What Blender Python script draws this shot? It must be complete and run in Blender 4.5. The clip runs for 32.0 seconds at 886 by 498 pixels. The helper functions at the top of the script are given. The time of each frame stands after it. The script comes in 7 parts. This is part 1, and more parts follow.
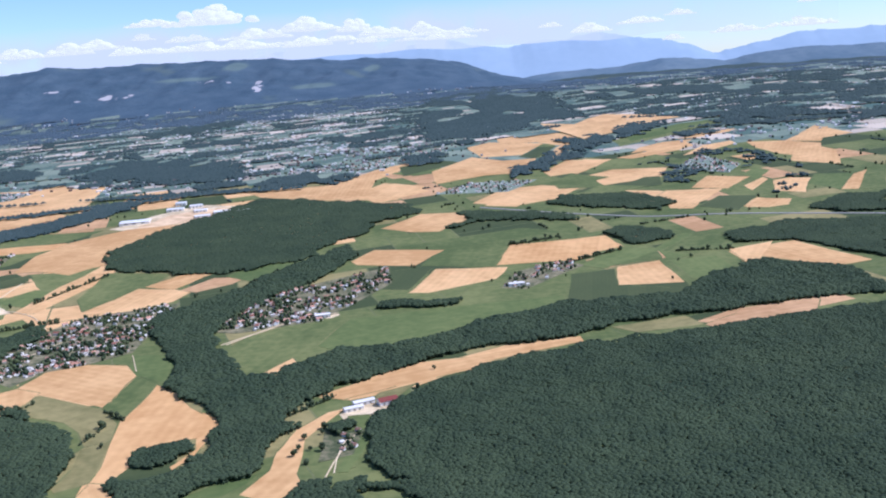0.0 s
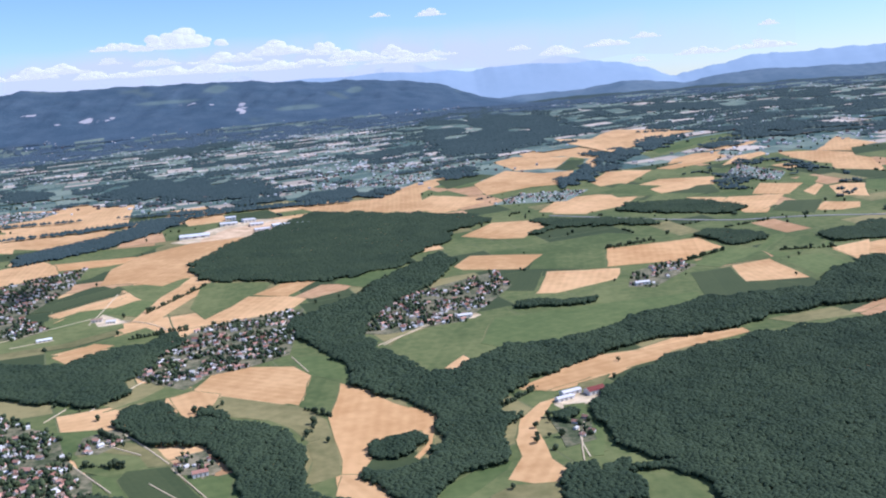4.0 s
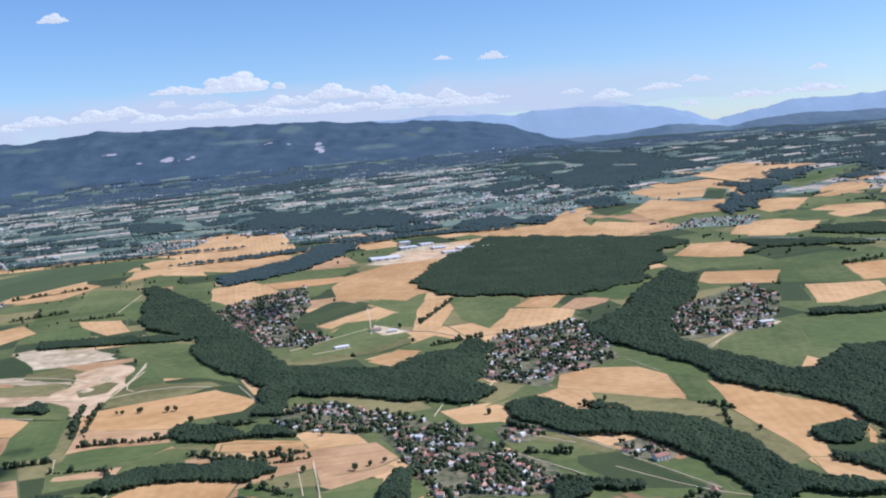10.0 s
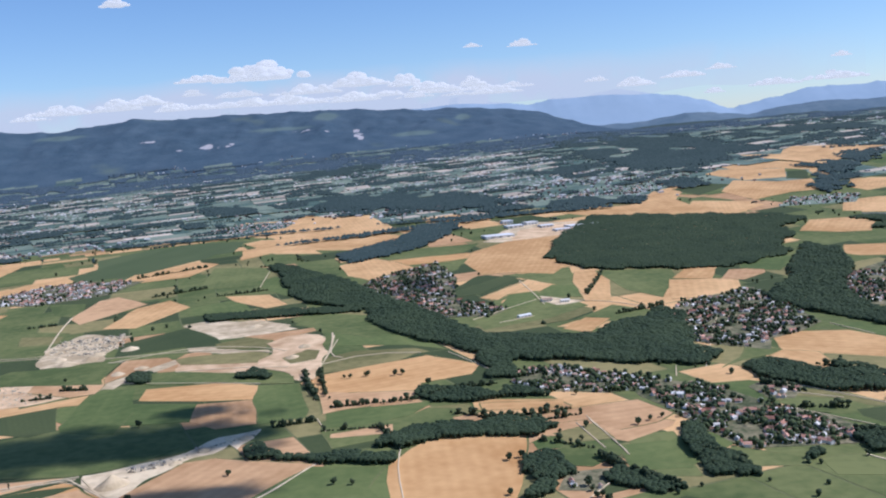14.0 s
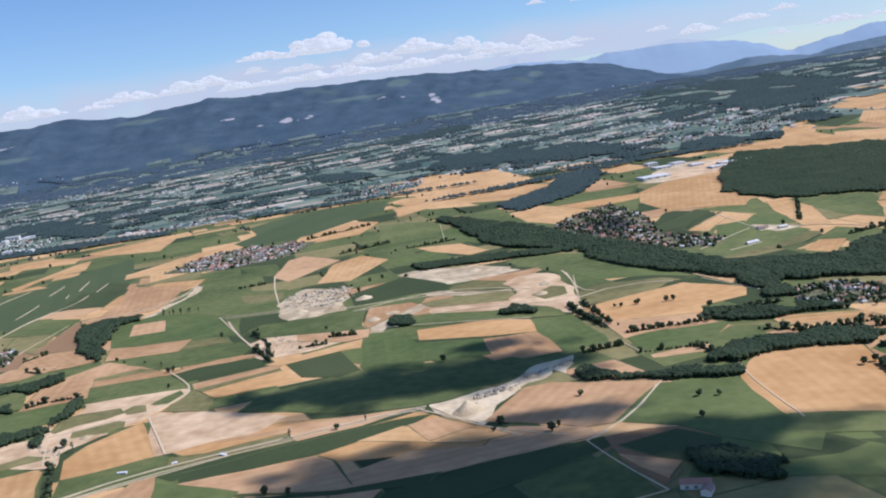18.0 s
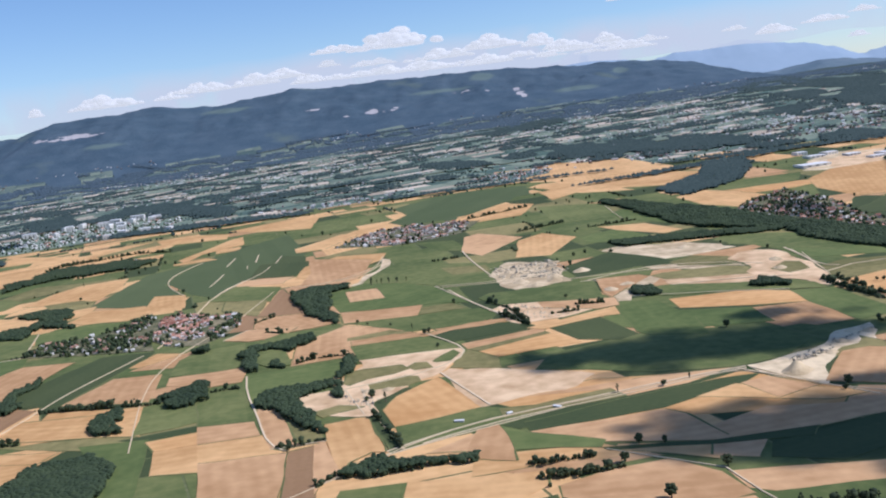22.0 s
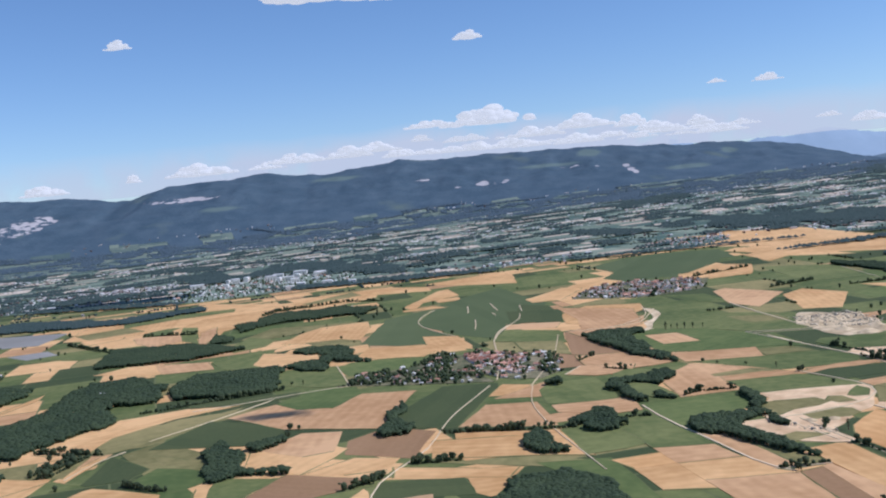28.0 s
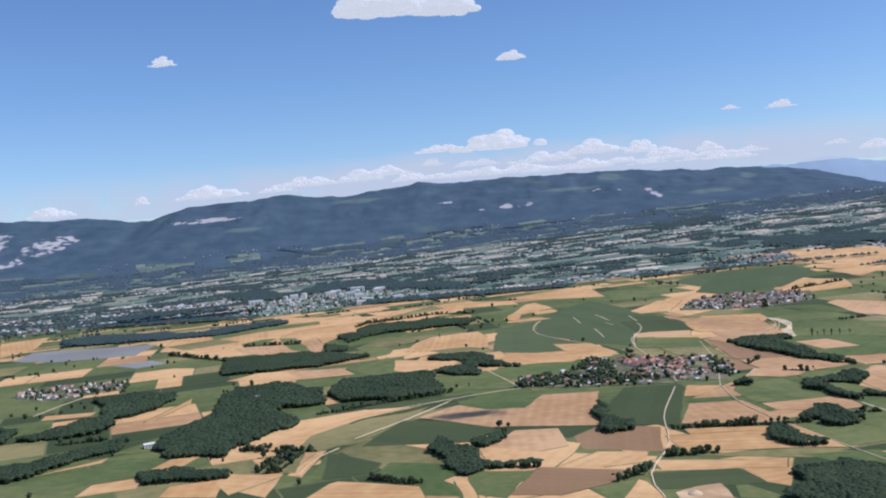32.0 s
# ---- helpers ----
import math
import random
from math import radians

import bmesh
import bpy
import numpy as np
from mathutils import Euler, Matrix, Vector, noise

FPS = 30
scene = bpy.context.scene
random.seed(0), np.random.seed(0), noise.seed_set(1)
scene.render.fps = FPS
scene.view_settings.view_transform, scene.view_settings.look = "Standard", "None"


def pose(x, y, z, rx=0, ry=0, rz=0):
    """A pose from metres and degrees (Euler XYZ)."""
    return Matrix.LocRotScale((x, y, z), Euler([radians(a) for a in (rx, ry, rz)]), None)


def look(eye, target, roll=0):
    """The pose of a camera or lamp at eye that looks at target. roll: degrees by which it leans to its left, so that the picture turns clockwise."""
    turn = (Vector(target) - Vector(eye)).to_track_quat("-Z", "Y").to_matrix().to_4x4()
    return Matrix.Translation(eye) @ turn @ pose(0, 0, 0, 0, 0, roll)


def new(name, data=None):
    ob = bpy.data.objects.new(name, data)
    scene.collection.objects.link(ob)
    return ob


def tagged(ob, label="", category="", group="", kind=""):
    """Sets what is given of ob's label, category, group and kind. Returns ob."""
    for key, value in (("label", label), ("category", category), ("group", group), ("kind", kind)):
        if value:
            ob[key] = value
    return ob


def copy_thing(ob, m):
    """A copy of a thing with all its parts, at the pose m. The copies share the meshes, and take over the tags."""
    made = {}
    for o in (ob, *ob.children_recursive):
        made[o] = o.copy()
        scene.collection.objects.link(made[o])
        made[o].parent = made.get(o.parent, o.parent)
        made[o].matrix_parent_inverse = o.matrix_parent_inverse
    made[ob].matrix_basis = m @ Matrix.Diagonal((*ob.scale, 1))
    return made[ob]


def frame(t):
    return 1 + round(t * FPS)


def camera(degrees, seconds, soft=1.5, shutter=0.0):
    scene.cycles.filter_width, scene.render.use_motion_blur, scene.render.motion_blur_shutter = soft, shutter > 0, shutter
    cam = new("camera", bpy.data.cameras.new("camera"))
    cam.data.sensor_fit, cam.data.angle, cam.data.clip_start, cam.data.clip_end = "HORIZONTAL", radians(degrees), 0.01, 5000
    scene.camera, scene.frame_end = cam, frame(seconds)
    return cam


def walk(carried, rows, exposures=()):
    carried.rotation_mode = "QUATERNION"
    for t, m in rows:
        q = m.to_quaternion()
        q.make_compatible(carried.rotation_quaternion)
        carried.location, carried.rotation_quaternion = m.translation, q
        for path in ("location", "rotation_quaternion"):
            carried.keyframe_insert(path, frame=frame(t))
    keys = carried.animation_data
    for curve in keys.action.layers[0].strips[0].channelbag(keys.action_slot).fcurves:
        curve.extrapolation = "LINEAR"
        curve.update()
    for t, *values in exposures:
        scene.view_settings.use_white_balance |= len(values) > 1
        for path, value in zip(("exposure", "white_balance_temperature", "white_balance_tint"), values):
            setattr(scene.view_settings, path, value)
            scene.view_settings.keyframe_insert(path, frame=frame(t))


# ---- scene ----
cam = camera(48.9, 32.0, soft=2.05)
METRES, EYE, TILT, LEAN, TURN = 925.0, 162.5, -10.3, 3.84, 0.0
ROWS = [
    (0.0, 0.0, 0.0, 0.0, 0.0, 0.0, -0.0),
    (0.5, -0.0162, 0.0008, -0.0021, 0.56, -0.24, 0.11),
    (1.0, -0.0327, 0.002, -0.0041, 0.56, -0.68, 0.21),
    (1.5, -0.0488, 0.0025, -0.0061, 0.13, -0.88, 0.27),
    (2.0, -0.065, 0.0023, -0.0081, 0.52, -0.67, 0.32),
    (2.5, -0.0814, 0.0029, -0.0101, 0.58, -0.22, 0.41),
    (3.0, -0.0977, 0.0025, -0.0122, -0.65, 0.44, 0.5),
    (3.5, -0.1141, 0.0015, -0.0143, -2.42, 0.99, 0.77),
    (5.5, -0.1788, 0.0012, -0.0232, -4.23, 2.48, 1.09),
    (6.0, -0.1951, 0.0039, -0.0252, -2.98, 2.32, 0.9),
    (6.5, -0.2112, 0.0029, -0.0271, -2.37, 3.45, 0.63),
    (7.0, -0.2275, 0.0053, -0.0294, -1.71, 4.18, 0.57),
    (7.5, -0.2436, 0.0061, -0.0313, -1.53, 4.27, 0.58),
    (8.0, -0.2599, 0.0054, -0.0332, -2.57, 4.63, 0.6),
    (8.5, -0.2761, 0.0054, -0.0349, -2.98, 4.75, 0.69),
    (9.0, -0.2921, 0.0059, -0.037, -3.02, 4.95, 0.84),
    (9.5, -0.3081, 0.006, -0.0389, -2.78, 4.91, 0.98),
    (10.0, -0.3242, 0.0071, -0.0407, -3.12, 4.34, 0.88),
    (10.5, -0.3403, 0.0067, -0.0425, -3.6, 3.29, 0.72),
    (11.0, -0.3563, 0.0071, -0.0443, -3.8, 3.25, 0.71),
    (11.5, -0.3723, 0.0082, -0.0459, -3.1, 4.1, 0.66),
    (12.0, -0.3883, 0.0092, -0.0477, -2.26, 4.23, 0.26),
    (12.5, -0.4046, 0.008, -0.0493, -3.24, 4.23, 0.11),
    (13.0, -0.4203, 0.0089, -0.0512, -3.06, 3.96, 0.44),
    (13.5, -0.4363, 0.0097, -0.0526, -3.32, 3.97, 0.77),
    (15.5, -0.4996, 0.0105, -0.06, -4.17, 3.32, 2.29),
    (16.0, -0.5156, 0.0106, -0.0619, -4.66, 3.55, 2.68),
    (16.5, -0.5313, 0.0115, -0.0635, -4.2, 2.96, 2.81),
    (17.0, -0.547, 0.0118, -0.0651, -4.71, 2.6, 3.18),
    (17.5, -0.5625, 0.0121, -0.0667, -3.86, 2.81, 3.41),
    (18.0, -0.5779, 0.0144, -0.0684, -1.0, 2.12, 4.46),
    (18.5, -0.5934, 0.015, -0.0698, -0.52, 2.01, 4.86),
    (19.0, -0.6092, 0.0143, -0.0716, -2.42, 2.57, 4.69),
    (19.5, -0.6244, 0.016, -0.0731, -1.47, 1.37, 5.04),
    (20.0, -0.6394, 0.0173, -0.0744, -0.72, 0.6, 5.14),
    (20.5, -0.6546, 0.0171, -0.0759, -0.26, 0.49, 4.76),
    (21.0, -0.6695, 0.0213, -0.0773, 3.35, -0.23, 4.23),
    (21.5, -0.6848, 0.0203, -0.0788, 3.2, 0.64, 3.37),
    (22.0, -0.7001, 0.0186, -0.0802, 1.16, 2.31, 2.98),
    (22.5, -0.7155, 0.0174, -0.0819, -1.41, 4.04, 2.98),
    (23.0, -0.7308, 0.0164, -0.0838, -2.55, 5.44, 3.23),
    (23.5, -0.7457, 0.0176, -0.0854, -1.93, 5.77, 3.41),
    (24.0, -0.7603, 0.0183, -0.0871, -1.19, 5.73, 2.89),
    (24.5, -0.7753, 0.0164, -0.0892, -0.65, 7.78, 1.63),
    (25.0, -0.7901, 0.0203, -0.0913, 1.57, 10.12, 0.22),
    (25.5, -0.8046, 0.0214, -0.0934, 4.84, 11.06, -0.09),
    (27.5, -0.8629, 0.0239, -0.1009, 4.23, 9.47, 0.87),
    (28.0, -0.8772, 0.0261, -0.1023, 3.54, 7.23, 0.88),
    (28.5, -0.8916, 0.0263, -0.104, 1.9, 6.12, 0.58),
    (29.0, -0.9058, 0.027, -0.1057, 1.34, 6.4, 0.67),
    (29.5, -0.9199, 0.0266, -0.1076, 1.47, 7.1, 0.8),
    (30.0, -0.9339, 0.0275, -0.1093, 1.73, 7.83, 0.83),
    (30.5, -0.9481, 0.0282, -0.1112, 2.06, 8.17, 0.7),
    (31.0, -0.962, 0.0282, -0.113, 1.41, 8.34, 0.84),
    (31.5, -0.9758, 0.0281, -0.1148, 1.89, 8.48, 0.89),
    (32.0, -0.9898, 0.0289, -0.1166, 2.47, 8.89, 0.65),
]
walk(cam, [(t, pose(0, 0, EYE, TILT, LEAN, TURN) @ pose(METRES * x, METRES * y, METRES * z, 90 + pitch, roll, yaw)) for t, x, y, z, yaw, pitch, roll in ROWS], [(0.0, 0.42, 4900, 19), (3.0, 0.4, 4900, 19), (8.0, 0.19, 4970, 15), (12.0, 0.15, 5000, 15), (15.5, 0.09, 5080, 15), (18.0, 0.1, 5120, 15), (20.0, 0.17, 5180, 15), (22.0, 0.15, 5230, 15), (23.0, 0.07, 5220, 15), (24.0, 0.11, 5200, 15), (25.0, -0.05, 5140, 15), (28.0, 0.05, 5140, 15), (32.0, 0.05, 5140, 15)])

# ---- light ----
SUN = Vector((0.655, -0.03, 0.755)).normalized()
world = bpy.data.worlds.new("sky")
scene.world = world
world.use_nodes = True
wn, wl = world.node_tree.nodes, world.node_tree.links
sky = wn.new("ShaderNodeTexSky")
sky.sky_type, sky.sun_disc = "NISHITA", False
sky.sun_elevation = math.asin(SUN.z)
sky.sun_rotation = math.atan2(SUN.x, SUN.y)
sky.altitude, sky.air_density, sky.dust_density, sky.ozone_density = 900, 1.0, 0.25, 2.0
wl.new(sky.outputs[0], wn["Background"].inputs[0])
wn["Background"].inputs[1].default_value = 0.095
lamp = bpy.data.lights.new("sun", "SUN")
lamp.energy, lamp.angle, lamp.color = 3.9, radians(0.6), (1.0, 0.875, 0.745)
new("sun", lamp).matrix_world = look(SUN * 900, (0, 0, 0))

# ---- materials ----
MATS = {}


def mat(name, low, high, rough=0.9, broad=0.02, fine=0.5, bump=0.3, rows=0.000, period=5.0, mix=0.5, island=0.0, spread=0.12):
    """A matte surface between two colours, with broad and fine mottling, drill rows and a shade of its own for each object or island."""
    m = bpy.data.materials.new(name)
    m.use_nodes = True
    n, l = m.node_tree.nodes, m.node_tree.links
    p = n["Principled BSDF"]
    p.inputs["Roughness"].default_value = rough
    p.inputs["Specular IOR Level"].default_value = 0.15
    geo = n.new("ShaderNodeNewGeometry")
    info = n.new("ShaderNodeObjectInfo")
    big, small = n.new("ShaderNodeTexNoise"), n.new("ShaderNodeTexNoise")
    for tex, s, d in ((big, broad, 4), (small, fine, 5)):
        tex.inputs["Scale"].default_value, tex.inputs["Detail"].default_value = s, d
        l.new(geo.outputs["Position"], tex.inputs["Vector"])

    def maths(op, a, b):
        node = n.new("ShaderNodeMath")
        node.operation = op
        for k, v in enumerate((a, b)):
            if isinstance(v, (int, float)):
                node.inputs[k].default_value = v
            else:
                l.new(v, node.inputs[k])
        return node.outputs[0]

    f = maths("ADD", maths("MULTIPLY", maths("SUBTRACT", big.outputs[0], 0.5), 2.2 * mix), maths("MULTIPLY", maths("SUBTRACT", small.outputs[0], 0.5), 1.6 * mix))
    f = maths("ADD", f, 0.5)
    if rows:
        drill = n.new("ShaderNodeAttribute")
        drill.attribute_type, drill.attribute_name = "OBJECT", "row_angle"
        turn = n.new("ShaderNodeVectorRotate")
        turn.rotation_type = "Z_AXIS"
        l.new(geo.outputs["Position"], turn.inputs["Vector"])
        l.new(maths("MULTIPLY", drill.outputs["Fac"], -1.0), turn.inputs["Angle"])
        wave = n.new("ShaderNodeTexWave")
        wave.bands_direction = "Y"
        wave.inputs["Scale"].default_value, wave.inputs["Distortion"].default_value = 0.314 / period, 0.5
        wave.inputs["Detail Scale"].default_value = 0.3
        l.new(turn.outputs[0], wave.inputs["Vector"])
        f = maths("ADD", f, maths("MULTIPLY", maths("SUBTRACT", wave.outputs["Fac"], 0.5), rows))
        axes = n.new("ShaderNodeSeparateXYZ")
        l.new(turn.outputs[0], axes.inputs[0])
        strip = n.new("ShaderNodeTexWhiteNoise")
        strip.noise_dimensions = "1D"
        l.new(maths("ADD", maths("FLOOR", maths("DIVIDE", axes.outputs[1], 11.0), 0.0), maths("MULTIPLY", info.outputs["Random"], 97.0)), strip.inputs["W"])
        f = maths("ADD", f, maths("MULTIPLY", maths("SUBTRACT", strip.outputs[0], 0.5), 0.22))
    own = geo.outputs["Random Per Island"] if island else info.outputs["Random"]
    f = maths("ADD", f, maths("MULTIPLY", maths("SUBTRACT", own, 0.5), island or spread * 4))
    ramp = n.new("ShaderNodeMix")
    ramp.data_type = "RGBA"
    ramp.clamp_factor = True
    l.new(f, ramp.inputs[0])
    ramp.inputs[6].default_value, ramp.inputs[7].default_value = (*low, 1), (*high, 1)
    l.new(ramp.outputs[2], p.inputs["Base Color"])
    if bump:
        b = n.new("ShaderNodeBump")
        b.inputs["Strength"].default_value, b.inputs["Distance"].default_value = bump, 0.3
        l.new(small.outputs[0], b.inputs["Height"])
        l.new(b.outputs[0], p.inputs["Normal"])
    MATS[name] = m
    return m


mat("wheat", (0.512, 0.289, 0.109), (0.752, 0.469, 0.207), rows=0.16, fine=0.15, mix=0.8)
mat("stubble", (0.436, 0.249, 0.109), (0.654, 0.403, 0.198), rows=0.18, fine=0.15, mix=0.9)
mat("barley", (0.512, 0.273, 0.0959), (0.719, 0.431, 0.18), rows=0.14, fine=0.15, mix=0.8)
mat("meadow", (0.0924, 0.12, 0.0368), (0.2, 0.21, 0.0714), rows=0.06, fine=0.2, mix=0.9)
mat("maize", (0.052, 0.072, 0.027), (0.096, 0.112, 0.042), rows=0.080, period=2.5, mix=0.4)
mat("gardens", (0.072, 0.088, 0.038), (0.29, 0.245, 0.14), broad=0.14, fine=0.5, mix=1.1)
mat("rough_grass", (0.1, 0.122, 0.042), (0.2, 0.2, 0.075), fine=0.7, mix=0.9)
mat("fresh_green", (0.088, 0.122, 0.036), (0.175, 0.2, 0.064), rows=0.07, fine=0.2, mix=0.8)
mat("pasture", (0.158, 0.147, 0.0525), (0.315, 0.263, 0.105), rows=0.06, fine=0.2, mix=0.9)
mat("vines", (0.082, 0.108, 0.042), (0.13, 0.152, 0.062), rows=0.140, period=2.0, mix=0.3)
mat("tilled", (0.25, 0.145, 0.066), (0.37, 0.225, 0.112), rows=0.080, mix=0.4)
mat("windrows", (0.42, 0.23, 0.09), (0.70, 0.46, 0.24), rows=0.9, period=3.0, mix=0.3)
mat("spoil", (0.24, 0.21, 0.16), (0.74, 0.62, 0.42), broad=0.3, fine=0.6, mix=0.6, bump=0.5, island=0.9)
mat("gravel", (0.46, 0.345, 0.195), (0.80, 0.64, 0.40), broad=0.06, fine=0.22, mix=1.0, bump=0.6)
mat("bare_soil", (0.488, 0.307, 0.154), (0.806, 0.583, 0.339), broad=0.05, fine=0.15, mix=1.0)
mat("plastic_film", (0.24, 0.23, 0.2), (0.36, 0.34, 0.3), rough=0.9, rows=0.120)
mat("track", (0.56, 0.43, 0.25), (0.78, 0.63, 0.41), mix=0.5)
mat("asphalt", (0.25, 0.235, 0.2), (0.36, 0.335, 0.29), mix=0.4)
mat("leaves", (0.03, 0.046, 0.023), (0.056, 0.076, 0.035), fine=0.6, bump=0.25, mix=0.8, island=0.25, broad=0.035)
mat("hedge_leaves", (0.032, 0.045, 0.023), (0.068, 0.084, 0.038), fine=0.9, bump=0.4, mix=0.5, island=0.8)
mat("garden_leaves", (0.03, 0.045, 0.024), (0.085, 0.105, 0.042), fine=0.9, bump=0.5, mix=0.6, island=1.1)
# leaf colours for distant woods, with haze mixed in: bluer and paler by range
mat("hazy_far_leaves", (0.038, 0.06, 0.055), (0.064, 0.088, 0.079), fine=0.5, bump=0.4, mix=0.4, island=0.6)
mat("hazy_upland_leaves", (0.055, 0.083, 0.104), (0.09, 0.122, 0.145), fine=0.5, bump=0.4, mix=0.4, island=0.7)
# meadow below the ridge, aerial haze mixed into its green
mat("hazy_upland_meadow", (0.085, 0.125, 0.115), (0.21, 0.25, 0.19), island=1.2, mix=0.5)
mat("bark", (0.08, 0.06, 0.045), (0.16, 0.12, 0.09))
mat("roof_tile", (0.23, 0.10, 0.065), (0.60, 0.34, 0.235), island=1.2, mix=0.3)
mat("roof_brown", (0.19, 0.115, 0.08), (0.46, 0.32, 0.235), island=1.1, mix=0.3)
mat("roof_red", (0.20, 0.055, 0.045), (0.27, 0.085, 0.065), mix=0.3)
mat("roof_pale", (0.55, 0.5, 0.43), (0.84, 0.8, 0.73), island=0.7, mix=0.3)
mat("render_wall", (0.60, 0.54, 0.45), (0.86, 0.82, 0.74), island=0.9, mix=0.3)
mat("white_sheet", (0.70, 0.67, 0.62), (0.86, 0.83, 0.78), rough=0.5, mix=0.3)
mat("far_town", (0.16, 0.11, 0.09), (0.80, 0.76, 0.70), island=1.6, mix=0.3)
# grass and corn far off, greyed and blued by haze within the colour
mat("hazy_far_meadow", (0.088, 0.138, 0.108), (0.25, 0.29, 0.205), island=1.3, mix=0.5)
mat("hazy_far_corn", (0.40, 0.33, 0.24), (0.68, 0.57, 0.43), island=1.0, mix=0.4)


mat("land", (0.10, 0.125, 0.048), (0.20, 0.2, 0.085), broad=0.015, mix=0.8)


def ridge_material():
    """A long wooded mountainside with clearings and pale limestone where it is steep or quarried. Blue distance haze is
    put into the forest and clearing colours.
    """
    # forest green shifted to blue: the haze in front is part of the colour
    m = mat("hazy_ridge_forest", (0.058, 0.092, 0.122), (0.104, 0.142, 0.172), broad=0.02, fine=0.2, bump=1.0, mix=0.8)
    n, l = m.node_tree.nodes, m.node_tree.links
    p, geo = n["Principled BSDF"], n["Geometry"]

    def blend(mask, colour):
        b = n.new("ShaderNodeMix")
        b.data_type = "RGBA"
        l.new(mask, b.inputs[0])
        l.new(p.inputs["Base Color"].links[0].from_socket, b.inputs[6])
        b.inputs[7].default_value = (*colour, 1)
        l.new(b.outputs[2], p.inputs["Base Color"])

    noise_ = n.new("ShaderNodeTexNoise")
    noise_.inputs["Scale"].default_value, noise_.inputs["Detail"].default_value = 0.006, 3
    l.new(geo.outputs["Position"], noise_.inputs["Vector"])
    ramp = n.new("ShaderNodeValToRGB")
    ramp.color_ramp.elements[0].position, ramp.color_ramp.elements[1].position = 0.66, 0.76
    l.new(noise_.outputs[0], ramp.inputs[0])
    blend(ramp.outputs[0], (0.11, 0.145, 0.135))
    attr = n.new("ShaderNodeAttribute")
    attr.attribute_name = "rock"
    crag = n.new("ShaderNodeTexNoise")
    crag.inputs["Scale"].default_value, crag.inputs["Detail"].default_value = 0.045, 7
    l.new(geo.outputs["Position"], crag.inputs["Vector"])
    mul = n.new("ShaderNodeMath")
    mul.operation = "MULTIPLY_ADD"
    l.new(crag.outputs[0], mul.inputs[0])
    mul.inputs[1].default_value = 6.0
    mul.inputs[2].default_value = -2.2
    add = n.new("ShaderNodeMath")
    add.operation = "MULTIPLY"
    l.new(mul.outputs[0], add.inputs[0])
    l.new(attr.outputs["Fac"], add.inputs[1])
    edge = n.new("ShaderNodeValToRGB")
    edge.color_ramp.elements[0].position, edge.color_ramp.elements[1].position = 0.45, 0.75
    l.new(add.outputs[0], edge.inputs[0])
    open_ = n.new("ShaderNodeAttribute")
    open_.attribute_name = "glade"
    grass = n.new("ShaderNodeMath")
    grass.operation, grass.use_clamp = "MULTIPLY", True
    l.new(open_.outputs["Fac"], grass.inputs[0])
    grass.inputs[1].default_value = 1.6
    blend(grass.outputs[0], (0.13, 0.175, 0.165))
    blend(edge.outputs[0], (0.46, 0.43, 0.42))


ridge_material()
# blue distance haze is put into this colour, and emission adds its brightness
mat("hazy_alp", (0.13, 0.17, 0.23), (0.19, 0.23, 0.29), broad=0.004, fine=0.02, mix=0.5)
hazy_alp = MATS["hazy_alp"].node_tree.nodes["Principled BSDF"]
hazy_alp.inputs["Emission Color"].default_value, hazy_alp.inputs["Emission Strength"].default_value = (0.40, 0.50, 0.58, 1), 0.40
# hill colour carries the blue-green of the haze in front of it
mat("hazy_far_hill", (0.11, 0.16, 0.2), (0.17, 0.22, 0.25), broad=0.006, fine=0.03, mix=0.8)


def cloud_material(name, gleam, thin, thick, size=0.03, full=1.0):
    """Vapour: white where it is dense, ragged and clear towards the rim of each billow. Emission is added to lift its
    shaded sides.
    """
    m = bpy.data.materials.new(name)
    m.use_nodes = True
    n, l = m.node_tree.nodes, m.node_tree.links
    n.remove(n["Principled BSDF"])
    dif, tra, clear = n.new("ShaderNodeBsdfDiffuse"), n.new("ShaderNodeBsdfTranslucent"), n.new("ShaderNodeBsdfTransparent")
    dif.inputs[0].default_value = tra.inputs[0].default_value = (0.9, 0.9, 0.92, 1)
    body, out = n.new("ShaderNodeMixShader"), n.new("ShaderNodeMixShader")
    body.inputs[0].default_value = 0.5
    # added glow stands in for sunlight scattered inside the cloud
    glow, lit = n.new("ShaderNodeEmission"), n.new("ShaderNodeMixShader")
    glow.inputs[0].default_value, glow.inputs[1].default_value, lit.inputs[0].default_value = (1.0, 0.94, 0.86, 1), gleam, 0.7
    l.new(dif.outputs[0], body.inputs[1])
    l.new(tra.outputs[0], body.inputs[2])
    where, tex, ramp = n.new("ShaderNodeTexCoord"), n.new("ShaderNodeTexNoise"), n.new("ShaderNodeValToRGB")
    tex.inputs["Scale"].default_value, tex.inputs["Detail"].default_value = size, 2
    l.new(where.outputs["Object"], tex.inputs["Vector"])
    l.new(tex.outputs[0], ramp.inputs[0])
    ramp.color_ramp.elements[0].position, ramp.color_ramp.elements[1].position = thin, thick
    ramp.color_ramp.elements[1].color = (full, full, full, 1)
    l.new(ramp.outputs[0], out.inputs[0])
    l.new(clear.outputs[0], out.inputs[1])
    l.new(body.outputs[0], lit.inputs[1])
    l.new(glow.outputs[0], lit.inputs[2])
    l.new(lit.outputs[0], out.inputs[2])
    l.new(out.outputs[0], n["Material Output"].inputs[0])
    MATS[name] = m


cloud_material("cloud_vapour", 0.76, 0.14, 0.5)
cloud_material("thin_vapour", 0.8, 0.22, 0.60, 0.016, 0.42)


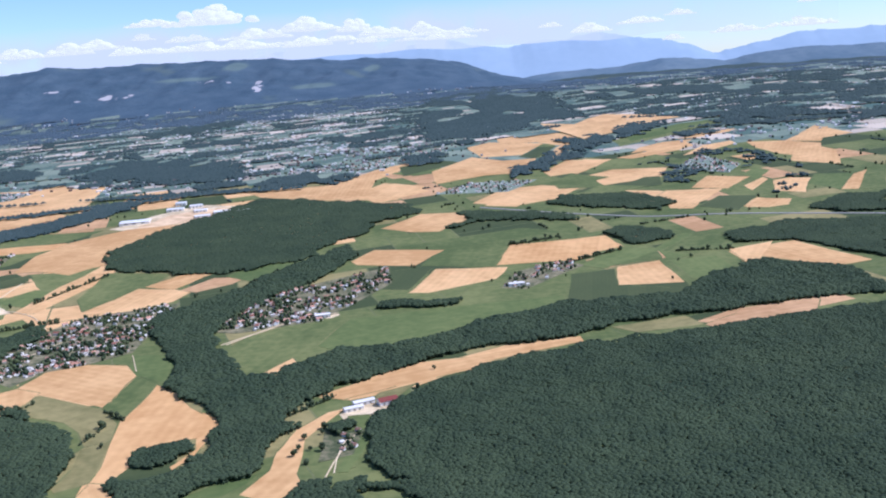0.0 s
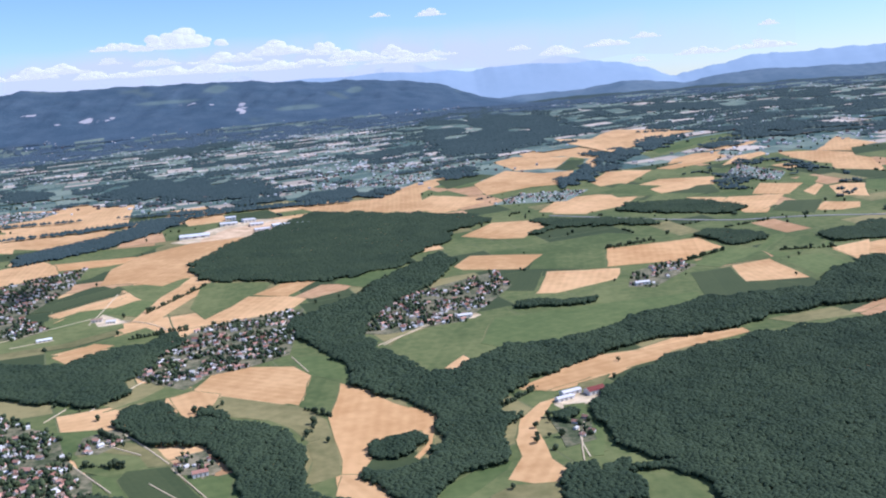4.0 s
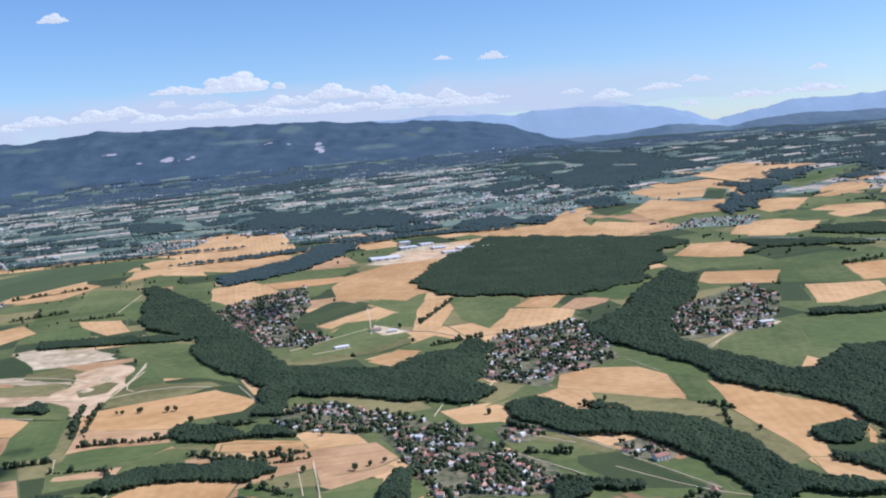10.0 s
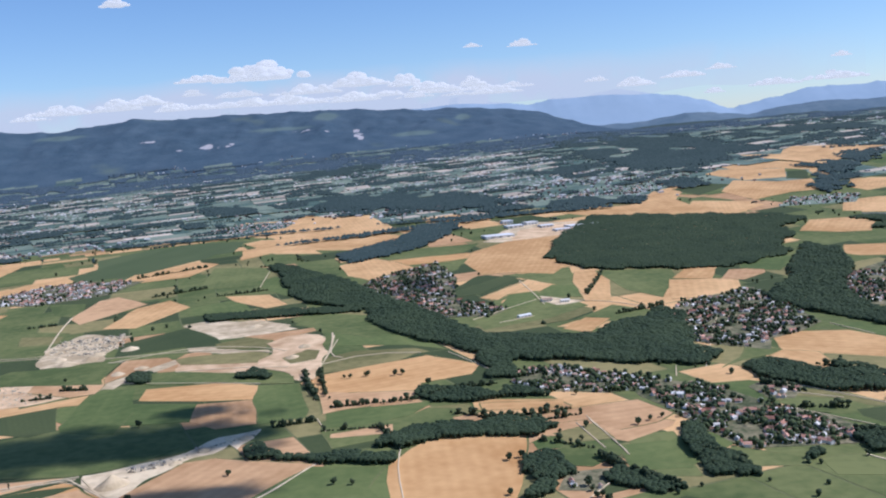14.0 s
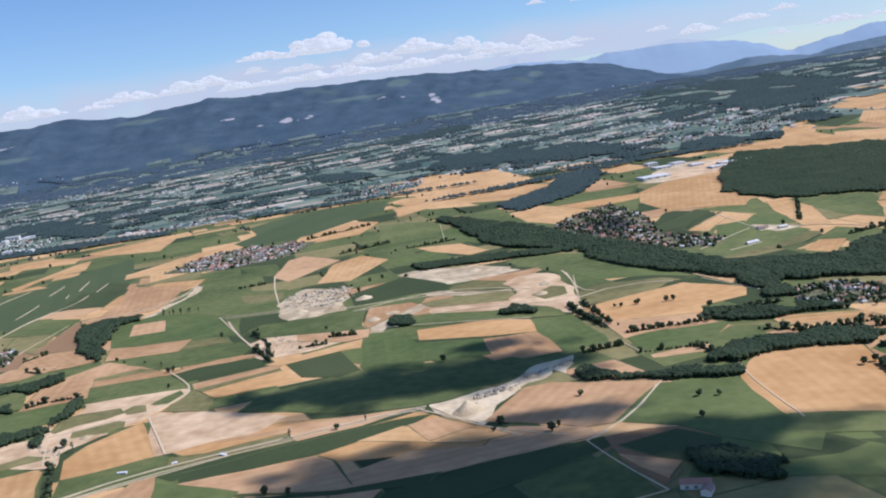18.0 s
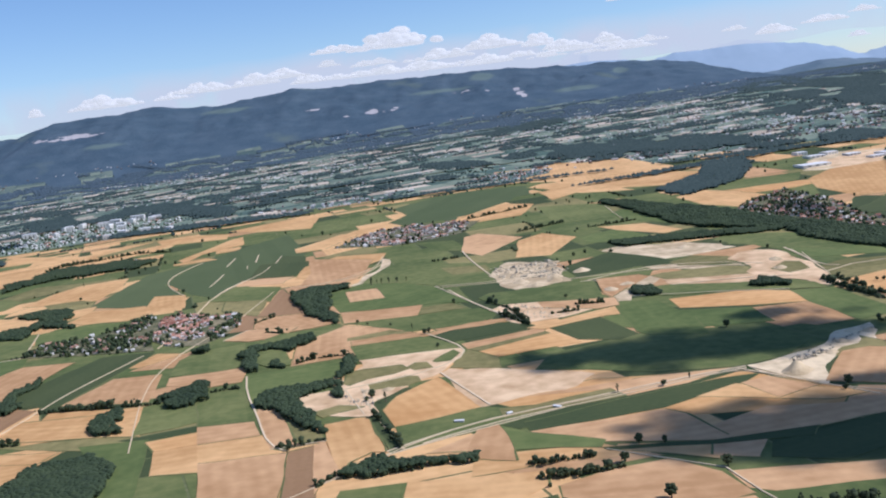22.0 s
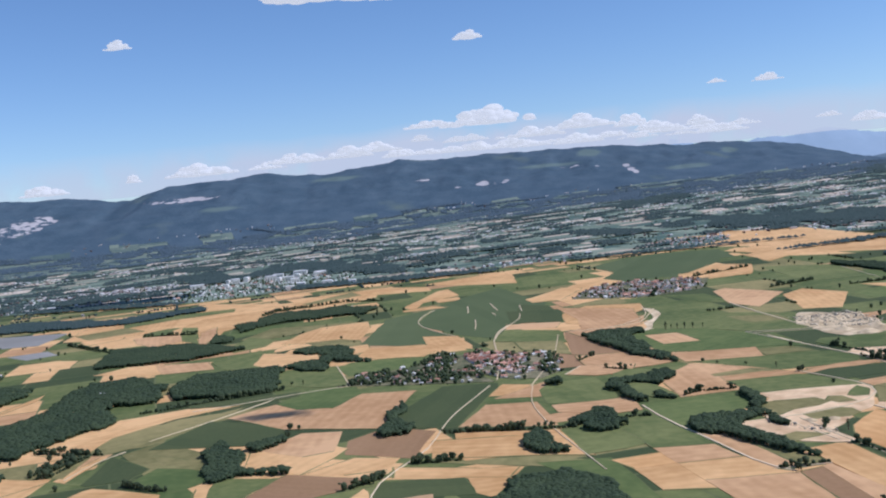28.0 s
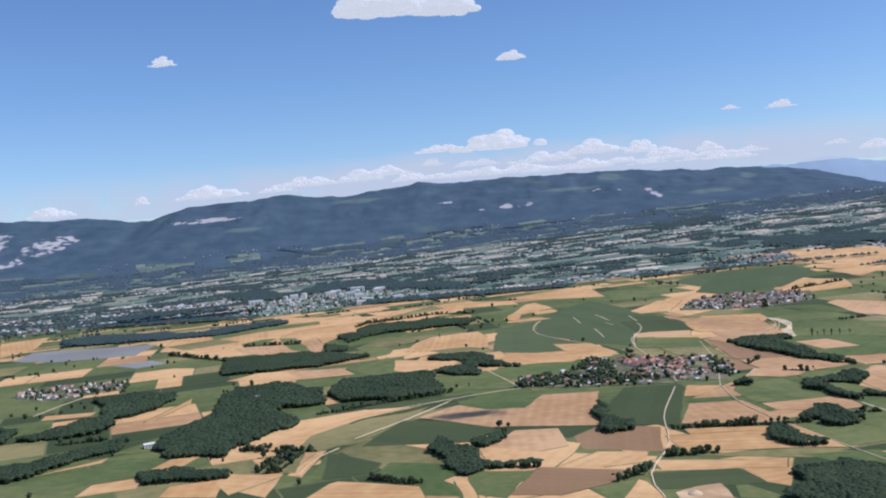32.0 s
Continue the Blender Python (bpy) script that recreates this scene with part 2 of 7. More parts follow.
def bank_material():
    """A far bank of cloud haze as a glowing see-through sheet, thick at its foot and thinning upwards."""
    m = bpy.data.materials.new("cloud_bank")
    m.use_nodes = True
    n, l = m.node_tree.nodes, m.node_tree.links
    n.remove(n["Principled BSDF"])
    clear, glow, out = n.new("ShaderNodeBsdfTransparent"), n.new("ShaderNodeEmission"), n.new("ShaderNodeMixShader")
    glow.inputs[0].default_value, glow.inputs[1].default_value = (0.63, 0.625, 0.625, 1), 0.9
    dense, tex, mul, geo = n.new("ShaderNodeAttribute"), n.new("ShaderNodeTexNoise"), n.new("ShaderNodeMath"), n.new("ShaderNodeNewGeometry")
    dense.attribute_name = "thickness"
    tex.inputs["Scale"].default_value, tex.inputs["Detail"].default_value = 0.006, 5
    l.new(geo.outputs["Position"], tex.inputs["Vector"])
    ramp = n.new("ShaderNodeValToRGB")
    ramp.color_ramp.elements[0].position, ramp.color_ramp.elements[1].position = 0.2, 0.52
    l.new(tex.outputs[0], ramp.inputs[0])
    mul.operation, mul.use_clamp = "MULTIPLY", True
    l.new(dense.outputs["Fac"], mul.inputs[0])
    l.new(ramp.outputs[0], mul.inputs[1])
    l.new(mul.outputs[0], out.inputs[0])
    l.new(clear.outputs[0], out.inputs[1])
    l.new(glow.outputs[0], out.inputs[2])
    l.new(out.outputs[0], n["Material Output"].inputs[0])
    MATS["cloud_bank"] = m


bank_material()

# ---- helpers for building ----


def mesh(name, verts, faces, material, smooth=False):
    me = bpy.data.meshes.new(name)
    if isinstance(faces, list):
        me.from_pydata(verts if isinstance(verts, list) else verts.tolist(), [], faces)
    else:
        v, f = np.asarray(verts, np.float32), np.asarray(faces, np.int32)
        me.vertices.add(len(v))
        me.vertices.foreach_set("co", v.ravel())
        me.loops.add(f.size)
        me.loops.foreach_set("vertex_index", f.ravel())
        me.polygons.add(len(f))
        me.polygons.foreach_set("loop_start", np.arange(0, f.size, f.shape[1], dtype=np.int32))
        me.update(calc_edges=True)
    me.materials.append(MATS[material])
    if smooth:
        me.polygons.foreach_set("use_smooth", np.ones(len(me.polygons), bool))
    return me


def thing(name, me, label, category, group="", kind=""):
    return tagged(new(name, me), label, category, group, kind)


def part(name, me, parent, label=""):
    ob = tagged(new(name, me), label)
    ob.parent = parent
    return ob


def land(x, y):
    """Height of the country at a place: a plain that climbs towards the mountain."""
    u, v = np.clip(np.asarray(x) / 1000, -1.6, 0.5), np.minimum(y, 1500) / 1000
    far = np.clip(np.asarray(y) - 1500, 0, 800) / 1000
    further = np.maximum(np.asarray(y) - 2300, 0) / 1000
    return -0.85 - 14.37 * u + 38.63 * v + 3.32 * u * u + 28.53 * u * v + 4.12 * v * v + 52 * far - 14 * further


def inside(poly, pts):
    """Which of the points lie in the polygon."""
    p, q = np.array(poly), np.asarray(pts)
    hit = np.zeros(len(q), bool)
    for (x0, y0), (x1, y1) in zip(p, np.roll(p, -1, 0)):
        if y0 != y1:
            hit ^= ((y0 > q[:, 1]) != (y1 > q[:, 1])) & (q[:, 0] < (x1 - x0) * (q[:, 1] - y0) / (y1 - y0) + x0)
    return hit


def pairs(numbers):
    return [(numbers[k], numbers[k + 1]) for k in range(0, len(numbers), 2)]


def patch(outline, lift, depth=0.12, step=24, ragged=1.5):
    """A slab with that outline that follows the land."""
    bm = bmesh.new()
    bm.faces.new([bm.verts.new((x, y, 0)) for x, y in outline])
    bmesh.ops.triangulate(bm, faces=bm.faces[:])
    for _ in range(5):
        long = [e for e in bm.edges if e.calc_length() > step]
        if not long:
            break
        bmesh.ops.subdivide_edges(bm, edges=long, cuts=1)
        bmesh.ops.triangulate(bm, faces=bm.faces[:])
    rim = [e for e in bm.edges if e.is_boundary]
    for v in {v for e in rim for v in e.verts}:
        v.co += noise.noise_vector(Vector((v.co.x * 0.05, v.co.y * 0.05, 3.0))) * ragged
    low = bmesh.ops.extrude_edge_only(bm, edges=rim)["geom"]
    down = {v for v in low if isinstance(v, bmesh.types.BMVert)}
    for v in bm.verts:
        v.co.z = float(land(v.co.x, v.co.y)) + lift - (depth if v in down else 0)
    bmesh.ops.recalc_face_normals(bm, faces=bm.faces[:])
    return bm


def from_bm(name, bm, material):
    me = bpy.data.meshes.new(name)
    if bm.faces and sum(f.normal.z for f in bm.faces) < 0:
        bmesh.ops.reverse_faces(bm, faces=bm.faces[:])
    bm.to_mesh(me)
    bm.free()
    me.materials.append(MATS[material])
    return me


FIELDS = []
KIND = {
    "W": ("wheat_field", "wheat", "ripe golden wheat field with faint tramlines", "wheat field"),
    "S": ("stubble_field", "stubble", "harvested pinkish-tan stubble field", "field"),
    "A": ("barley_field", "barley", "deep orange ripe barley field", "field"),
    "G": ("meadow", "meadow", "green mown meadow between crop fields", "meadow"),
    "F": ("clover_field", "fresh_green", "fresh green clover and grass field", "field"),
    "D": ("maize_field", "maize", "dark green maize field", "field"),
    "O": ("pasture", "pasture", "olive-yellow dry pasture", "pasture"),
    "V": ("vineyard", "vines", "dark green vineyard in drilled rows", "vineyard"),
    "X": ("windrowed_field", "windrows", "freshly cut cornfield with rows of straw", "field"),
    "B": ("ploughed_field", "tilled", "brown ploughed field", "field"),
    "C": ("gravel_pit", "gravel", "pale open gravel pit with rough floor", "gravel pit"),
    "T": ("bare_ground", "bare_soil", "bare sandy ground of a worked-out pit", "bare ground"),
    "P": ("plastic_tunnels", "plastic_film", "grey-blue plastic film tunnels over crops", "plastic tunnels"),
}


LAYERS = []


def layer(outline):
    """How many parcels lie one over another here: later ones cover earlier ones."""
    p = np.array(outline, float)
    lo, hi = p.min(0), p.max(0)
    g = np.stack([a.ravel() for a in np.meshgrid(np.linspace(lo[0], hi[0], 12), np.linspace(lo[1], hi[1], 12))], 1)
    own = np.concatenate([p * 0.98 + p.mean(0) * 0.02, g[inside(outline, g)]])
    level = 0
    for other, low, high, points, n in LAYERS:
        if (low < hi).all() and (lo < high).all() and n >= level and (inside(other, own).any() or inside(outline, points).any()):
            level = n + 1
    LAYERS.append((outline, lo, hi, own, level))
    return level


def field(code, *numbers):
    """One parcel, given by its corners."""
    name, material, label, category = KIND[code]
    outline = pairs(numbers)
    FIELDS.append(outline)
    lift = 0.17 + 0.03 * layer(outline) + (1.45 if np.mean([y for _, y in outline]) > 1390 else 0)
    bm = patch(outline, lift, min(lift, 0.45), *((7, 6.0) if code in "CT" else ()))
    ob = thing(name, from_bm(name, bm, material), label, category, "fields", "structure")
    ends = max(zip(outline, outline[1:] + outline[:1]), key=lambda e: math.dist(*e))
    ob["row_angle"] = math.atan2(ends[1][1] - ends[0][1], ends[1][0] - ends[0][0])
    if code not in "CT" and min(y for _, y in outline) < 900:
        margin(ob, outline, lift)
    return ob


def margin(ob, outline, lift):
    """Unmown grass along some sides of a parcel."""
    rng = np.random.default_rng(int(abs(outline[0][0] * 31 + outline[0][1] * 17)))
    vs, fs = [], []
    for a, b in zip(outline, outline[1:] + outline[:1]):
        if rng.uniform() < 0.5 or math.dist(a, b) < 8:
            continue
        n = max(2, int(math.dist(a, b) / 6))
        t = np.linspace(0.01, 0.99, n + 1)[:, None]
        line = np.array(a) + (np.array(b) - np.array(a)) * t
        line = line + np.array([noise.noise_vector(Vector((q[0] * 0.05, q[1] * 0.05, 3.0)))[:2] for q in line]) * 1.5
        side = np.array((a[1] - b[1], b[0] - a[0])) / math.dist(a, b) * rng.uniform(0.14, 0.4) * (1 + 0.5 * rng.uniform(-1, 1, (n + 1, 1)))
        k = len(vs)
        for q in np.stack([line - side, line + side], 1).reshape(-1, 2):
            vs.append((q[0], q[1], float(land(*q)) + lift + 0.015))
        fs += [(k + 2 * j, k + 2 * j + 1, k + 2 * j + 3, k + 2 * j + 2) for j in range(n)]
    if vs:
        part("grass_margin", mesh("grass_margin", vs, fs, "rough_grass"), ob, "strip of uncut green grass")


def band(points, width, lift, depth=0.3):
    """A ribbon along a line over the land: vertices and faces."""
    line = [np.array(points[0], float)]
    for a, b in zip(points, points[1:]):
        a, b = np.array(a, float), np.array(b, float)
        n = max(1, int(np.linalg.norm(b - a) / 12))
        line += [a + (b - a) * k / n for k in range(1, n + 1)]
    line = np.array(line)
    for _ in range(2):
        line[1:-1] = (line[:-2] + 2 * line[1:-1] + line[2:]) / 4
    way = np.gradient(line, axis=0)
    way /= np.linalg.norm(way, axis=1)[:, None] + 1e-9
    side = np.stack([-way[:, 1], way[:, 0]], 1) * width / 2
    v, f = [], []
    for k, (p, s) in enumerate(zip(line, side)):
        for q, drop in ((p - s, depth), (p - s, 0), (p + s, 0), (p + s, depth)):
            v.append((q[0], q[1], float(land(*q)) + lift - drop))
        if k:
            a = 4 * k
            f += [(a + j + 1, a + j, a + j - 4, a + j - 3) for j in range(3)]
    return v, f


def road(*numbers, width=0.8, material="track", name="farm_track", label="pale gravel farm track between fields"):
    v, f = band(pairs(numbers), width if name == "motorway" else width * 0.45 + 0.1, 0.46, 0.4)
    return thing(name, mesh(name, v, f, material), label, "road", "roads", "structure")


# unit shapes
def ico(level):
    bm = bmesh.new()
    bmesh.ops.create_icosphere(bm, subdivisions=level, radius=1)
    bm.verts.ensure_lookup_table()
    v = np.array([w.co[:] for w in bm.verts])
    f = np.array([[w.index for w in g.verts] for g in bm.faces])
    bm.free()
    return v, f


def dome(sides, ring):
    """A rounded cap, open below: a crown seen from the air."""
    v = [(math.cos(6.2832 * k / sides), math.sin(6.2832 * k / sides), -0.35) for k in range(sides)]
    f = []
    if ring:
        v += [(0.66 * math.cos(6.2832 * (k + 0.5) / sides), 0.66 * math.sin(6.2832 * (k + 0.5) / sides), 0.62) for k in range(sides)]
        for k in range(sides):
            f += [(k, (k + 1) % sides, sides + k), (sides + k, (k + 1) % sides, sides + (k + 1) % sides)]
    top, base = len(v), len(v) - sides
    v.append((0, 0, 1))
    f += [(base + k, base + (k + 1) % sides, top) for k in range(sides)]
    return np.array(v, float), np.array(f)


ICO1, ICO2 = ico(1), ico(2)
CAP, CONE = dome(5, True), dome(6, False)
OCT = (np.array([(1, 0, 0), (0, 1, 0), (-1, 0, 0), (0, -1, 0), (0, 0, 1), (0, 0, -1)], float), np.array([(0, 1, 4), (1, 2, 4), (2, 3, 4), (3, 0, 4), (1, 0, 5), (2, 1, 5), (3, 2, 5), (0, 3, 5)]))


def blobs(centres, radii, shape, rng, flat=0.85, rough=0.22):
    """Many uneven lumps in one go: vertices and faces."""
    bv, bf = shape
    n = len(centres)
    a = rng.uniform(0, 6.283, n)
    c, s = np.cos(a)[:, None], np.sin(a)[:, None]
    x = bv[None, :, 0] * c - bv[None, :, 1] * s
    y = bv[None, :, 0] * s + bv[None, :, 1] * c
    v = np.stack([x, y, np.repeat(bv[None, :, 2], n, 0) * flat], -1)
    v *= (1 + rng.uniform(-rough, rough, v.shape[:2]))[..., None] * np.asarray(radii)[:, None, None]
    v += np.asarray(centres)[:, None, :]
    f = bf[None] + (np.arange(n) * len(bv))[:, None, None]
    return v.reshape(-1, 3), f.reshape(-1, 3)


def joined(pieces):
    vs, fs, base = [], [], 0
    for v, f in pieces:
        vs.append(v)
        fs.append(f + base)
        base += len(v)
    return np.concatenate(vs), np.concatenate(fs)


PATH_X = (-921, 0)


def reach(x, y):
    """Plain distance from the flight line."""
    return np.hypot(np.maximum(np.maximum(PATH_X[0] - x, x - PATH_X[1]), 0), y)


def canopy(pts, rng, near, size=1.0, tall=1.0):
    """Crowns over places: trees of several lumps close by, single lumps far off."""
    x, y = pts.T
    n = len(x)
    grow = rng.uniform(0.5, 1.4, n)
    r = rng.uniform(0.85, 1.25, n) * size * grow**0.8
    h = rng.uniform(1.6, 2.2, n) * tall * grow
    c = np.stack([x, y, land(x, y) + h], -1)
    out = [blobs(c, r, ICO1, rng, 1.0)]
    if near:
        off = rng.normal(0, 0.7, (n, 3)) * r[:, None]
        out.append(blobs(c + off * (1, 1, 0.5), r * rng.uniform(0.5, 0.75, n), OCT, rng, 0.9))
    low = c.copy()
    low[:, 2] -= h * 0.6
    out.append(blobs(low, r * 0.8, OCT, rng, 1.3))
    return joined(out)


WOODS = []


def lumpy(pts, scale, seed):
    return np.array([noise.noise(Vector((a * scale, b * scale, seed))) for a, b in pts]) if len(pts) else np.zeros(0)


def wood(*numbers, label="dense dark green broadleaf wood beside fields"):
    """One wood with that outline, its crowns packed side by side and the far edge drawn in so that the treetops fit the
    outline in the camera's view.
    """
    outline = pairs(numbers)
    WOODS.append(outline)
    rng = np.random.default_rng(len(WOODS))
    p = np.array(outline)
    lo, hi = p.min(0), p.max(0)
    far = reach(*p.mean(0))
    step = 1.25 if far < 520 else 1.6 if far < 750 else 2.2 if far < 1100 else 3.4
    gx, gy = np.meshgrid(np.arange(lo[0], hi[0], step), np.arange(lo[1], hi[1], step))
    gx = gx + (np.arange(gx.shape[0]) % 2)[:, None] * step / 2
    pts = np.stack([gx.ravel(), gy.ravel()], 1) + rng.uniform(-0.6, 0.6, (gx.size, 2)) * step
    shift = np.stack([lumpy(pts, 0.07, 2.0), lumpy(pts, 0.07, 9.0)], 1) * (5 if far < 800 else 9 if far < 1050 else 40)
    depth = hi[1] - lo[1]
    # inset grows with distance from the flight line, to suit the camera's view
    back = np.minimum(2.2 * pts[:, 1] / 125, 0.3 * depth)
    ok = inside(outline, pts + shift) & inside(outline, pts + shift + np.stack([0 * back, back], 1))
    pts, near_edge = pts[ok], shift[ok]
    if far > 1050:
        keep = lumpy(pts * (1, 0.56), 0.016, 7.0) < 0.2
        pts, near_edge = pts[keep], near_edge[keep]
    if not len(pts):
        return None
    x, y = pts.T
    n = len(pts)
    r = rng.uniform(0.75, 1.15, n) * step * np.where(rng.uniform(size=n) < 0.1, 1.35, 1.0)
    rise = 0.9 * lumpy(pts, 0.035, 1.7) + 0.8 * lumpy(pts, 0.16, 4.4) + rng.uniform(-0.15, 0.2, n)
    c = np.stack([x, y, slope(x, y) + 2.1 + rise], -1)
    out = [blobs(c, r, CAP if far < 650 else CONE, rng, 0.42, 0.26)]
    step *= 2
    probe = sum((~inside(outline, pts + near_edge + d)).astype(int) for d in ((step, 0), (-step, 0), (0, step), (0, -step)))
    low = np.repeat(c[probe > 0], 2, 0) - (0, 0, 1.0) + rng.normal(0, 0.4, (2 * int((probe > 0).sum()), 3))
    if len(low):
        out.append(blobs(low, np.repeat(r[probe > 0], 2) * rng.uniform(0.5, 0.9, len(low)), OCT, rng, 1.2))
    v, f = joined(out)
    return thing("wood", mesh("wood", v, f, "leaves" if far < 900 else "hazy_far_leaves", True), label, "wood", "woods", "stuff")


def hedge(*numbers, width=2.6, label="overgrown hedgerow of bushes and small trees"):
    line = pairs(numbers)
    rng = np.random.default_rng(int(abs(numbers[0] * 7 + numbers[1])))
    pts = []
    for a, b in zip(line, line[1:]):
        a, b = np.array(a, float), np.array(b, float)
        n = max(2, int(np.linalg.norm(b - a) / 1.5))
        gap = [noise.noise(Vector((a[0] + (b - a)[0] * k / n, a[1] + (b - a)[1] * k / n, 0)) * 0.16) + rng.uniform(-0.3, 0.5) > -0.02 for k in range(n)]
        pts += [a + (b - a) * (k + rng.uniform()) / n + rng.normal(0, width / 4.5, 2) for k in range(n) if gap[k]]
    if not pts:
        pts = line
    scrub = []
    for a, b in zip(line, line[1:]):
        t = np.arange(0, 1, 0.9 / max(1.0, math.dist(a, b)))[:, None]
        scrub.append(np.array(a) + (np.array(b) - np.array(a)) * t + rng.normal(0, width / 7, (len(t), 2)))
    v, f = joined([canopy(np.array(pts), rng, True), canopy(np.concatenate(scrub), rng, False, 0.6, 0.35)])
    return thing("hedgerow", mesh("hedgerow", v, f, "hedge_leaves"), label, "hedgerow", "hedgerows", "stuff")


# ---- the land ----
gx = np.concatenate([np.linspace(-4900, -1800, 32)[:-1], np.arange(-1800, 1000, 40), np.linspace(1000, 4900, 40)])
gy = np.concatenate([np.linspace(-4900, -200, 40)[:-1], np.arange(-200, 2400, 40), np.linspace(2400, 4950, 30)])
X, Y = np.meshgrid(gx, gy)
verts = np.stack([X.ravel(), Y.ravel(), land(X, Y).ravel()], 1)
w = len(gx)
grid = [(j * w + i, j * w + i + 1, (j + 1) * w + i + 1, (j + 1) * w + i) for j in range(len(gy) - 1) for i in range(w - 1)]
ground = thing("ground", mesh("ground", verts, grid, "land", True), "wide farmland plain with a patchwork of parcels", "ground", "", "structure")

CREST_X = (-3600, -2900, -2155, -1980, -1797, -1700, -1485, -1308, -1090, -836, -546, -259, -43, 75, 165, 300, 700)
CREST_Z = (190, 215, 223, 215, 198, 223, 235, 222, 243, 236, 233, 216, 203, 178, 142, 112, 100)


def crest_y(x):
    return np.interp(x, (-3600, -2000, -1000, 500), (2130, 2500, 2760, 2880))


GLADES = ((-680, 187, 85, 5), (-563, 214, 32, 14), (-190, 186, 24, 9), (-1250, 205, 70, 7), (-330, 150, 60, 7), (-1500, 150, 50, 6))
ROCKS = ((-850, 152, 36, 10), (-800, 155, 14, 5), (-920, 152, 18, 4), (-475, 152, 16, 13), (-620, 178, 36, 4), (-560, 172, 12, 4), (-1620, 182, 120, 8), (-1950, 150, 60, 26), (-1990, 118, 40, 14), (-2120, 160, 90, 40), (-2230, 168, 130, 46), (-1010, 178, 26, 4), (-480, 168, 10, 10))


def slope(x, y):
    """Height of the mountainside, or of the plain before it, without its roughness."""
    yc, top, base = crest_y(x), np.interp(x, CREST_X, CREST_Z), land(x, y)
    s = np.clip((y - (yc - 600)) / 600, 0, 1)
    return base + (top - base) * (s * s * (3 - 2 * s) * 0.5 + 0.5 * s**1.5)


def ridge():
    """The long wooded mountain: a steep slope to a rounded crest."""
    xs, ts = np.arange(-3600, 720, 9.0), np.linspace(0, 1, 96)
    vs, rock, glade = [], [], []
    for t in ts:
        for x in xs:
            yc = float(crest_y(x))
            y = yc - 600 + t * 900
            s = (y - (yc - 600)) / 600
            steep = min(1, max(0, (s - 0.3) * 3))
            rough = noise.fractal(Vector((x * 0.009, y * 0.010, 3.1)), 0.9, 2.1, 5)
            gully = abs(noise.fractal(Vector((x * 0.011, y * 0.0025, 8.4)), 1.0, 2.0, 4))
            z = float(slope(x, y)) if s <= 1 else float(slope(x, yc)) * (1 - 0.22 * ((s - 1) / 0.5) ** 2)
            z += steep * (rough * 6 - gully * 9 * min(1, max(0, (1.05 - s) * 3)) + noise.noise(Vector((x * 0.05, y * 0.05, 0))) * 2.0 + max(0.0, noise.noise(Vector((x * 0.016, y * 0.01, 5.0))) - 0.1) * 9 * min(1, max(0, (s - 0.75) * 5)))
            z += 0.5 * min(1, s * 12) - 2 * (s <= 0)
            vs.append((x, y, z))
            r = 0.0
            for cx, cz, wx, wz in ROCKS:
                r = max(r, 1.15 - ((x - cx) / wx) ** 2 - ((z - cz) / wz) ** 2)
            wobble = 14 * noise.noise(Vector((x * 0.02, z * 0.06, 1.0)))
            glade.append(max(0.0, max(1.2 - ((x + wobble - cx) / wx) ** 2 - ((z + 0.2 * wobble - cz) / wz) ** 2 for cx, cz, wx, wz in GLADES)))
            rock.append(max(0.0, r) if s < 1 else 0.0)
    n = len(xs)
    fs = [(j * n + i, j * n + i + 1, (j + 1) * n + i + 1, (j + 1) * n + i) for j in range(len(ts) - 1) for i in range(n - 1)]
    me = mesh("mountain_ridge", vs, fs, "hazy_ridge_forest", True)
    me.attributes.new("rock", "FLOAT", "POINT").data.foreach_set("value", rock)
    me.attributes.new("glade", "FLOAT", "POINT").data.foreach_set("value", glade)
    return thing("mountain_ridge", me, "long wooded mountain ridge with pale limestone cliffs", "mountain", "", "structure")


ridge()


def range_(name, material, y, xs, zs, seed, wild, label):
    """A far chain of mountains: foot, slope, crest and back."""
    line = np.linspace(xs[0], xs[-1], 300)
    vs = []
    for k, x in enumerate(line):
        h = float(np.interp(x, xs, zs))
        for j, (back, q) in enumerate(((-420, 0.0), (-250, 0.35), (-100, 0.75), (0, 1.0), (120, 0.8))):
            jag = noise.fractal(Vector((x * 0.006, j * 0.35, seed)), 0.8, 2.1, 6) * wild * q
            bend = 0.00004 * (x - 300) ** 2
            vs.append((x, y + back - bend, 40 + (h + jag - 40) * q))
    fs = [(5 * k + j, 5 * k + j + 5, 5 * k + j + 6, 5 * k + j + 1) for k in range(299) for j in range(4)]
    return thing(name, mesh(name, vs, fs, material, True), label, "mountains", "", "structure")


range_("far_alps", "hazy_alp", 4750, (-1500, -772, -393, -229, 0, 170, 330, 430, 569, 830, 1000, 1180, 1310, 1440, 1620, 2050, 2600), (240, 300, 283, 288, 314, 282, 252, 275, 290, 288, 254, 213, 165, 188, 228, 244, 250), 2.2, 15, "alpine peaks under cloud, blue haze put into colour and glow")
range_("far_hills", "hazy_far_hill", 4350, (200, 500, 620, 783, 948, 1085, 1225, 1350, 1560, 1870, 2400, 2900), (90, 128, 131, 136, 158, 150, 128, 152, 168, 158, 158, 160), 7.7, 7, "rolling hills in the distance, blue-green haze put into their colour")
range_("wooded_plateau", "hazy_far_leaves", 3000, (60, 250, 500, 800, 1200, 2600), (90, 112, 124, 124, 122, 120), 5.1, 6, "dark wooded edge of the far plateau")

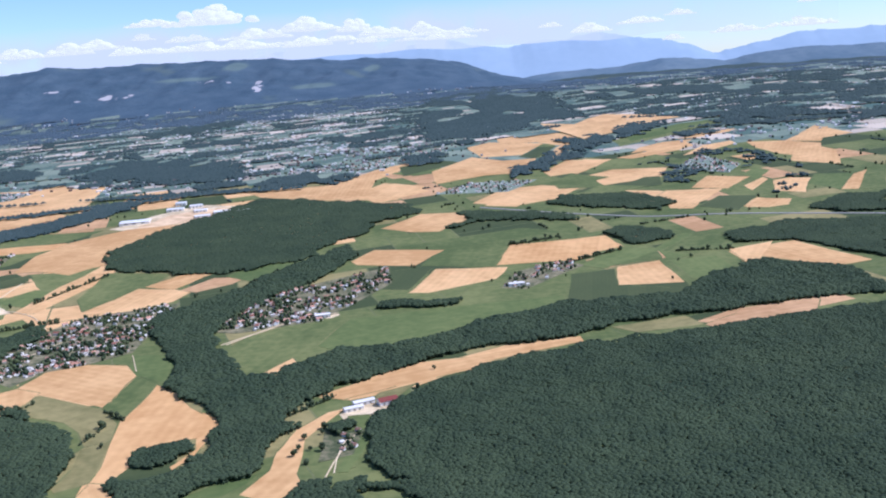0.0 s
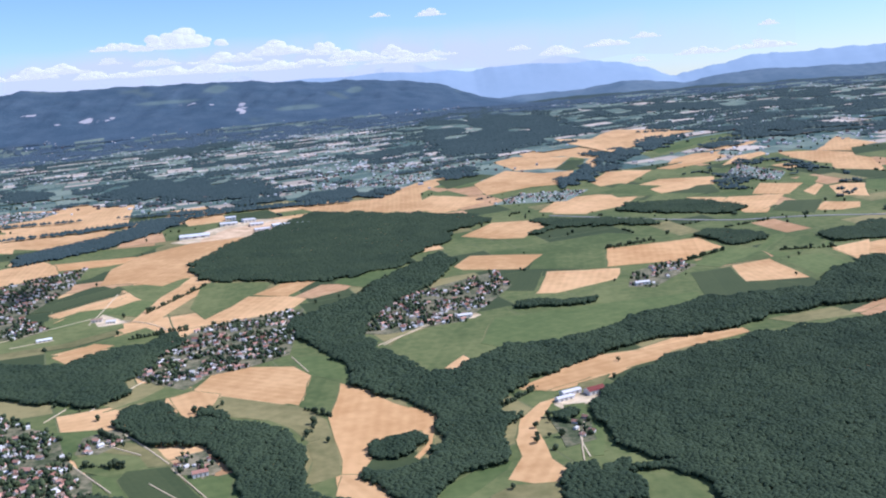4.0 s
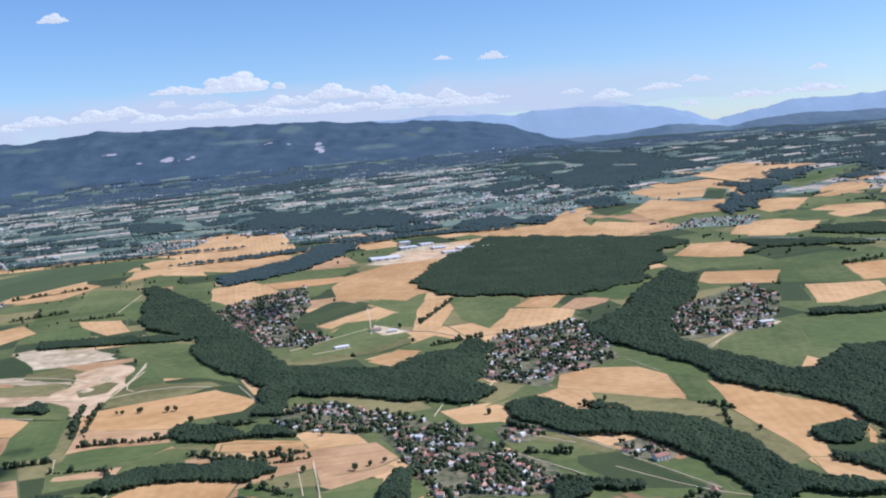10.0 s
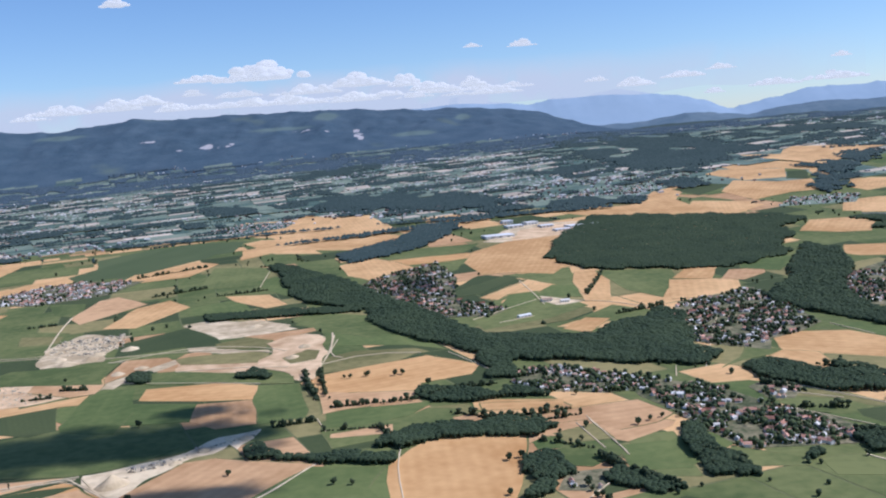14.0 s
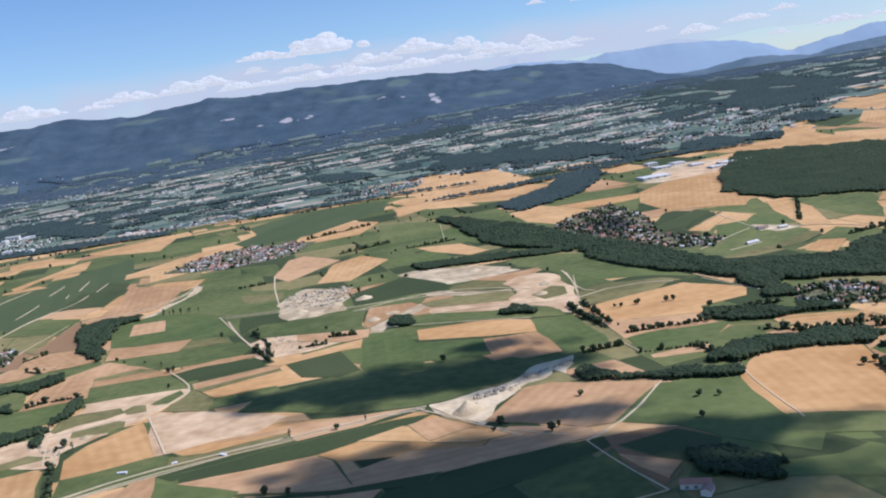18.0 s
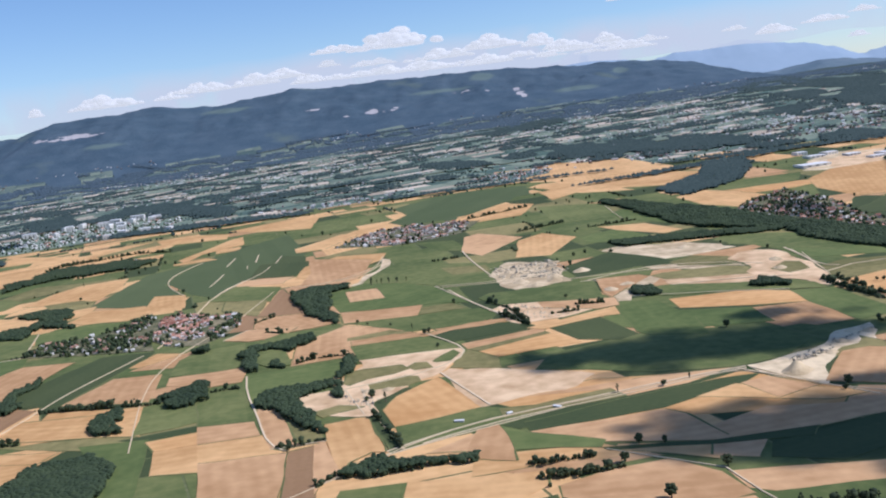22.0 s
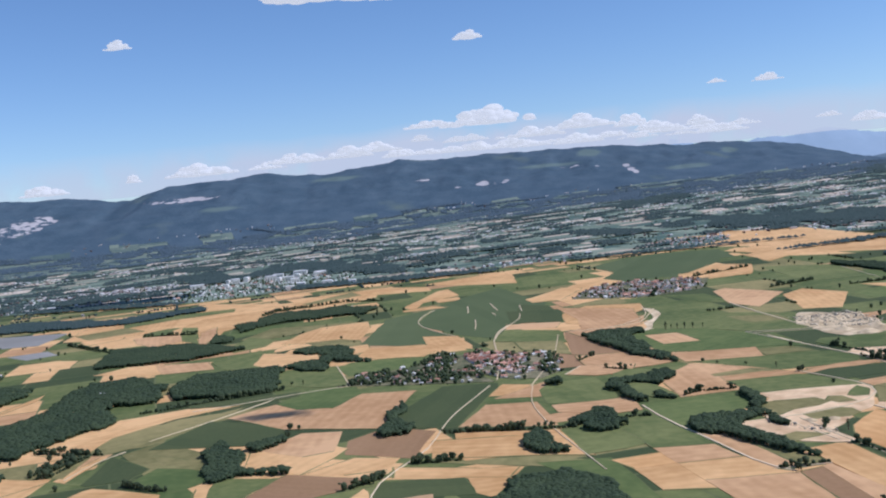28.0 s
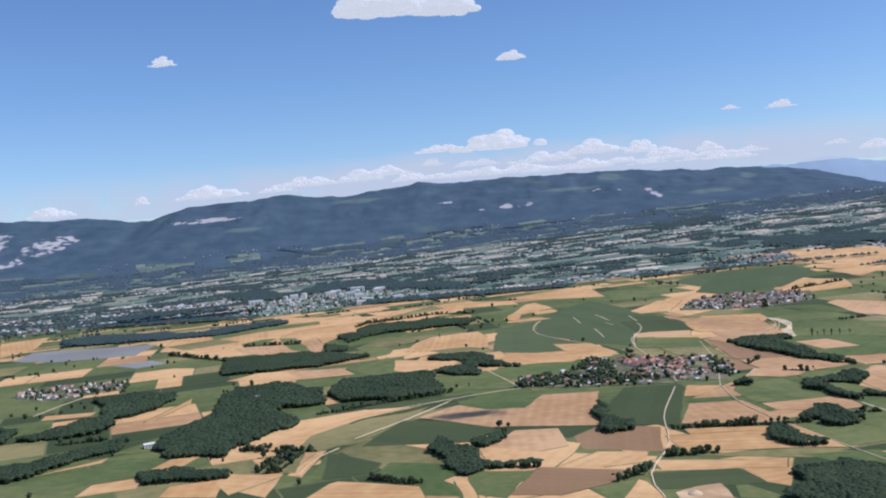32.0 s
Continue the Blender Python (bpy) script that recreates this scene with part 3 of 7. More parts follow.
# ---- houses ----
def gable(l, w, h, r, over=0.15, walls="render_wall", roof="roof_tile"):
    """Walls with gables, and a roof of real thickness with eaves."""
    a, b = l / 2, w / 2
    v = [(-a, -b, -1), (a, -b, -1), (a, b, -1), (-a, b, -1), (-a, -b, h), (a, -b, h), (a, b, h), (-a, b, h), (-a, 0, h + r), (a, 0, h + r)]
    f = [(0, 1, 5, 4), (2, 3, 7, 6), (1, 2, 6, 9, 5), (3, 0, 4, 8, 7), (3, 2, 1, 0)]
    wall_me = mesh("wall", v, f, walls)
    a, e, t = a + over, b + over, 0.1
    d = r * over / b
    v = []
    for up in (0.02, t):
        v += [(-a, -e, h - d + up), (a, -e, h - d + up), (a, 0, h + r + up), (-a, 0, h + r + up), (a, e, h - d + up), (-a, e, h - d + up)]
    f = [(6, 7, 8, 9), (9, 8, 10, 11), (3, 2, 1, 0), (5, 4, 2, 3), (0, 1, 7, 6), (4, 5, 11, 10), (1, 2, 8, 7), (2, 4, 10, 8), (3, 0, 6, 9), (5, 3, 9, 11)]
    return wall_me, mesh("roof", v, f, roof)


def box_mesh(name, x, y, z, material, at=(0, 0, 0)):
    bm = bmesh.new()
    bmesh.ops.create_cube(bm, size=1, matrix=Matrix.Translation(at) @ Matrix.Diagonal((x, y, z, 1)))
    bmesh.ops.bevel(bm, geom=bm.edges[:], offset=min(x, y, z) * 0.06, segments=1, affect="EDGES")
    return from_bm(name, bm, material)


def house_kind(l, w, h, r, roof, label):
    root = thing("house", None, label, "house", "village houses")
    wall_me, roof_me = gable(l, w, h, r, roof=roof)
    part("wall", wall_me, root)
    top = part("roof", roof_me, root)
    part("chimney", box_mesh("chimney", 0.18, 0.18, 0.6, "render_wall", (l * 0.25, 0.25, h + r)), top)
    for k, side in enumerate((-1, 1)):
        part("window", box_mesh("window", 0.25, 0.05, 0.34, "asphalt", (l * 0.22 * side, -w / 2, h * 0.55)), root)
    return root


HOUSE_KINDS = [
    house_kind(2.1, 1.5, 1.0, 0.62, "roof_tile", "cream rendered village house with a terracotta tile roof"),
    house_kind(1.75, 1.4, 1.0, 0.55, "roof_brown", "pale rendered house with a weathered brown tile roof"),
    house_kind(2.7, 1.7, 1.15, 0.75, "roof_tile", "large farmhouse with a faded terracotta roof"),
    house_kind(1.9, 1.5, 1.0, 0.42, "roof_pale", "white house with a pale low-pitched roof"),
]
SHAPES = [(2.1, 1.5, 1.0, 0.62), (1.75, 1.4, 1.0, 0.55), (2.7, 1.7, 1.15, 0.75), (1.9, 1.5, 1.0, 0.42)]
USED = [0]


def place_house(k, x, y, a):
    m = pose(x, y, float(land(x, y)), 0, 0, a)
    if k not in USED[1:]:
        USED.append(k)
        HOUSE_KINDS[k].matrix_basis = m
        return HOUSE_KINDS[k]
    return copy_thing(HOUSE_KINDS[k], m)


BUDGET = [330]


def village(*numbers, angle=20, single=0, gap=4.2, green=0.5, pale=0.3, big=1.18, label="cluster of village houses among garden trees"):
    """A village in that outline: houses along lanes with gardens. The first `single` of them are things of their own, the rest are one mass."""
    outline = pairs(numbers)
    rng = np.random.default_rng(int(abs(sum(numbers))))
    p = np.array(outline)
    lo, hi = p.min(0) - 5, p.max(0) + 5
    c, s = math.cos(radians(angle)), math.sin(radians(angle))
    size = max(hi - lo)
    gx, gy = np.meshgrid(np.arange(-size, size, gap * 0.85), np.arange(-size, size, gap * 2.7))
    q = np.stack([gx.ravel(), gy.ravel()], 1)
    q = np.concatenate([q, q + (gap * 0.4, gap * 1.05)])
    q[:, 1] += 5 * np.sin(q[:, 0] / 30) + 0.12 * q[:, 0] * np.sin(q[:, 1] / 45)
    q += rng.normal(0, gap * 0.3, q.shape)
    q = q @ np.array([[c, s], [-s, c]]) + (lo + hi) / 2
    q = q[inside(outline, q)]
    FIELDS.append(outline)
    thing("village_gardens", from_bm("village_gardens", patch([tuple(e) for e in p.mean(0) + (p - p.mean(0)) * 1.02], 0.17 + 0.03 * layer(outline), 0.4), "gardens" if p[:, 1].mean() < 1000 else "hazy_far_meadow"), "green and brown gardens, lawns and yards round village houses", "gardens", "villages", "structure")
    open_ = np.array([noise.noise(Vector((x * 0.075, y * 0.075, 6.0))) for x, y in q])
    q = q[open_ > -0.14]
    trees = rng.uniform(size=len(q)) < green * 0.36
    spots = q[~trees]
    spots = spots[np.argsort(reach(spots[:, 0], spots[:, 1]))]
    rest = []
    for n, (x, y) in enumerate(spots):
        a = angle + rng.choice((0, 90)) + rng.normal(0, 20)
        k = 3 if rng.uniform() < pale else int(rng.integers(0, 3))
        if n < single and BUDGET[0] > 0:
            BUDGET[0] -= 1
            place_house(k, x, y, a)
        else:
            rest.append((x, y, a, k, rng.uniform(0.7, 1.2)))
    if rest:
        for roofs in (False, True):
            for k in range(4):
                vs, fs = [], []
                for x, y, a, kk, grown in rest:
                    if kk != k:
                        continue
                    l, w, h, r = (big * grown * q_ for q_ in SHAPES[k])
                    z = float(land(x, y))
                    ca, sa = math.cos(radians(a)), math.sin(radians(a))
                    if roofs:
                        pts = [(-l / 2 - 0.15, -w / 2 - 0.15, h - 0.05), (l / 2 + 0.15, -w / 2 - 0.15, h - 0.05), (l / 2 + 0.15, 0, h + r), (-l / 2 - 0.15, 0, h + r), (l / 2 + 0.15, w / 2 + 0.15, h - 0.05), (-l / 2 - 0.15, w / 2 + 0.15, h - 0.05)]
                        fc = [(0, 1, 2, 3), (3, 2, 4, 5)]
                    else:
                        pts = [(-l / 2, -w / 2, -0.5), (l / 2, -w / 2, -0.5), (l / 2, w / 2, -0.5), (-l / 2, w / 2, -0.5), (-l / 2, -w / 2, h), (l / 2, -w / 2, h), (l / 2, w / 2, h), (-l / 2, w / 2, h), (-l / 2, 0, h + r - 0.06), (l / 2, 0, h + r - 0.06)]
                        fc = [(0, 1, 5, 4), (2, 3, 7, 6), (1, 2, 6, 9, 5), (3, 0, 4, 8, 7)]
                    b = len(vs)
                    vs += [(x + px * ca - py * sa, y + px * sa + py * ca, z + pz) for px, py, pz in pts]
                    fs += [tuple(i + b for i in g) for g in fc]
                if vs:
                    nm = "village_roofs" if roofs else "village_walls"
                    thing(nm, mesh(nm, vs, fs, ("roof_tile", "roof_brown", "roof_tile", "roof_pale" if big < 1.2 else "white_sheet")[k] if roofs else "render_wall"), label, "village", "villages", "stuff")
    g = np.concatenate([q[trees]] + [q[rng.uniform(size=len(q)) < green * 0.4] + np.array((-s, c)) * gap * 0.7 * side for side in (-1, 1)])
    g = g + rng.normal(0, 0.9, g.shape)
    if len(g):
        v, f = canopy(g, rng, reach(*p.mean(0)) < 600, 0.92, 0.72)
        thing("garden_trees", mesh("garden_trees", v, f, "garden_leaves"), "garden trees and shrubs between village houses", "trees", "villages", "stuff")


# ---- single trees ----
def tree_kind(seed, height, spread_, label, lumps=26):
    rng = np.random.default_rng(seed)
    root = thing("tree", None, label, "tree", "field trees")
    vs, fs = [], []
    rings = 6
    for k, (z, r) in enumerate(((-0.6, 0.30), (0.25 * height, 0.2), (0.6 * height, 0.1))):
        vs += [(r * math.cos(6.283 * j / rings), r * math.sin(6.283 * j / rings), z) for j in range(rings)]
        if k:
            b = rings * k
            fs += [(b + j - rings, b + (j + 1) % rings - rings, b + (j + 1) % rings, b + j) for j in range(rings)]
    for k in range(4):
        a, z = 1.57 * k + rng.uniform(0, 1), height * rng.uniform(0.3, 0.5)
        d = np.array((math.cos(a), math.sin(a), 0.7)) * spread_ * 0.8
        b = len(vs)
        vs += [(0, -0.08, z), (0, 0.08, z), (0, 0, z + 0.15), (d[0], d[1], z + d[2])]
        fs += [(b, b + 1, b + 3), (b + 1, b + 2, b + 3), (b + 2, b, b + 3)]
    part("trunk", mesh("trunk", vs, fs, "bark"), root)
    c = rng.normal(0, 1, (lumps, 3))
    c /= np.linalg.norm(c, axis=1)[:, None]
    c *= rng.uniform(0.35, 1, lumps)[:, None] ** 0.6
    c = c * (spread_, spread_, height * 0.36) + (0, 0, height * 0.6)
    v, f = blobs(c, rng.uniform(0.3, 0.55, lumps) * spread_, ICO1, rng, 0.85, 0.3)
    part("crown", mesh("crown", v, f, "hedge_leaves"), root)
    return root


TREE_KINDS = [
    tree_kind(1, 4.2, 1.6, "broad round-crowned oak standing at a field edge"),
    tree_kind(2, 3.2, 1.3, "small bushy field tree with a dense crown", 20),
    tree_kind(3, 5.6, 0.75, "slender upright poplar beside a field", 24),
]
GROWN = []


def tree(kind, x, y):
    a = (x * 37 + y * 17) % 360
    m = pose(x, y, float(land(x, y)) + 0.2, 0, 0, a)
    if kind not in GROWN:
        GROWN.append(kind)
        TREE_KINDS[kind].matrix_basis = m
        return
    o = copy_thing(TREE_KINDS[kind], m)
    s = 0.5 + 0.4 * ((x * 13 + y * 7) % 10) / 10
    o.scale = (s, s, s)


def tree_row(kind, n, x0, y0, x1, y1, seed=1):
    rng = np.random.default_rng(seed)
    for k in range(n):
        t = (k + rng.uniform(0.1, 0.9)) / n
        tree(kind, x0 + (x1 - x0) * t + rng.normal(0, 0.8), y0 + (y1 - y0) * t + rng.normal(0, 0.8))


# ---- large buildings ----
def hall(x, y, l, w, h, angle, roof="white_sheet", label="long white industrial hall with a flat metal roof", name="industrial_hall", r=0.6):
    root = thing(name, None, label, "building", "large buildings")
    wall_me, roof_me = gable(l, w, h, r, 0.2, "render_wall", roof)
    part("wall", wall_me, root)
    part("roof", roof_me, root)
    for k in range(3):
        part("gate", box_mesh("gate", l * 0.12, 0.1, h * 0.7, "asphalt", (l * (k - 1) * 0.28, -w / 2, h * 0.35)), root)
    root.matrix_basis = pose(x, y, float(land(x, y)) + 0.3, 0, 0, angle)
    return root


def heap(x, y, r, h, label="pale heap of tipped gravel in a pit"):
    """A cone of loose gravel with slumped sides."""
    vs, fs, n = [], [], 18
    for k, (q, z) in enumerate(((1.25, -0.4), (1.0, 0.08), (0.62, 0.45), (0.3, 0.8), (0.06, 1.0))):
        for j in range(n):
            a = 6.283 * j / n
            w = 1 + 0.25 * noise.noise(Vector((math.cos(a) + x, math.sin(a) + y, q * 2)))
            vs.append((r * q * w * math.cos(a), r * q * w * math.sin(a) * 0.8, z * h if z > 0 else z))
        if k:
            b = n * k
            fs += [(b + j - n, b + (j + 1) % n - n, b + (j + 1) % n, b + j) for j in range(n)]
    fs.append(tuple(range(4 * n, 5 * n)))
    ob = thing("gravel_mound", mesh("gravel_mound", vs, fs, "gravel"), label, "gravel heap", "gravel heaps")
    ob.matrix_basis = pose(x, y, float(land(x, y)) + 0.5, 0, 0, x * 7 % 180)
    return ob


def rubble(n, size, *numbers):
    """Loose tipped spoil over a pit floor: many small broken mounds."""
    outline = pairs(numbers)
    p, rng = np.array(outline, float), np.random.default_rng(int(abs(numbers[0])) + n)
    g = rng.uniform(p.min(0), p.max(0), (n * 4, 2))
    g = g[inside(outline, g)][:n]
    r = size * rng.uniform(0.4, 1.5, len(g)) ** 1.4
    at = np.column_stack([g, land(g[:, 0], g[:, 1]) + 0.3])
    v, f = blobs(at, r, OCT, rng, 0.5, 0.35)
    thing("spoil_heaps", mesh("spoil_heaps", v, f, "spoil"), "rough pale and grey spoil tipped in a pit", "spoil", "", "stuff")


def shed(x, y, l):
    """A small screening plant: a raised bin on legs with a sloping conveyor."""
    l *= 0.75
    root = thing("gravel_plant", None, "grey steel screening plant with a sloping conveyor", "gravel plant", "gravel plants")
    part("bin", box_mesh("bin", l * 0.5, l * 0.4, l * 0.35, "asphalt", (0, 0, l * 0.45)), root)
    for sx in (-1, 1):
        for sy in (-1, 1):
            part("leg", box_mesh("leg", 0.15, 0.15, l * 0.5, "asphalt", (sx * l * 0.2, sy * l * 0.15, l * 0.15)), root)
    belt_ = part("conveyor", box_mesh("conveyor", l * 1.1, 0.35, 0.2, "asphalt"), root)
    belt_.matrix_basis = pose(l * 0.7, 0, l * 0.3, 0, 28, 0)
    root.matrix_basis = pose(x, y, float(land(x, y)) + 0.5, 0, 0, x * 13 % 180)


# ---- the plan: parcels, woods, roads, hedges, villages ----
field("G", 97, 1191, 122, 1306, 143, 1291, 116, 1174)
field("W", 116, 1174, 139, 1254, 164, 1306, 144, 1181)
field("W", 220, 1531, 253, 1571, 338, 1469, 242, 1361, 186, 1302, 184, 1459)
field("G", 171, 942, 216, 982, 234, 973, 212, 929)
field("W", 354, 1010, 402, 1137, 419, 1055, 390, 970)
field("W", 407, 1160, 466, 1247, 480, 1161, 457, 1151, 418, 1137)
field("F", 325, 884, 347, 929, 380, 918, 341, 847)
field("W", 341, 847, 378, 913, 398, 930, 354, 842)
field("G", 354, 842, 395, 915, 413, 922, 375, 838)
field("W", -115, 994, -74, 1084, -23, 1038, -56, 967)
field("F", -71, 1154, -24, 1187, -4, 1152, -50, 1125)
field("W", 235, 1173, 292, 1213, 295, 1169, 232, 1126)
field("W", -498, 1064, -446, 1076, -401, 1021, -424, 948, -454, 966)
field("G", -4, 572, 7, 612, 71, 626, 67, 567, 43, 560)
field("D", 96, 566, 99, 593, 143, 596, 143, 566)
field("G", 83, 661, 143, 686, 141, 656, 106, 644)
field("F", 143, 686, 174, 729, 201, 704, 197, 677, 170, 663, 144, 652)
field("G", 144, 652, 191, 657, 184, 609, 151, 604)
field("W", 189, 663, 240, 680, 268, 615, 241, 607, 222, 625, 206, 641, 191, 630)
field("W", -68, 435, -36, 468, -5, 477, 25, 496, 61, 501, 59, 495, 12, 472, -22, 442, -53, 429)
field("S", 128, 513, 154, 531, 218, 548, 223, 535, 182, 520, 136, 509)
field("G", -57, 413, -41, 410, -41, 372, -50, 352, -55, 379)
field("F", -486, 631, -464, 657, -435, 639, -408, 570, -393, 533, -414, 551, -454, 563, -468, 609)
field("O", -460, 505, -461, 527, -439, 546, -406, 537, -428, 508)
field("W", -239, 470, -213, 465, -228, 443, -232, 439)
field("G", -675, 739, -696, 791, -664, 779, -651, 721)
field("F", -565, 691, -569, 722, -536, 742, -519, 685)
field("G", -303, 330, -294, 345, -270, 341, -278, 326)
field("O", -375, 578, -342, 617, -309, 623, -293, 601, -317, 578, -355, 568)
field("W", -325, 563, -310, 576, -290, 570, -299, 551)
field("G", -313, 577, -281, 610, -258, 582, -279, 559)
field("W", -99, 1008, -40, 1042, -22, 1005, -73, 956)
field("W", -126, 1102, -73, 1214, -28, 1246, -84, 1112)
field("D", -61, 1204, -4, 1226, 15, 1196, -54, 1124)
field("W", -1152, 991, -1143, 1050, -1018, 963, -1045, 914, -1104, 897)
field("F", -925, 588, -918, 606, -891, 613, -877, 599, -870, 561, -886, 550)
field("W", -788, 845, -756, 911, -704, 951, -712, 903, -747, 838)
field("G", -585, 915, -525, 885, -528, 796, -578, 800)
field("G", -630, 404, -621, 426, -577, 443, -527, 437, -511, 409, -531, 385, -553, 379, -585, 385)
field("S", -658, 302, -617, 313, -598, 298, -636, 291)
field("O", -990, 419, -980, 436, -941, 405, -936, 370, -964, 377)
field("W", -903, 366, -894, 390, -862, 377, -871, 358)
field("G", -934, 344, -934, 373, -911, 368, -920, 336)
field("F", -843, 473, -810, 467, -811, 475, -834, 480)
field("W", -871, 358, -833, 370, -815, 363, -827, 330, -833, 335, -836, 353)
field("O", -856, 378, -813, 375, -783, 363, -786, 354, -813, 363, -839, 371)
field("W", -882, 328, -874, 349, -871, 344, -869, 325)
field("G", -843, 340, -831, 317, -846, 321)
field("W", -1023, 367, -1024, 387, -1008, 389, -1008, 355)
field("S", -1008, 389, -1005, 423, -995, 422, -1001, 384)
field("O", -1020, 390, -1016, 426, -1005, 423, -1006, 388)
field("A", -1050, 364, -1051, 379, -1030, 386, -1027, 359)
field("W", -1086, 372, -1086, 389, -1066, 397, -1065, 380)
field("F", -1111, 391, -1117, 405, -1086, 424, -1075, 417, -1080, 396)
field("W", -1119, 410, -1097, 427, -1097, 435, -1109, 421)
field("W", -1071, 398, -1062, 438, -1052, 430, -1057, 399)
field("G", -1098, 440, -1087, 473, -1079, 443)
field("W", -1109, 512, -1102, 580, -1097, 561, -1105, 518)
field("W", -1176, 541, -1149, 543, -1151, 556, -1180, 554)
field("W", -880, 613, -849, 670, -845, 618)
field("W", -1253, 917, -1152, 925, -1057, 948, -948, 1026, -947, 960, -1033, 846, -1116, 861, -1182, 829)
field("W", -1168, 782, -1131, 841, -1085, 806, -1058, 758, -1117, 746)
field("P", -1344, 845, -1355, 913, -1229, 894, -1223, 818, -1290, 816)
field("G", -1013, 572, -954, 605, -924, 536, -964, 536)
field("W", -1375, 887, -1451, 1037, -1412, 1074, -1368, 940)
field("F", -371, 377, -350, 381, -346, 361, -370, 366)
field("D", -349, 301, -328, 310, -317, 301, -353, 292)
field("C", -328, 926, -302, 990, -269, 1031, -196, 1000, -195, 937, -240, 935, -268, 935, -308, 905)
field("C", -58, 413, -46, 428, -36, 427, -29, 417, -39, 412, -51, 406)
field("O", -86, 330, -66, 332, -60, 310, -70, 308, -91, 317)
field("T", -310, 892, -288, 985, -233, 1009, -197, 991, -194, 935, -243, 927, -273, 869)
field("C", -92, 569, -89, 584, -75, 583, -70, 570, -80, 562)
field("A", -151, 357, -135, 355, -130, 343, -131, 329, -149, 340)
field("W", -136, 456, -126, 452, -125, 429, -130, 438)
field("G", -126, 315, -119, 327, -94, 352, -82, 355, -79, 335, -90, 311)
field("V", -885, 736, -887, 762, -881, 834, -856, 896, -825, 943, -786, 808, -794, 744, -814, 698, -829, 655, -851, 678)
field("D", -816, 715, -808, 809, -785, 792, -777, 717)
field("V", -921, 670, -918, 790, -896, 816, -883, 832, -888, 758, -884, 731, -854, 674, -871, 645)
field("W", -872, 633, -876, 683, -855, 678, -841, 622)
field("B", -889, 395, -890, 416, -876, 435, -853, 424, -858, 383)
field("C", -561, 657, -552, 665, -515, 655, -492, 632, -516, 619, -545, 633)
field("F", -466, 334, -451, 371, -428, 363, -425, 313, -375, 299, -398, 257, -471, 280, -452, 321)
field("D", -410, 301, -393, 296, -385, 290, -392, 281, -406, 283)
field("G", -306, 339, -298, 351, -285, 340, -277, 335, -281, 328, -295, 329, -304, 332)
field("G", -272, 332, -255, 332, -249, 327, -251, 311, -273, 316)
field("B", -247, 326, -229, 337, -222, 326, -237, 319)
field("B", -228, 338, -217, 340, -212, 327, -221, 323)
field("F", -201, 344, -194, 325, -148, 332, -164, 286, -207, 294)
field("W", -389, 433, -384, 436, -348, 425, -350, 415, -377, 414, -388, 421)
field("G", -334, 374, -314, 372, -317, 325, -331, 328)
field("O", -409, 430, -391, 432, -387, 417, -401, 413)
field("W", -1035, 429, -1044, 468, -1001, 494, -959, 506, -989, 483, -1009, 452, -1009, 427, -1024, 426)
field("O", -1009, 427, -1006, 451, -986, 482, -949, 496, -967, 467, -985, 430)
field("G", -996, 377, -994, 418, -989, 417, -991, 376)
field("W", -1006, 384, -999, 418, -995, 419, -999, 380)
field("O", -1021, 391, -1008, 422, -1004, 419, -1003, 387)
field("O", -976, 414, -955, 404, -938, 404, -935, 371, -955, 383)
field("F", -961, 369, -948, 370, -939, 357, -937, 342, -949, 345)
field("W", -983, 371, -952, 357, -948, 340, -993, 349, -986, 368)
field("W", -1032, 378, -1034, 394, -1007, 384, -1023, 361)
field("W", -939, 361, -934, 360, -930, 336, -936, 337)
field("G", -932, 363, -922, 368, -907, 368, -919, 346, -928, 339)
field("W", -933, 421, -914, 425, -888, 404, -901, 370, -927, 388)
field("W", 90, 1456, 143, 1445, 166, 1299, 146, 1271, 93, 1380)
field("W", 145, 1524, 190, 1478, 219, 1374, 182, 1304, 152, 1452)
field("W", 225, 1528, 273, 1550, 342, 1447, 281, 1404, 239, 1392, 225, 1443)
field("F", 143, 1445, 184, 1444, 192, 1316, 168, 1310)
field("D", 86, 1203, 118, 1276, 142, 1268, 103, 1175)
field("W", 141, 1258, 162, 1277, 130, 1172, 115, 1167)
field("W", 103, 1071, 138, 1141, 186, 1122, 146, 1053, 107, 1036)
field("G", 154, 1061, 186, 1122, 226, 1104, 191, 1038)
field("W", 146, 1024, 175, 1047, 231, 1033, 214, 983, 169, 972, 151, 964)
field("D", 119, 930, 154, 981, 212, 985, 203, 935, 163, 923)
field("W", 20, 916, 52, 983, 93, 986, 127, 959, 104, 921, 77, 919, 60, 881)
field("W", 163, 923, 195, 906, 209, 883, 228, 864, 202, 814, 185, 822, 187, 878)
field("W", 240, 809, 264, 840, 278, 827, 262, 799)
field("W", 194, 1127, 241, 1159, 286, 1178, 271, 1147, 232, 1124, 209, 1111)
field("G", 214, 1278, 322, 1350, 379, 1384, 384, 1350, 293, 1274, 214, 1217)
field("W", 289, 1234, 330, 1274, 377, 1285, 361, 1260, 317, 1234)
field("W", 264, 1102, 303, 1165, 342, 1184, 342, 1162, 295, 1119)
field("W", 355, 1163, 395, 1147, 423, 1109, 384, 1018, 360, 1058, 350, 1113)
field("W", 309, 1070, 331, 1078, 339, 1049, 316, 1038)
field("W", 303, 914, 321, 920, 337, 911, 309, 846, 288, 863)
field("F", 287, 958, 311, 991, 319, 970, 290, 921)
field("W", 271, 898, 300, 933, 301, 922, 271, 872)
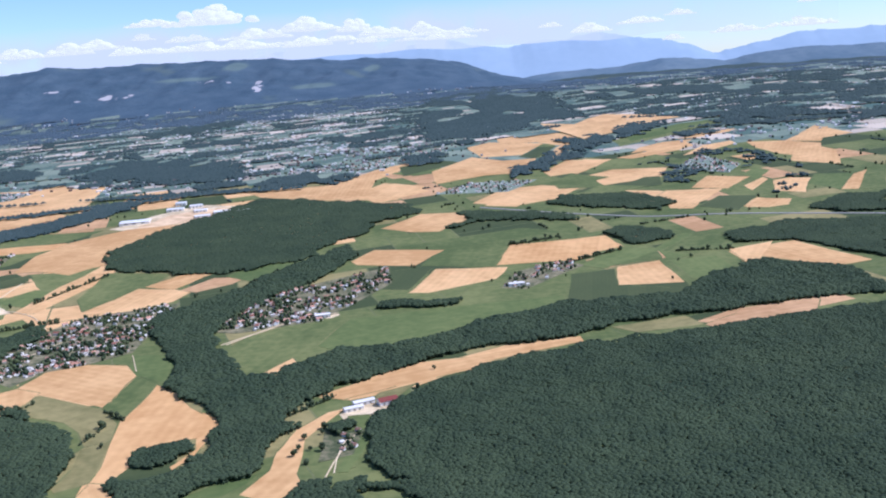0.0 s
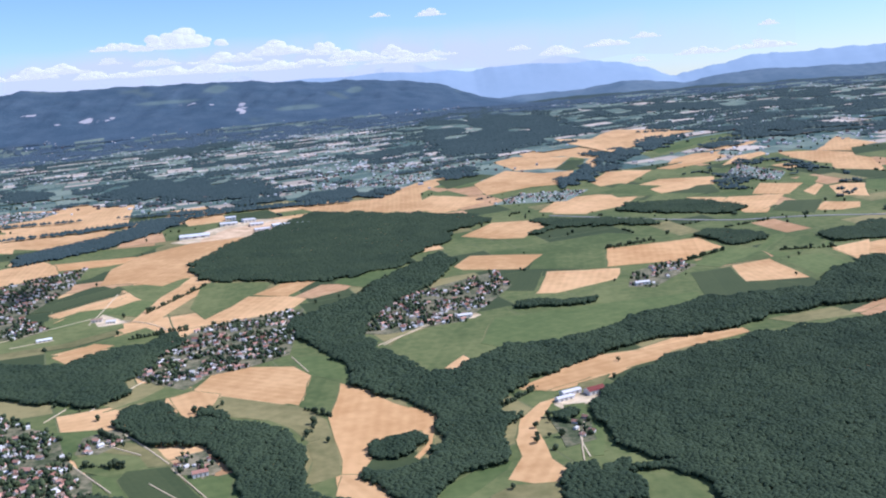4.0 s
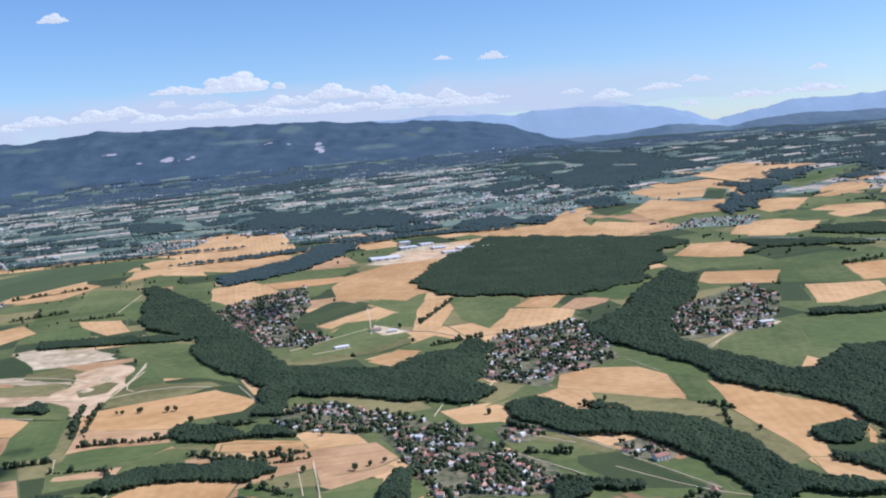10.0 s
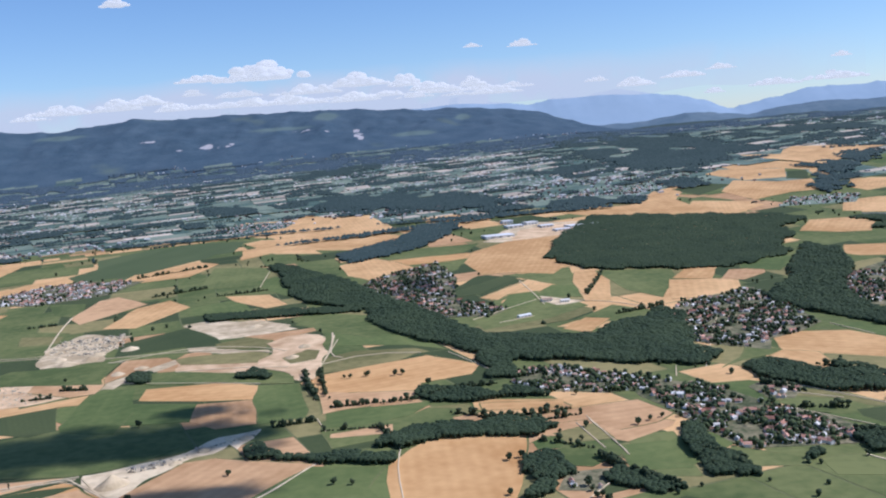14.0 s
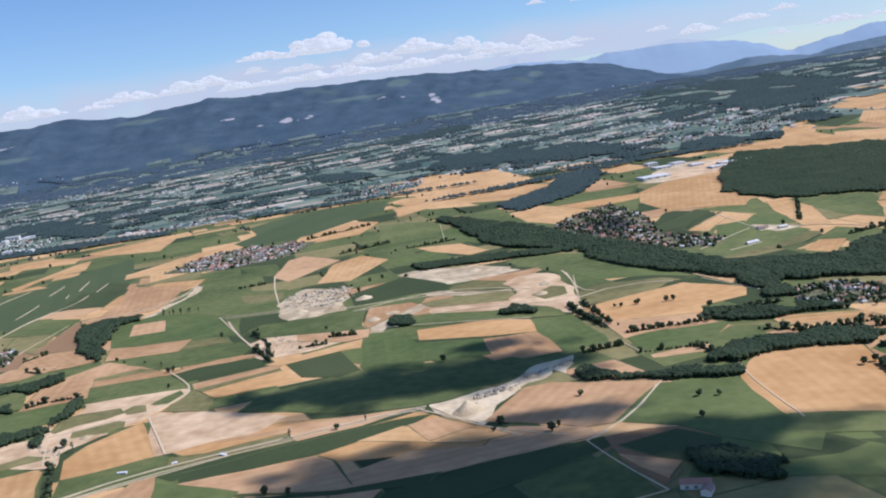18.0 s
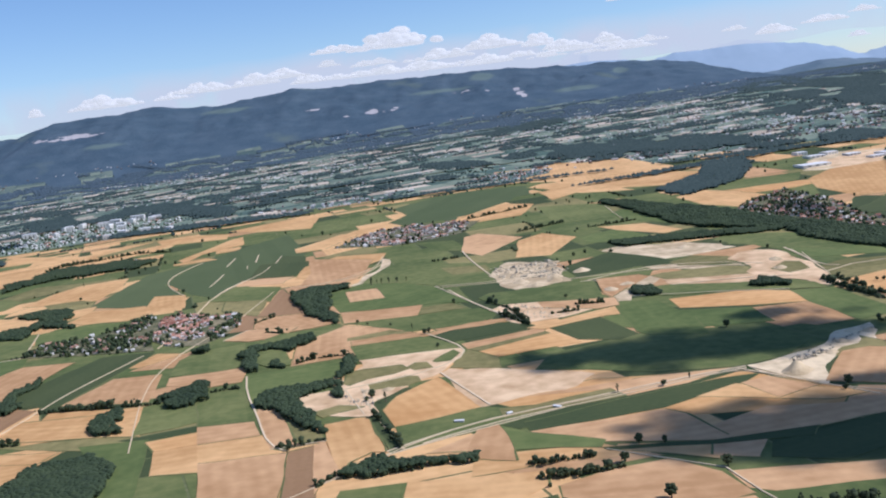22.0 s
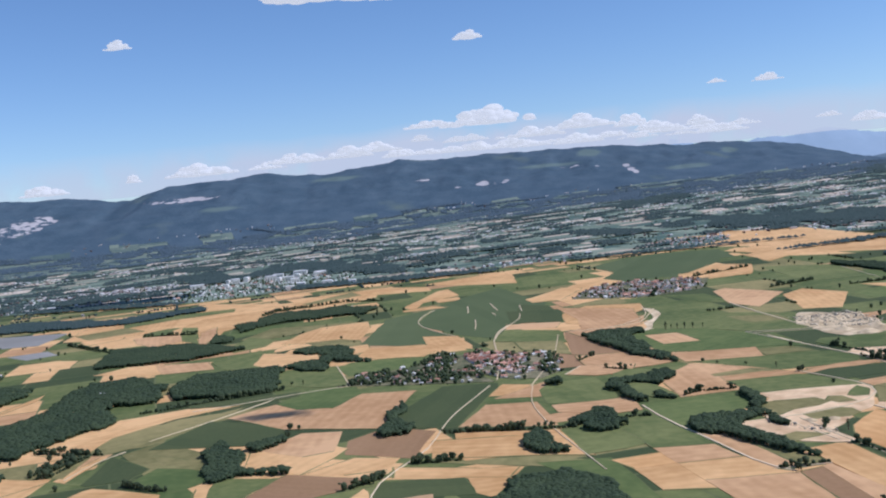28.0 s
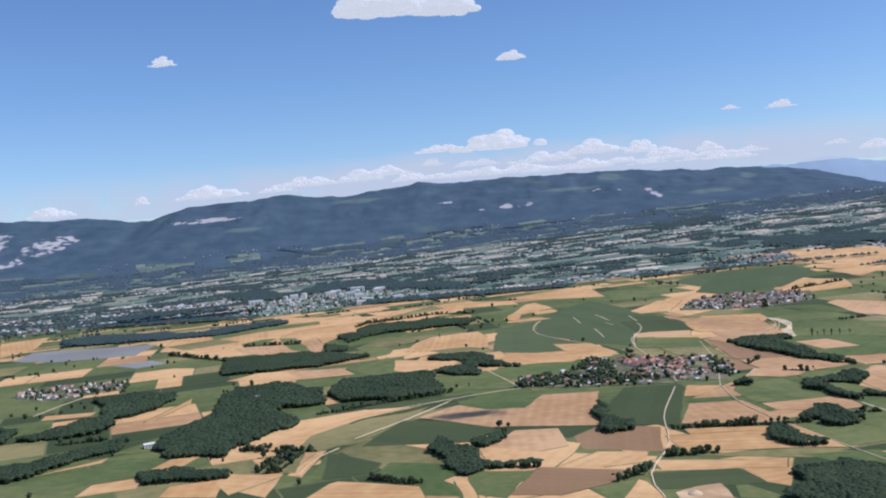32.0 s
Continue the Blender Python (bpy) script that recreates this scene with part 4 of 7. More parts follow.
field("B", -493, 320, -473, 323, -458, 320, -453, 306, -472, 298, -471, 285, -478, 277, -491, 303)
field("G", -486, 273, -475, 274, -473, 262, -484, 259)
field("O", -499, 268, -486, 272, -486, 263)
field("G", -38, 351, -19, 356, -13, 328, -19, 307, -41, 310)
field("W", -78, 377, -73, 398, -62, 416, -54, 421, -68, 388, -66, 356, -59, 335, -60, 316, -67, 317, -74, 333, -86, 339, -78, 358)
field("G", -52, 411, -42, 412, -43, 380, -43, 357, -53, 354, -51, 388)
field("C", -58, 415, -51, 421, -34, 417, -40, 412)
field("O", -270, 466, -259, 494, -241, 494, -239, 476, -254, 451)
field("F", -249, 376, -232, 380, -220, 379, -197, 342, -191, 328, -219, 332)
field("G", -206, 369, -189, 363, -180, 345, -179, 326, -191, 328, -200, 348)
field("F", -285, 431, -261, 430, -241, 410, -238, 391, -261, 395, -276, 410)
field("G", -194, 418, -184, 425, -168, 416, -163, 396, -167, 379, -178, 405)
field("W", -226, 475, -220, 511, -179, 501, -168, 482, -171, 440, -217, 467)
field("G", -168, 482, -153, 468, -157, 419, -170, 439)
field("A", -153, 468, -139, 453, -131, 437, -108, 413, -109, 395, -116, 395, -131, 392, -137, 385, -136, 371, -138, 364, -140, 355, -148, 356, -148, 370, -153, 394, -156, 421)
field("A", -108, 413, -109, 395, -112, 378, -118, 365, -120, 368, -113, 384, -115, 394)
field("O", -139, 453, -124, 447, -120, 424, -128, 432)
field("F", -181, 519, -164, 516, -152, 510, -147, 469, -168, 482, -177, 498)
field("O", -210, 462, -171, 438, -156, 417, -154, 399, -164, 393, -172, 410, -184, 423, -213, 438, -218, 448)
field("W", -239, 474, -234, 479, -211, 466, -213, 450, -220, 432, -226, 440)
field("O", -164, 390, -154, 399, -150, 376, -148, 356, -160, 350, -163, 354, -160, 372)
field("W", -148, 355, -140, 354, -129, 333, -131, 329, -137, 331, -150, 339)
field("G", -265, 453, -252, 466, -238, 493, -225, 475, -234, 467, -252, 462)
field("F", -106, 342, -96, 351, -82, 357, -86, 347, -94, 336, -102, 328, -114, 324, -112, 334)
field("O", -94, 327, -84, 334, -67, 334, -60, 330, -62, 322, -75, 318, -94, 318)
field("G", -38, 336, -17, 329, -18, 315, -20, 307, -41, 310)
field("G", -39, 351, -21, 357, -20, 351, -39, 345)
field("F", -47, 410, -38, 408, -39, 385, -46, 353, -50, 353, -48, 387)
field("O", -264, 405, -247, 413, -229, 402, -215, 379, -237, 382, -253, 388)
field("W", -358, 404, -337, 406, -324, 410, -326, 417, -347, 415, -360, 411)
field("G", -261, 396, -253, 403, -233, 392, -226, 379, -240, 373, -254, 382)
field("D", -235, 378, -218, 379, -194, 336, -215, 341, -229, 354, -237, 370)
field("F", -213, 373, -190, 362, -187, 331, -193, 336)
field("W", -359, 670, -319, 721, -301, 694, -353, 651)
field("G", -375, 619, -347, 666, -308, 660, -296, 614, -326, 587, -368, 572)
field("W", -322, 557, -305, 580, -291, 573, -310, 543)
field("W", -294, 629, -268, 732, -258, 717, -278, 623)
field("G", -456, 408, -456, 423, -440, 429, -431, 422, -416, 422, -409, 429, -394, 425, -407, 398, -428, 399, -429, 393, -450, 387)
field("W", -387, 416, -369, 416, -348, 408, -350, 397, -376, 399, -387, 409)
field("S", -369, 391, -350, 397, -326, 396, -309, 385, -312, 379, -334, 365, -342, 372, -364, 380, -373, 372)
field("F", -339, 362, -319, 362, -317, 333, -339, 336)
field("G", -364, 361, -356, 369, -340, 369, -337, 354, -353, 343, -363, 347)
field("C", -554, 642, -532, 647, -494, 634, -484, 618, -517, 608, -535, 604, -552, 622)
field("C", -578, 574, -564, 559, -544, 560, -553, 540, -562, 532, -569, 505, -577, 509)
field("C", -552, 598, -498, 568, -495, 551, -550, 581)
field("O", -464, 535, -446, 547, -411, 542, -403, 531, -443, 524, -463, 514)
field("A", -472, 488, -462, 501, -405, 524, -378, 496, -385, 480, -411, 470, -413, 448, -450, 445, -456, 458)
field("S", -462, 472, -446, 464, -411, 458, -411, 447, -451, 436, -457, 433)
field("F", -455, 433, -445, 438, -424, 438, -405, 439, -417, 421, -440, 412, -454, 414)
field("S", -452, 405, -433, 409, -425, 410, -425, 398, -447, 399, -452, 400)
field("A", -428, 361, -418, 379, -408, 390, -371, 383, -375, 361, -381, 330, -384, 319, -393, 311, -370, 305, -374, 296, -407, 300, -427, 304)
field("D", -440, 296, -425, 303, -412, 287, -423, 282, -440, 283)
field("D", -414, 290, -389, 284, -394, 277, -405, 280)
field("F", -811, 366, -783, 367, -766, 286, -780, 289, -787, 327)
field("A", -763, 302, -721, 302, -715, 294, -732, 288, -764, 291)
field("S", -746, 391, -731, 388, -713, 356, -714, 342, -731, 343)
field("W", -842, 383, -844, 418, -808, 412, -798, 412, -788, 384, -839, 375)
field("W", -832, 482, -824, 509, -807, 502, -801, 478)
field("A", -653, 372, -607, 383, -564, 376, -561, 368, -603, 357, -639, 355)
field("D", -650, 343, -641, 349, -609, 360, -565, 373, -552, 371, -567, 360, -610, 347, -641, 335)
field("W", -658, 314, -615, 313, -600, 301, -632, 301, -659, 296)
field("W", -679, 297, -636, 295, -636, 285, -649, 272, -680, 273)
field("G", -704, 275, -701, 296, -679, 297, -680, 273, -689, 270)
field("D", -648, 272, -634, 278, -633, 265, -649, 258)
field("S", -633, 284, -615, 292, -597, 295, -584, 282, -579, 265, -602, 260, -632, 261)
field("W", -611, 312, -578, 303, -582, 291, -612, 307)
field("X", -602, 262, -580, 264, -577, 250, -582, 245, -601, 246)
field("S", -582, 282, -550, 279, -524, 277, -530, 263, -570, 263, -580, 269)
field("G", -578, 265, -528, 266, -532, 256, -558, 252, -575, 252)
field("W", -1039, 440, -1020, 490, -973, 513, -946, 518, -994, 488, -1018, 454, -1027, 427)
field("O", -1008, 422, -1007, 446, -970, 486, -956, 501, -971, 463, -986, 435, -999, 420)
field("D", -981, 424, -968, 473, -921, 448, -931, 420, -950, 421)
field("D", -991, 376, -994, 418, -969, 394, -972, 379, -988, 374)
field("F", -970, 372, -966, 394, -952, 390, -932, 378, -946, 359)
field("S", -915, 435, -895, 434, -894, 401, -907, 396, -927, 410)
field("W", -901, 370, -884, 390, -864, 384, -869, 370, -884, 366)
field("B", -919, 340, -907, 372, -873, 360, -885, 345, -902, 335)
field("W", -853, 407, -817, 406, -794, 382, -788, 372, -851, 381)
field("D", -869, 355, -837, 354, -833, 334, -849, 334, -870, 335)
field("T", -866, 332, -848, 336, -848, 323, -866, 323)
field("W", -867, 373, -831, 364, -817, 364, -821, 351, -837, 354, -865, 358)
field("G", -800, 411, -765, 426, -750, 392, -776, 377, -792, 373)
field("S", -804, 438, -780, 447, -765, 437, -787, 427, -802, 422)
field("A", -784, 364, -747, 374, -740, 360, -777, 351)
field("W", -777, 351, -740, 360, -731, 350, -741, 325, -771, 326)
field("B", -792, 590, -760, 566, -762, 540, -797, 538)
field("W", -979, 596, -974, 644, -916, 674, -911, 647, -957, 596)
field("W", -579, 1077, -563, 1098, -492, 1062, -452, 1018, -497, 988, -487, 947, -534, 974)
field("W", -592, 1195, -607, 1298, -544, 1269, -444, 1255, -427, 1165, -406, 1065, -420, 1051, -500, 1104, -515, 1074, -572, 1122)
field("W", -378, 1158, -306, 1138, -304, 1087, -328, 1050, -373, 1086)
field("G", -433, 891, -405, 925, -334, 922, -353, 876, -416, 852)
field("A", -425, 867, -352, 870, -332, 854, -371, 834, -410, 832)
field("G", -316, 743, -280, 756, -282, 737, -286, 676, -302, 690, -335, 746)
field("D", -377, 705, -354, 752, -346, 753, -324, 723, -356, 682)
field("W", -348, 649, -313, 702, -307, 686, -322, 664, -349, 642)
field("F", -341, 640, -322, 664, -306, 691, -287, 680, -287, 638, -315, 654)
field("C", -320, 634, -319, 655, -304, 643, -295, 626, -313, 625)
field("W", -295, 626, -290, 695, -280, 736, -266, 731, -268, 687, -283, 623)
field("G", -266, 731, -211, 712, -218, 680, -245, 619, -262, 653)
field("W", -222, 677, -202, 709, -177, 706, -184, 694, -196, 664)
field("S", -192, 659, -175, 691, -150, 686, -157, 668, -179, 651)
field("W", -242, 611, -225, 673, -196, 664, -183, 652, -188, 631, -210, 609)
field("F", -167, 692, -145, 736, -115, 746, -118, 707, -145, 672)
field("W", -228, 1092, -203, 1098, -139, 1102, -83, 1208, -87, 1011, -124, 995, -205, 1051)
field("W", -62, 828, -29, 881, 12, 876, 12, 839, -12, 798, -35, 804)
field("G", -48, 751, 56, 788, 114, 744, 102, 734, 40, 727, -4, 734)
field("W", -78, 712, -62, 746, -7, 729, -18, 709, -29, 684, -72, 700)
field("G", -18, 709, -4, 734, 40, 727, 28, 664, -25, 683)
field("D", -58, 668, -21, 682, -16, 674, -32, 619, -50, 625, -63, 645)
field("W", -32, 612, -14, 670, 36, 662, 26, 632, 6, 622, -19, 608)
field("A", 29, 669, 42, 730, 58, 730, 117, 739, 122, 699, 107, 691, 89, 669, 65, 669)
field("F", 84, 653, 120, 695, 149, 684, 120, 658, 99, 639)
field("D", 76, 631, 106, 637, 101, 599, 131, 582, 120, 565, 64, 556)
field("W", 108, 641, 138, 651, 142, 593, 100, 596)
field("G", 146, 676, 180, 723, 206, 702, 188, 679, 168, 658)
field("F", 145, 649, 178, 654, 181, 610, 148, 599)
field("W", 191, 668, 226, 683, 203, 636, 191, 632)
field("W", 24, 1331, 59, 1368, 128, 1308, 91, 1216, 42, 1225)
field("W", -21, 1140, 29, 1235, 65, 1181, 106, 1178, 75, 1077, 38, 1079, -15, 1048)
field("W", -87, 993, -63, 1077, -28, 1035, -49, 990, -78, 970)
field("W", 30, 897, 40, 924, 95, 982, 130, 962, 101, 908, 55, 885)
field("W", 113, 1075, 158, 1139, 186, 1119, 136, 1038)
field("G", 103, 997, 130, 1041, 172, 994, 154, 948, 106, 957)
field("W", 148, 989, 207, 1034, 227, 1021, 182, 968, 151, 957)
field("G", 119, 915, 146, 960, 189, 935, 169, 922, 120, 898)
field("W", 214, 1150, 278, 1183, 305, 1221, 269, 1221, 233, 1191)
field("W", 70, 1394, 150, 1432, 178, 1332, 130, 1320, 72, 1343)
field("W", 184, 1438, 284, 1505, 343, 1440, 280, 1423, 211, 1374)
field("W", 170, 856, 201, 904, 250, 893, 221, 845, 192, 817, 179, 852)
field("D", 208, 822, 238, 861, 268, 850, 236, 795)
field("W", 244, 804, 267, 836, 290, 824, 279, 801, 260, 797)
field("W", 224, 908, 254, 963, 290, 941, 254, 891)
field("W", 394, 1147, 452, 1219, 477, 1229, 427, 1120)
field("F", 236, 1315, 324, 1378, 386, 1395, 312, 1315, 234, 1250)
field("W", -1049, 1017, -1013, 1018, -950, 1045, -898, 1011, -892, 972, -977, 985, -1018, 946)
field("W", -910, 856, -885, 964, -876, 972, -862, 912, -893, 881, -898, 833)
field("W", -909, 837, -884, 852, -869, 834, -905, 827)
field("W", -905, 1036, -824, 1090, -811, 1054, -804, 969, -864, 995)
field("G", -805, 920, -809, 1012, -766, 1045, -748, 1004, -769, 917)
field("V", -729, 1044, -684, 1105, -581, 1094, -581, 1016, -654, 996, -660, 888, -702, 952)
field("D", -622, 759, -602, 767, -602, 740, -621, 740)
field("W", -787, 858, -748, 880, -729, 818, -764, 772)
field("O", -769, 776, -732, 808, -723, 774, -758, 723)
field("C", -735, 639, -718, 682, -717, 733, -712, 729, -712, 667, -726, 633)
field("D", -662, 469, -628, 482, -622, 473, -655, 455)
field("W", -873, 649, -879, 686, -854, 678, -841, 629)
field("W", -466, 863, -440, 892, -416, 858, -401, 817, -436, 770, -457, 805)
field("W", -347, 870, -311, 916, -253, 928, -279, 834, -279, 766, -298, 733, -325, 752, -350, 756, -358, 818)
field("G", -394, 808, -356, 838, -366, 790, -399, 742)
field("D", -375, 697, -332, 744, -324, 732, -360, 680, -377, 678)
field("W", -361, 666, -323, 713, -317, 706, -350, 654)
field("F", -340, 670, -318, 674, -330, 630, -354, 618)
field("G", -491, 648, -475, 668, -447, 640, -417, 590, -436, 576, -470, 607)
field("W", -551, 758, -516, 750, -497, 703, -511, 696, -540, 733)
field("F", -532, 814, -520, 835, -493, 786, -497, 730, -522, 772)
field("W", -557, 1059, -504, 1091, -422, 1017, -446, 947, -531, 996)
field("W", -1112, 839, -1105, 908, -1036, 945, -1020, 912, -1024, 874, -1055, 806, -1053, 773, -1096, 797)
field("W", -1206, 827, -1226, 946, -1145, 978, -1118, 860, -1159, 816)
field("G", -1136, 836, -1121, 861, -1103, 807, -1127, 808)
field("W", -984, 683, -960, 751, -917, 772, -919, 728, -953, 693, -982, 670)
field("W", -979, 606, -971, 677, -952, 679, -944, 641, -959, 617)
field("P", -1221, 761, -1195, 776, -1172, 750, -1191, 734)
field("W", -1096, 635, -1081, 660, -1018, 653, -1021, 634, -1050, 616)
field("W", -1031, 963, -1014, 1024, -954, 1028, -958, 932, -1024, 936)
field("W", -802, 838, -768, 898, -749, 883, -773, 817, -797, 815)
field("W", -780, 734, -757, 769, -716, 758, -718, 727, -749, 673, -778, 689)
field("S", -783, 653, -737, 694, -722, 699, -729, 661, -759, 640, -783, 629)
field("S", -655, 788, -643, 799, -609, 754, -643, 693, -658, 719)
field("W", -614, 740, -594, 761, -571, 726, -597, 664, -620, 670)
field("W", -659, 902, -619, 975, -585, 941, -601, 875, -643, 865)
field("V", -726, 936, -657, 1120, -578, 1103, -604, 990, -649, 920, -707, 895)
field("W", -574, 1182, -527, 1317, -487, 1254, -498, 1082, -542, 1098)
field("W", -572, 1021, -502, 1087, -522, 999, -566, 951)
field("D", -817, 712, -819, 776, -776, 764, -780, 704)
field("W", -68, 437, -40, 463, -26, 476, 3, 479, 36, 490, 64, 501, 64, 493, 16, 473, 4, 460, -13, 452, -32, 444, -56, 430)
field("O", -40, 437, -22, 446, -33, 426, -43, 424)
field("S", 132, 508, 153, 524, 181, 534, 205, 539, 196, 519, 156, 507, 136, 502)
field("O", 82, 514, 125, 525, 132, 508, 94, 501)
field("A", -628, 339, -602, 351, -552, 373, -534, 354, -520, 337, -530, 327, -562, 329, -581, 331, -609, 321, -625, 327)
field("S", -519, 343, -492, 332, -491, 322, -524, 314, -563, 304, -571, 289, -584, 294, -578, 319, -555, 332, -530, 327)
field("D", -564, 299, -524, 314, -489, 321, -488, 312, -521, 293, -548, 281, -568, 288)
field("S", -528, 352, -509, 384, -497, 386, -457, 370, -480, 332, -494, 332, -503, 339)
field("F", -482, 333, -458, 367, -429, 360, -435, 341, -425, 314, -417, 307, -428, 285, -450, 305, -463, 322)
field("D", -486, 312, -464, 319, -452, 306, -461, 288, -473, 294)
field("G", -488, 299, -481, 273, -498, 271, -502, 265, -524, 272, -511, 289, -488, 310)
field("S", -488, 305, -469, 292, -476, 281, -483, 292)
field("O", -486, 271, -476, 272, -476, 256, -487, 260)
field("W", -386, 430, -350, 424, -350, 417, -368, 415, -385, 419)
field("S", -369, 404, -344, 412, -317, 416, -307, 394, -316, 385, -333, 379, -344, 395, -359, 393)
field("O", -360, 382, -341, 390, -338, 370, -357, 369)
field("F", -322, 358, -304, 373, -294, 355, -317, 336, -331, 344)
field("G", -426, 319, -375, 302, -365, 306, -333, 318, -340, 294, -363, 282, -428, 300)
field("D", -358, 325, -346, 327, -342, 320, -354, 316)
field("G", -1187, 921, -1159, 965, -1093, 977, -1087, 950, -1141, 924, -1174, 890)
field("F", -1053, 773, -1032, 808, -1005, 815, -1002, 793, -1035, 755)
field("O", -1210, 862, -1175, 895, -1142, 857, -1182, 826)
field("G", -1180, 729, -1138, 755, -1100, 763, -1094, 744, -1138, 709)
field("G", -130, 513, -121, 539, -92, 565, -64, 566, -79, 516, -102, 472, -110, 465)
field("F", -64, 563, 1, 574, 65, 582, 65, 558, 3, 516, -29, 504, -63, 500, -79, 514)
field("D", -593, 617, -559, 650, -535, 613, -524, 590, -550, 589, -589, 579)
field("G", -590, 580, -550, 592, -545, 578, -549, 563, -578, 569, -588, 572)
field("C", -559, 654, -532, 647, -509, 652, -489, 634, -495, 616, -517, 620, -532, 620, -539, 627)
field("S", -517, 608, -473, 617, -470, 608, -500, 585)
field("O", -531, 594, -514, 606, -496, 591, -499, 572, -528, 581)
field("T", -550, 555, -499, 542, -497, 515, -543, 533)
field("O", -549, 562, -541, 567, -501, 566, -494, 557, -499, 539, -544, 548)
field("T", -499, 583, -489, 595, -474, 603, -466, 598, -462, 579, -459, 562, -461, 533, -460, 519, -467, 495, -474, 494, -479, 509, -498, 526, -499, 542, -493, 558)
field("O", -486, 544, -473, 559, -465, 554, -466, 536, -480, 530)
field("G", -568, 535, -543, 534, -500, 516, -476, 504, -475, 489, -518, 504, -548, 508, -564, 518)
field("A", -552, 503, -512, 502, -492, 492, -492, 466, -519, 471, -551, 481)
field("S", -519, 466, -492, 466, -486, 428, -504, 425, -518, 439)
field("F", -493, 492, -472, 488, -464, 441, -465, 430, -478, 429, -485, 426, -492, 464)
field("F", -555, 477, -519, 466, -518, 439, -556, 442, -574, 441, -578, 453, -573, 461, -554, 454)
field("C", -548, 378, -536, 381, -520, 390, -505, 408, -498, 414, -484, 422, -484, 406, -490, 396, -496, 402, -501, 393, -507, 390, -517, 376, -530, 349, -540, 362)
field("S", -820, 708, -798, 706, -781, 702, -785, 677, -821, 686)
field("G", -821, 684, -783, 666, -782, 616, -828, 641)
field("O", -815, 632, -785, 623, -782, 574, -810, 603)
field("B", -781, 657, -756, 594, -754, 567, -783, 573)
field("S", -782, 569, -753, 569, -744, 558, -727, 533, -745, 526, -758, 522, -778, 541)
field("S", -781, 773, -725, 734, -728, 673, -747, 662, -769, 652, -769, 705)
field("F", -744, 621, -704, 664, -687, 615, -672, 598, -654, 555, -652, 546, -668, 554, -698, 555, -731, 560, -738, 584)
field("G", -710, 700, -641, 666, -636, 612, -640, 597, -665, 599, -698, 627, -726, 644)
field("O", -673, 665, -642, 656, -640, 634, -665, 634)
field("S", -734, 619, -714, 620, -706, 587, -727, 585)
field("S", -731, 557, -682, 555, -683, 530, -725, 529)
field("O", -683, 548, -665, 551, -656, 535, -682, 531)
field("G", -725, 529, -682, 530, -649, 531, -641, 514, -644, 502, -671, 494, -694, 493, -698, 507)
field("S", -736, 508, -724, 524, -698, 507, -683, 490, -694, 485, -715, 479, -709, 463, -716, 459, -730, 455, -742, 452, -746, 493)
field("O", -720, 495, -698, 503, -686, 494, -697, 490, -719, 489)
field("S", -694, 493, -677, 487, -656, 499, -634, 501, -634, 495, -668, 483, -688, 479, -715, 477, -717, 487)
field("D", -676, 480, -665, 487, -630, 493, -624, 477, -665, 464)
field("G", -716, 477, -681, 482, -661, 456, -659, 447, -665, 451, -681, 451, -708, 446, -712, 459)
field("S", -661, 459, -619, 475, -621, 464, -657, 448)
field("O", -657, 448, -620, 465, -618, 459, -650, 440)
field("A", -652, 442, -619, 460, -608, 446, -606, 439, -645, 430)
field("D", -619, 473, -591, 483, -584, 457, -578, 441, -588, 435, -607, 444)
field("F", -590, 479, -579, 494, -580, 453, -584, 457)
field("W", -629, 475, -608, 485, -580, 499, -581, 482, -591, 481, -621, 469)
field("T", -644, 524, -630, 536, -618, 531, -615, 514, -588, 498, -608, 488, -625, 487, -631, 486, -638, 511)
field("S", -618, 531, -577, 519, -577, 501, -589, 497, -617, 513)
field("D", -661, 592, -634, 593, -627, 563, -642, 557, -652, 545)
field("G", -649, 553, -642, 564, -625, 563, -582, 568, -582, 529, -579, 519, -618, 528, -640, 532)
field("C", -637, 595, -639, 633, -626, 656, -594, 641, -596, 588, -592, 574, -611, 570, -628, 564, -634, 593)
field("S", -580, 570, -555, 569, -550, 561, -567, 538, -578, 520, -581, 531)
field("G", -808, 534, -772, 515, -762, 511, -763, 500, -773, 482, -766, 461, -789, 462)
field("S", -790, 520, -780, 540, -751, 534, -757, 514, -775, 512)
field("G", -766, 513, -758, 522, -738, 513, -745, 497, -750, 483, -742, 455, -752, 454, -760, 461, -767, 487)
field("F", -762, 445, -740, 450, -716, 451, -712, 440, -715, 426, -740, 418, -746, 408, -749, 398, -755, 411, -761, 432)
field("G", -778, 417, -759, 424, -752, 400, -746, 387, -744, 375, -767, 375)
field("S", -746, 389, -732, 377, -722, 347, -731, 340, -732, 341)
field("O", -732, 376, -716, 355, -713, 352, -712, 344, -722, 344)
field("S", -767, 375, -744, 375, -738, 357, -761, 354)
field("W", -761, 354, -738, 357, -731, 341, -724, 336, -725, 334, -756, 334)
field("S", -756, 334, -724, 335, -722, 321, -720, 292, -747, 299)
field("B", -724, 336, -716, 340, -708, 292, -719, 292)
field("S", -716, 340, -712, 343, -702, 311, -708, 302, -709, 294)
field("W", -714, 362, -703, 366, -698, 365, -688, 326, -693, 327, -700, 319, -702, 309, -711, 342)
field("T", -728, 404, -714, 406, -707, 438, -711, 449, -681, 452, -658, 451, -657, 445, -668, 418, -673, 410, -689, 396, -697, 380, -696, 366, -712, 371, -721, 381, -729, 392)
field("O", -712, 412, -713, 431, -706, 433, -688, 433, -684, 425, -690, 420, -702, 416, -709, 409)
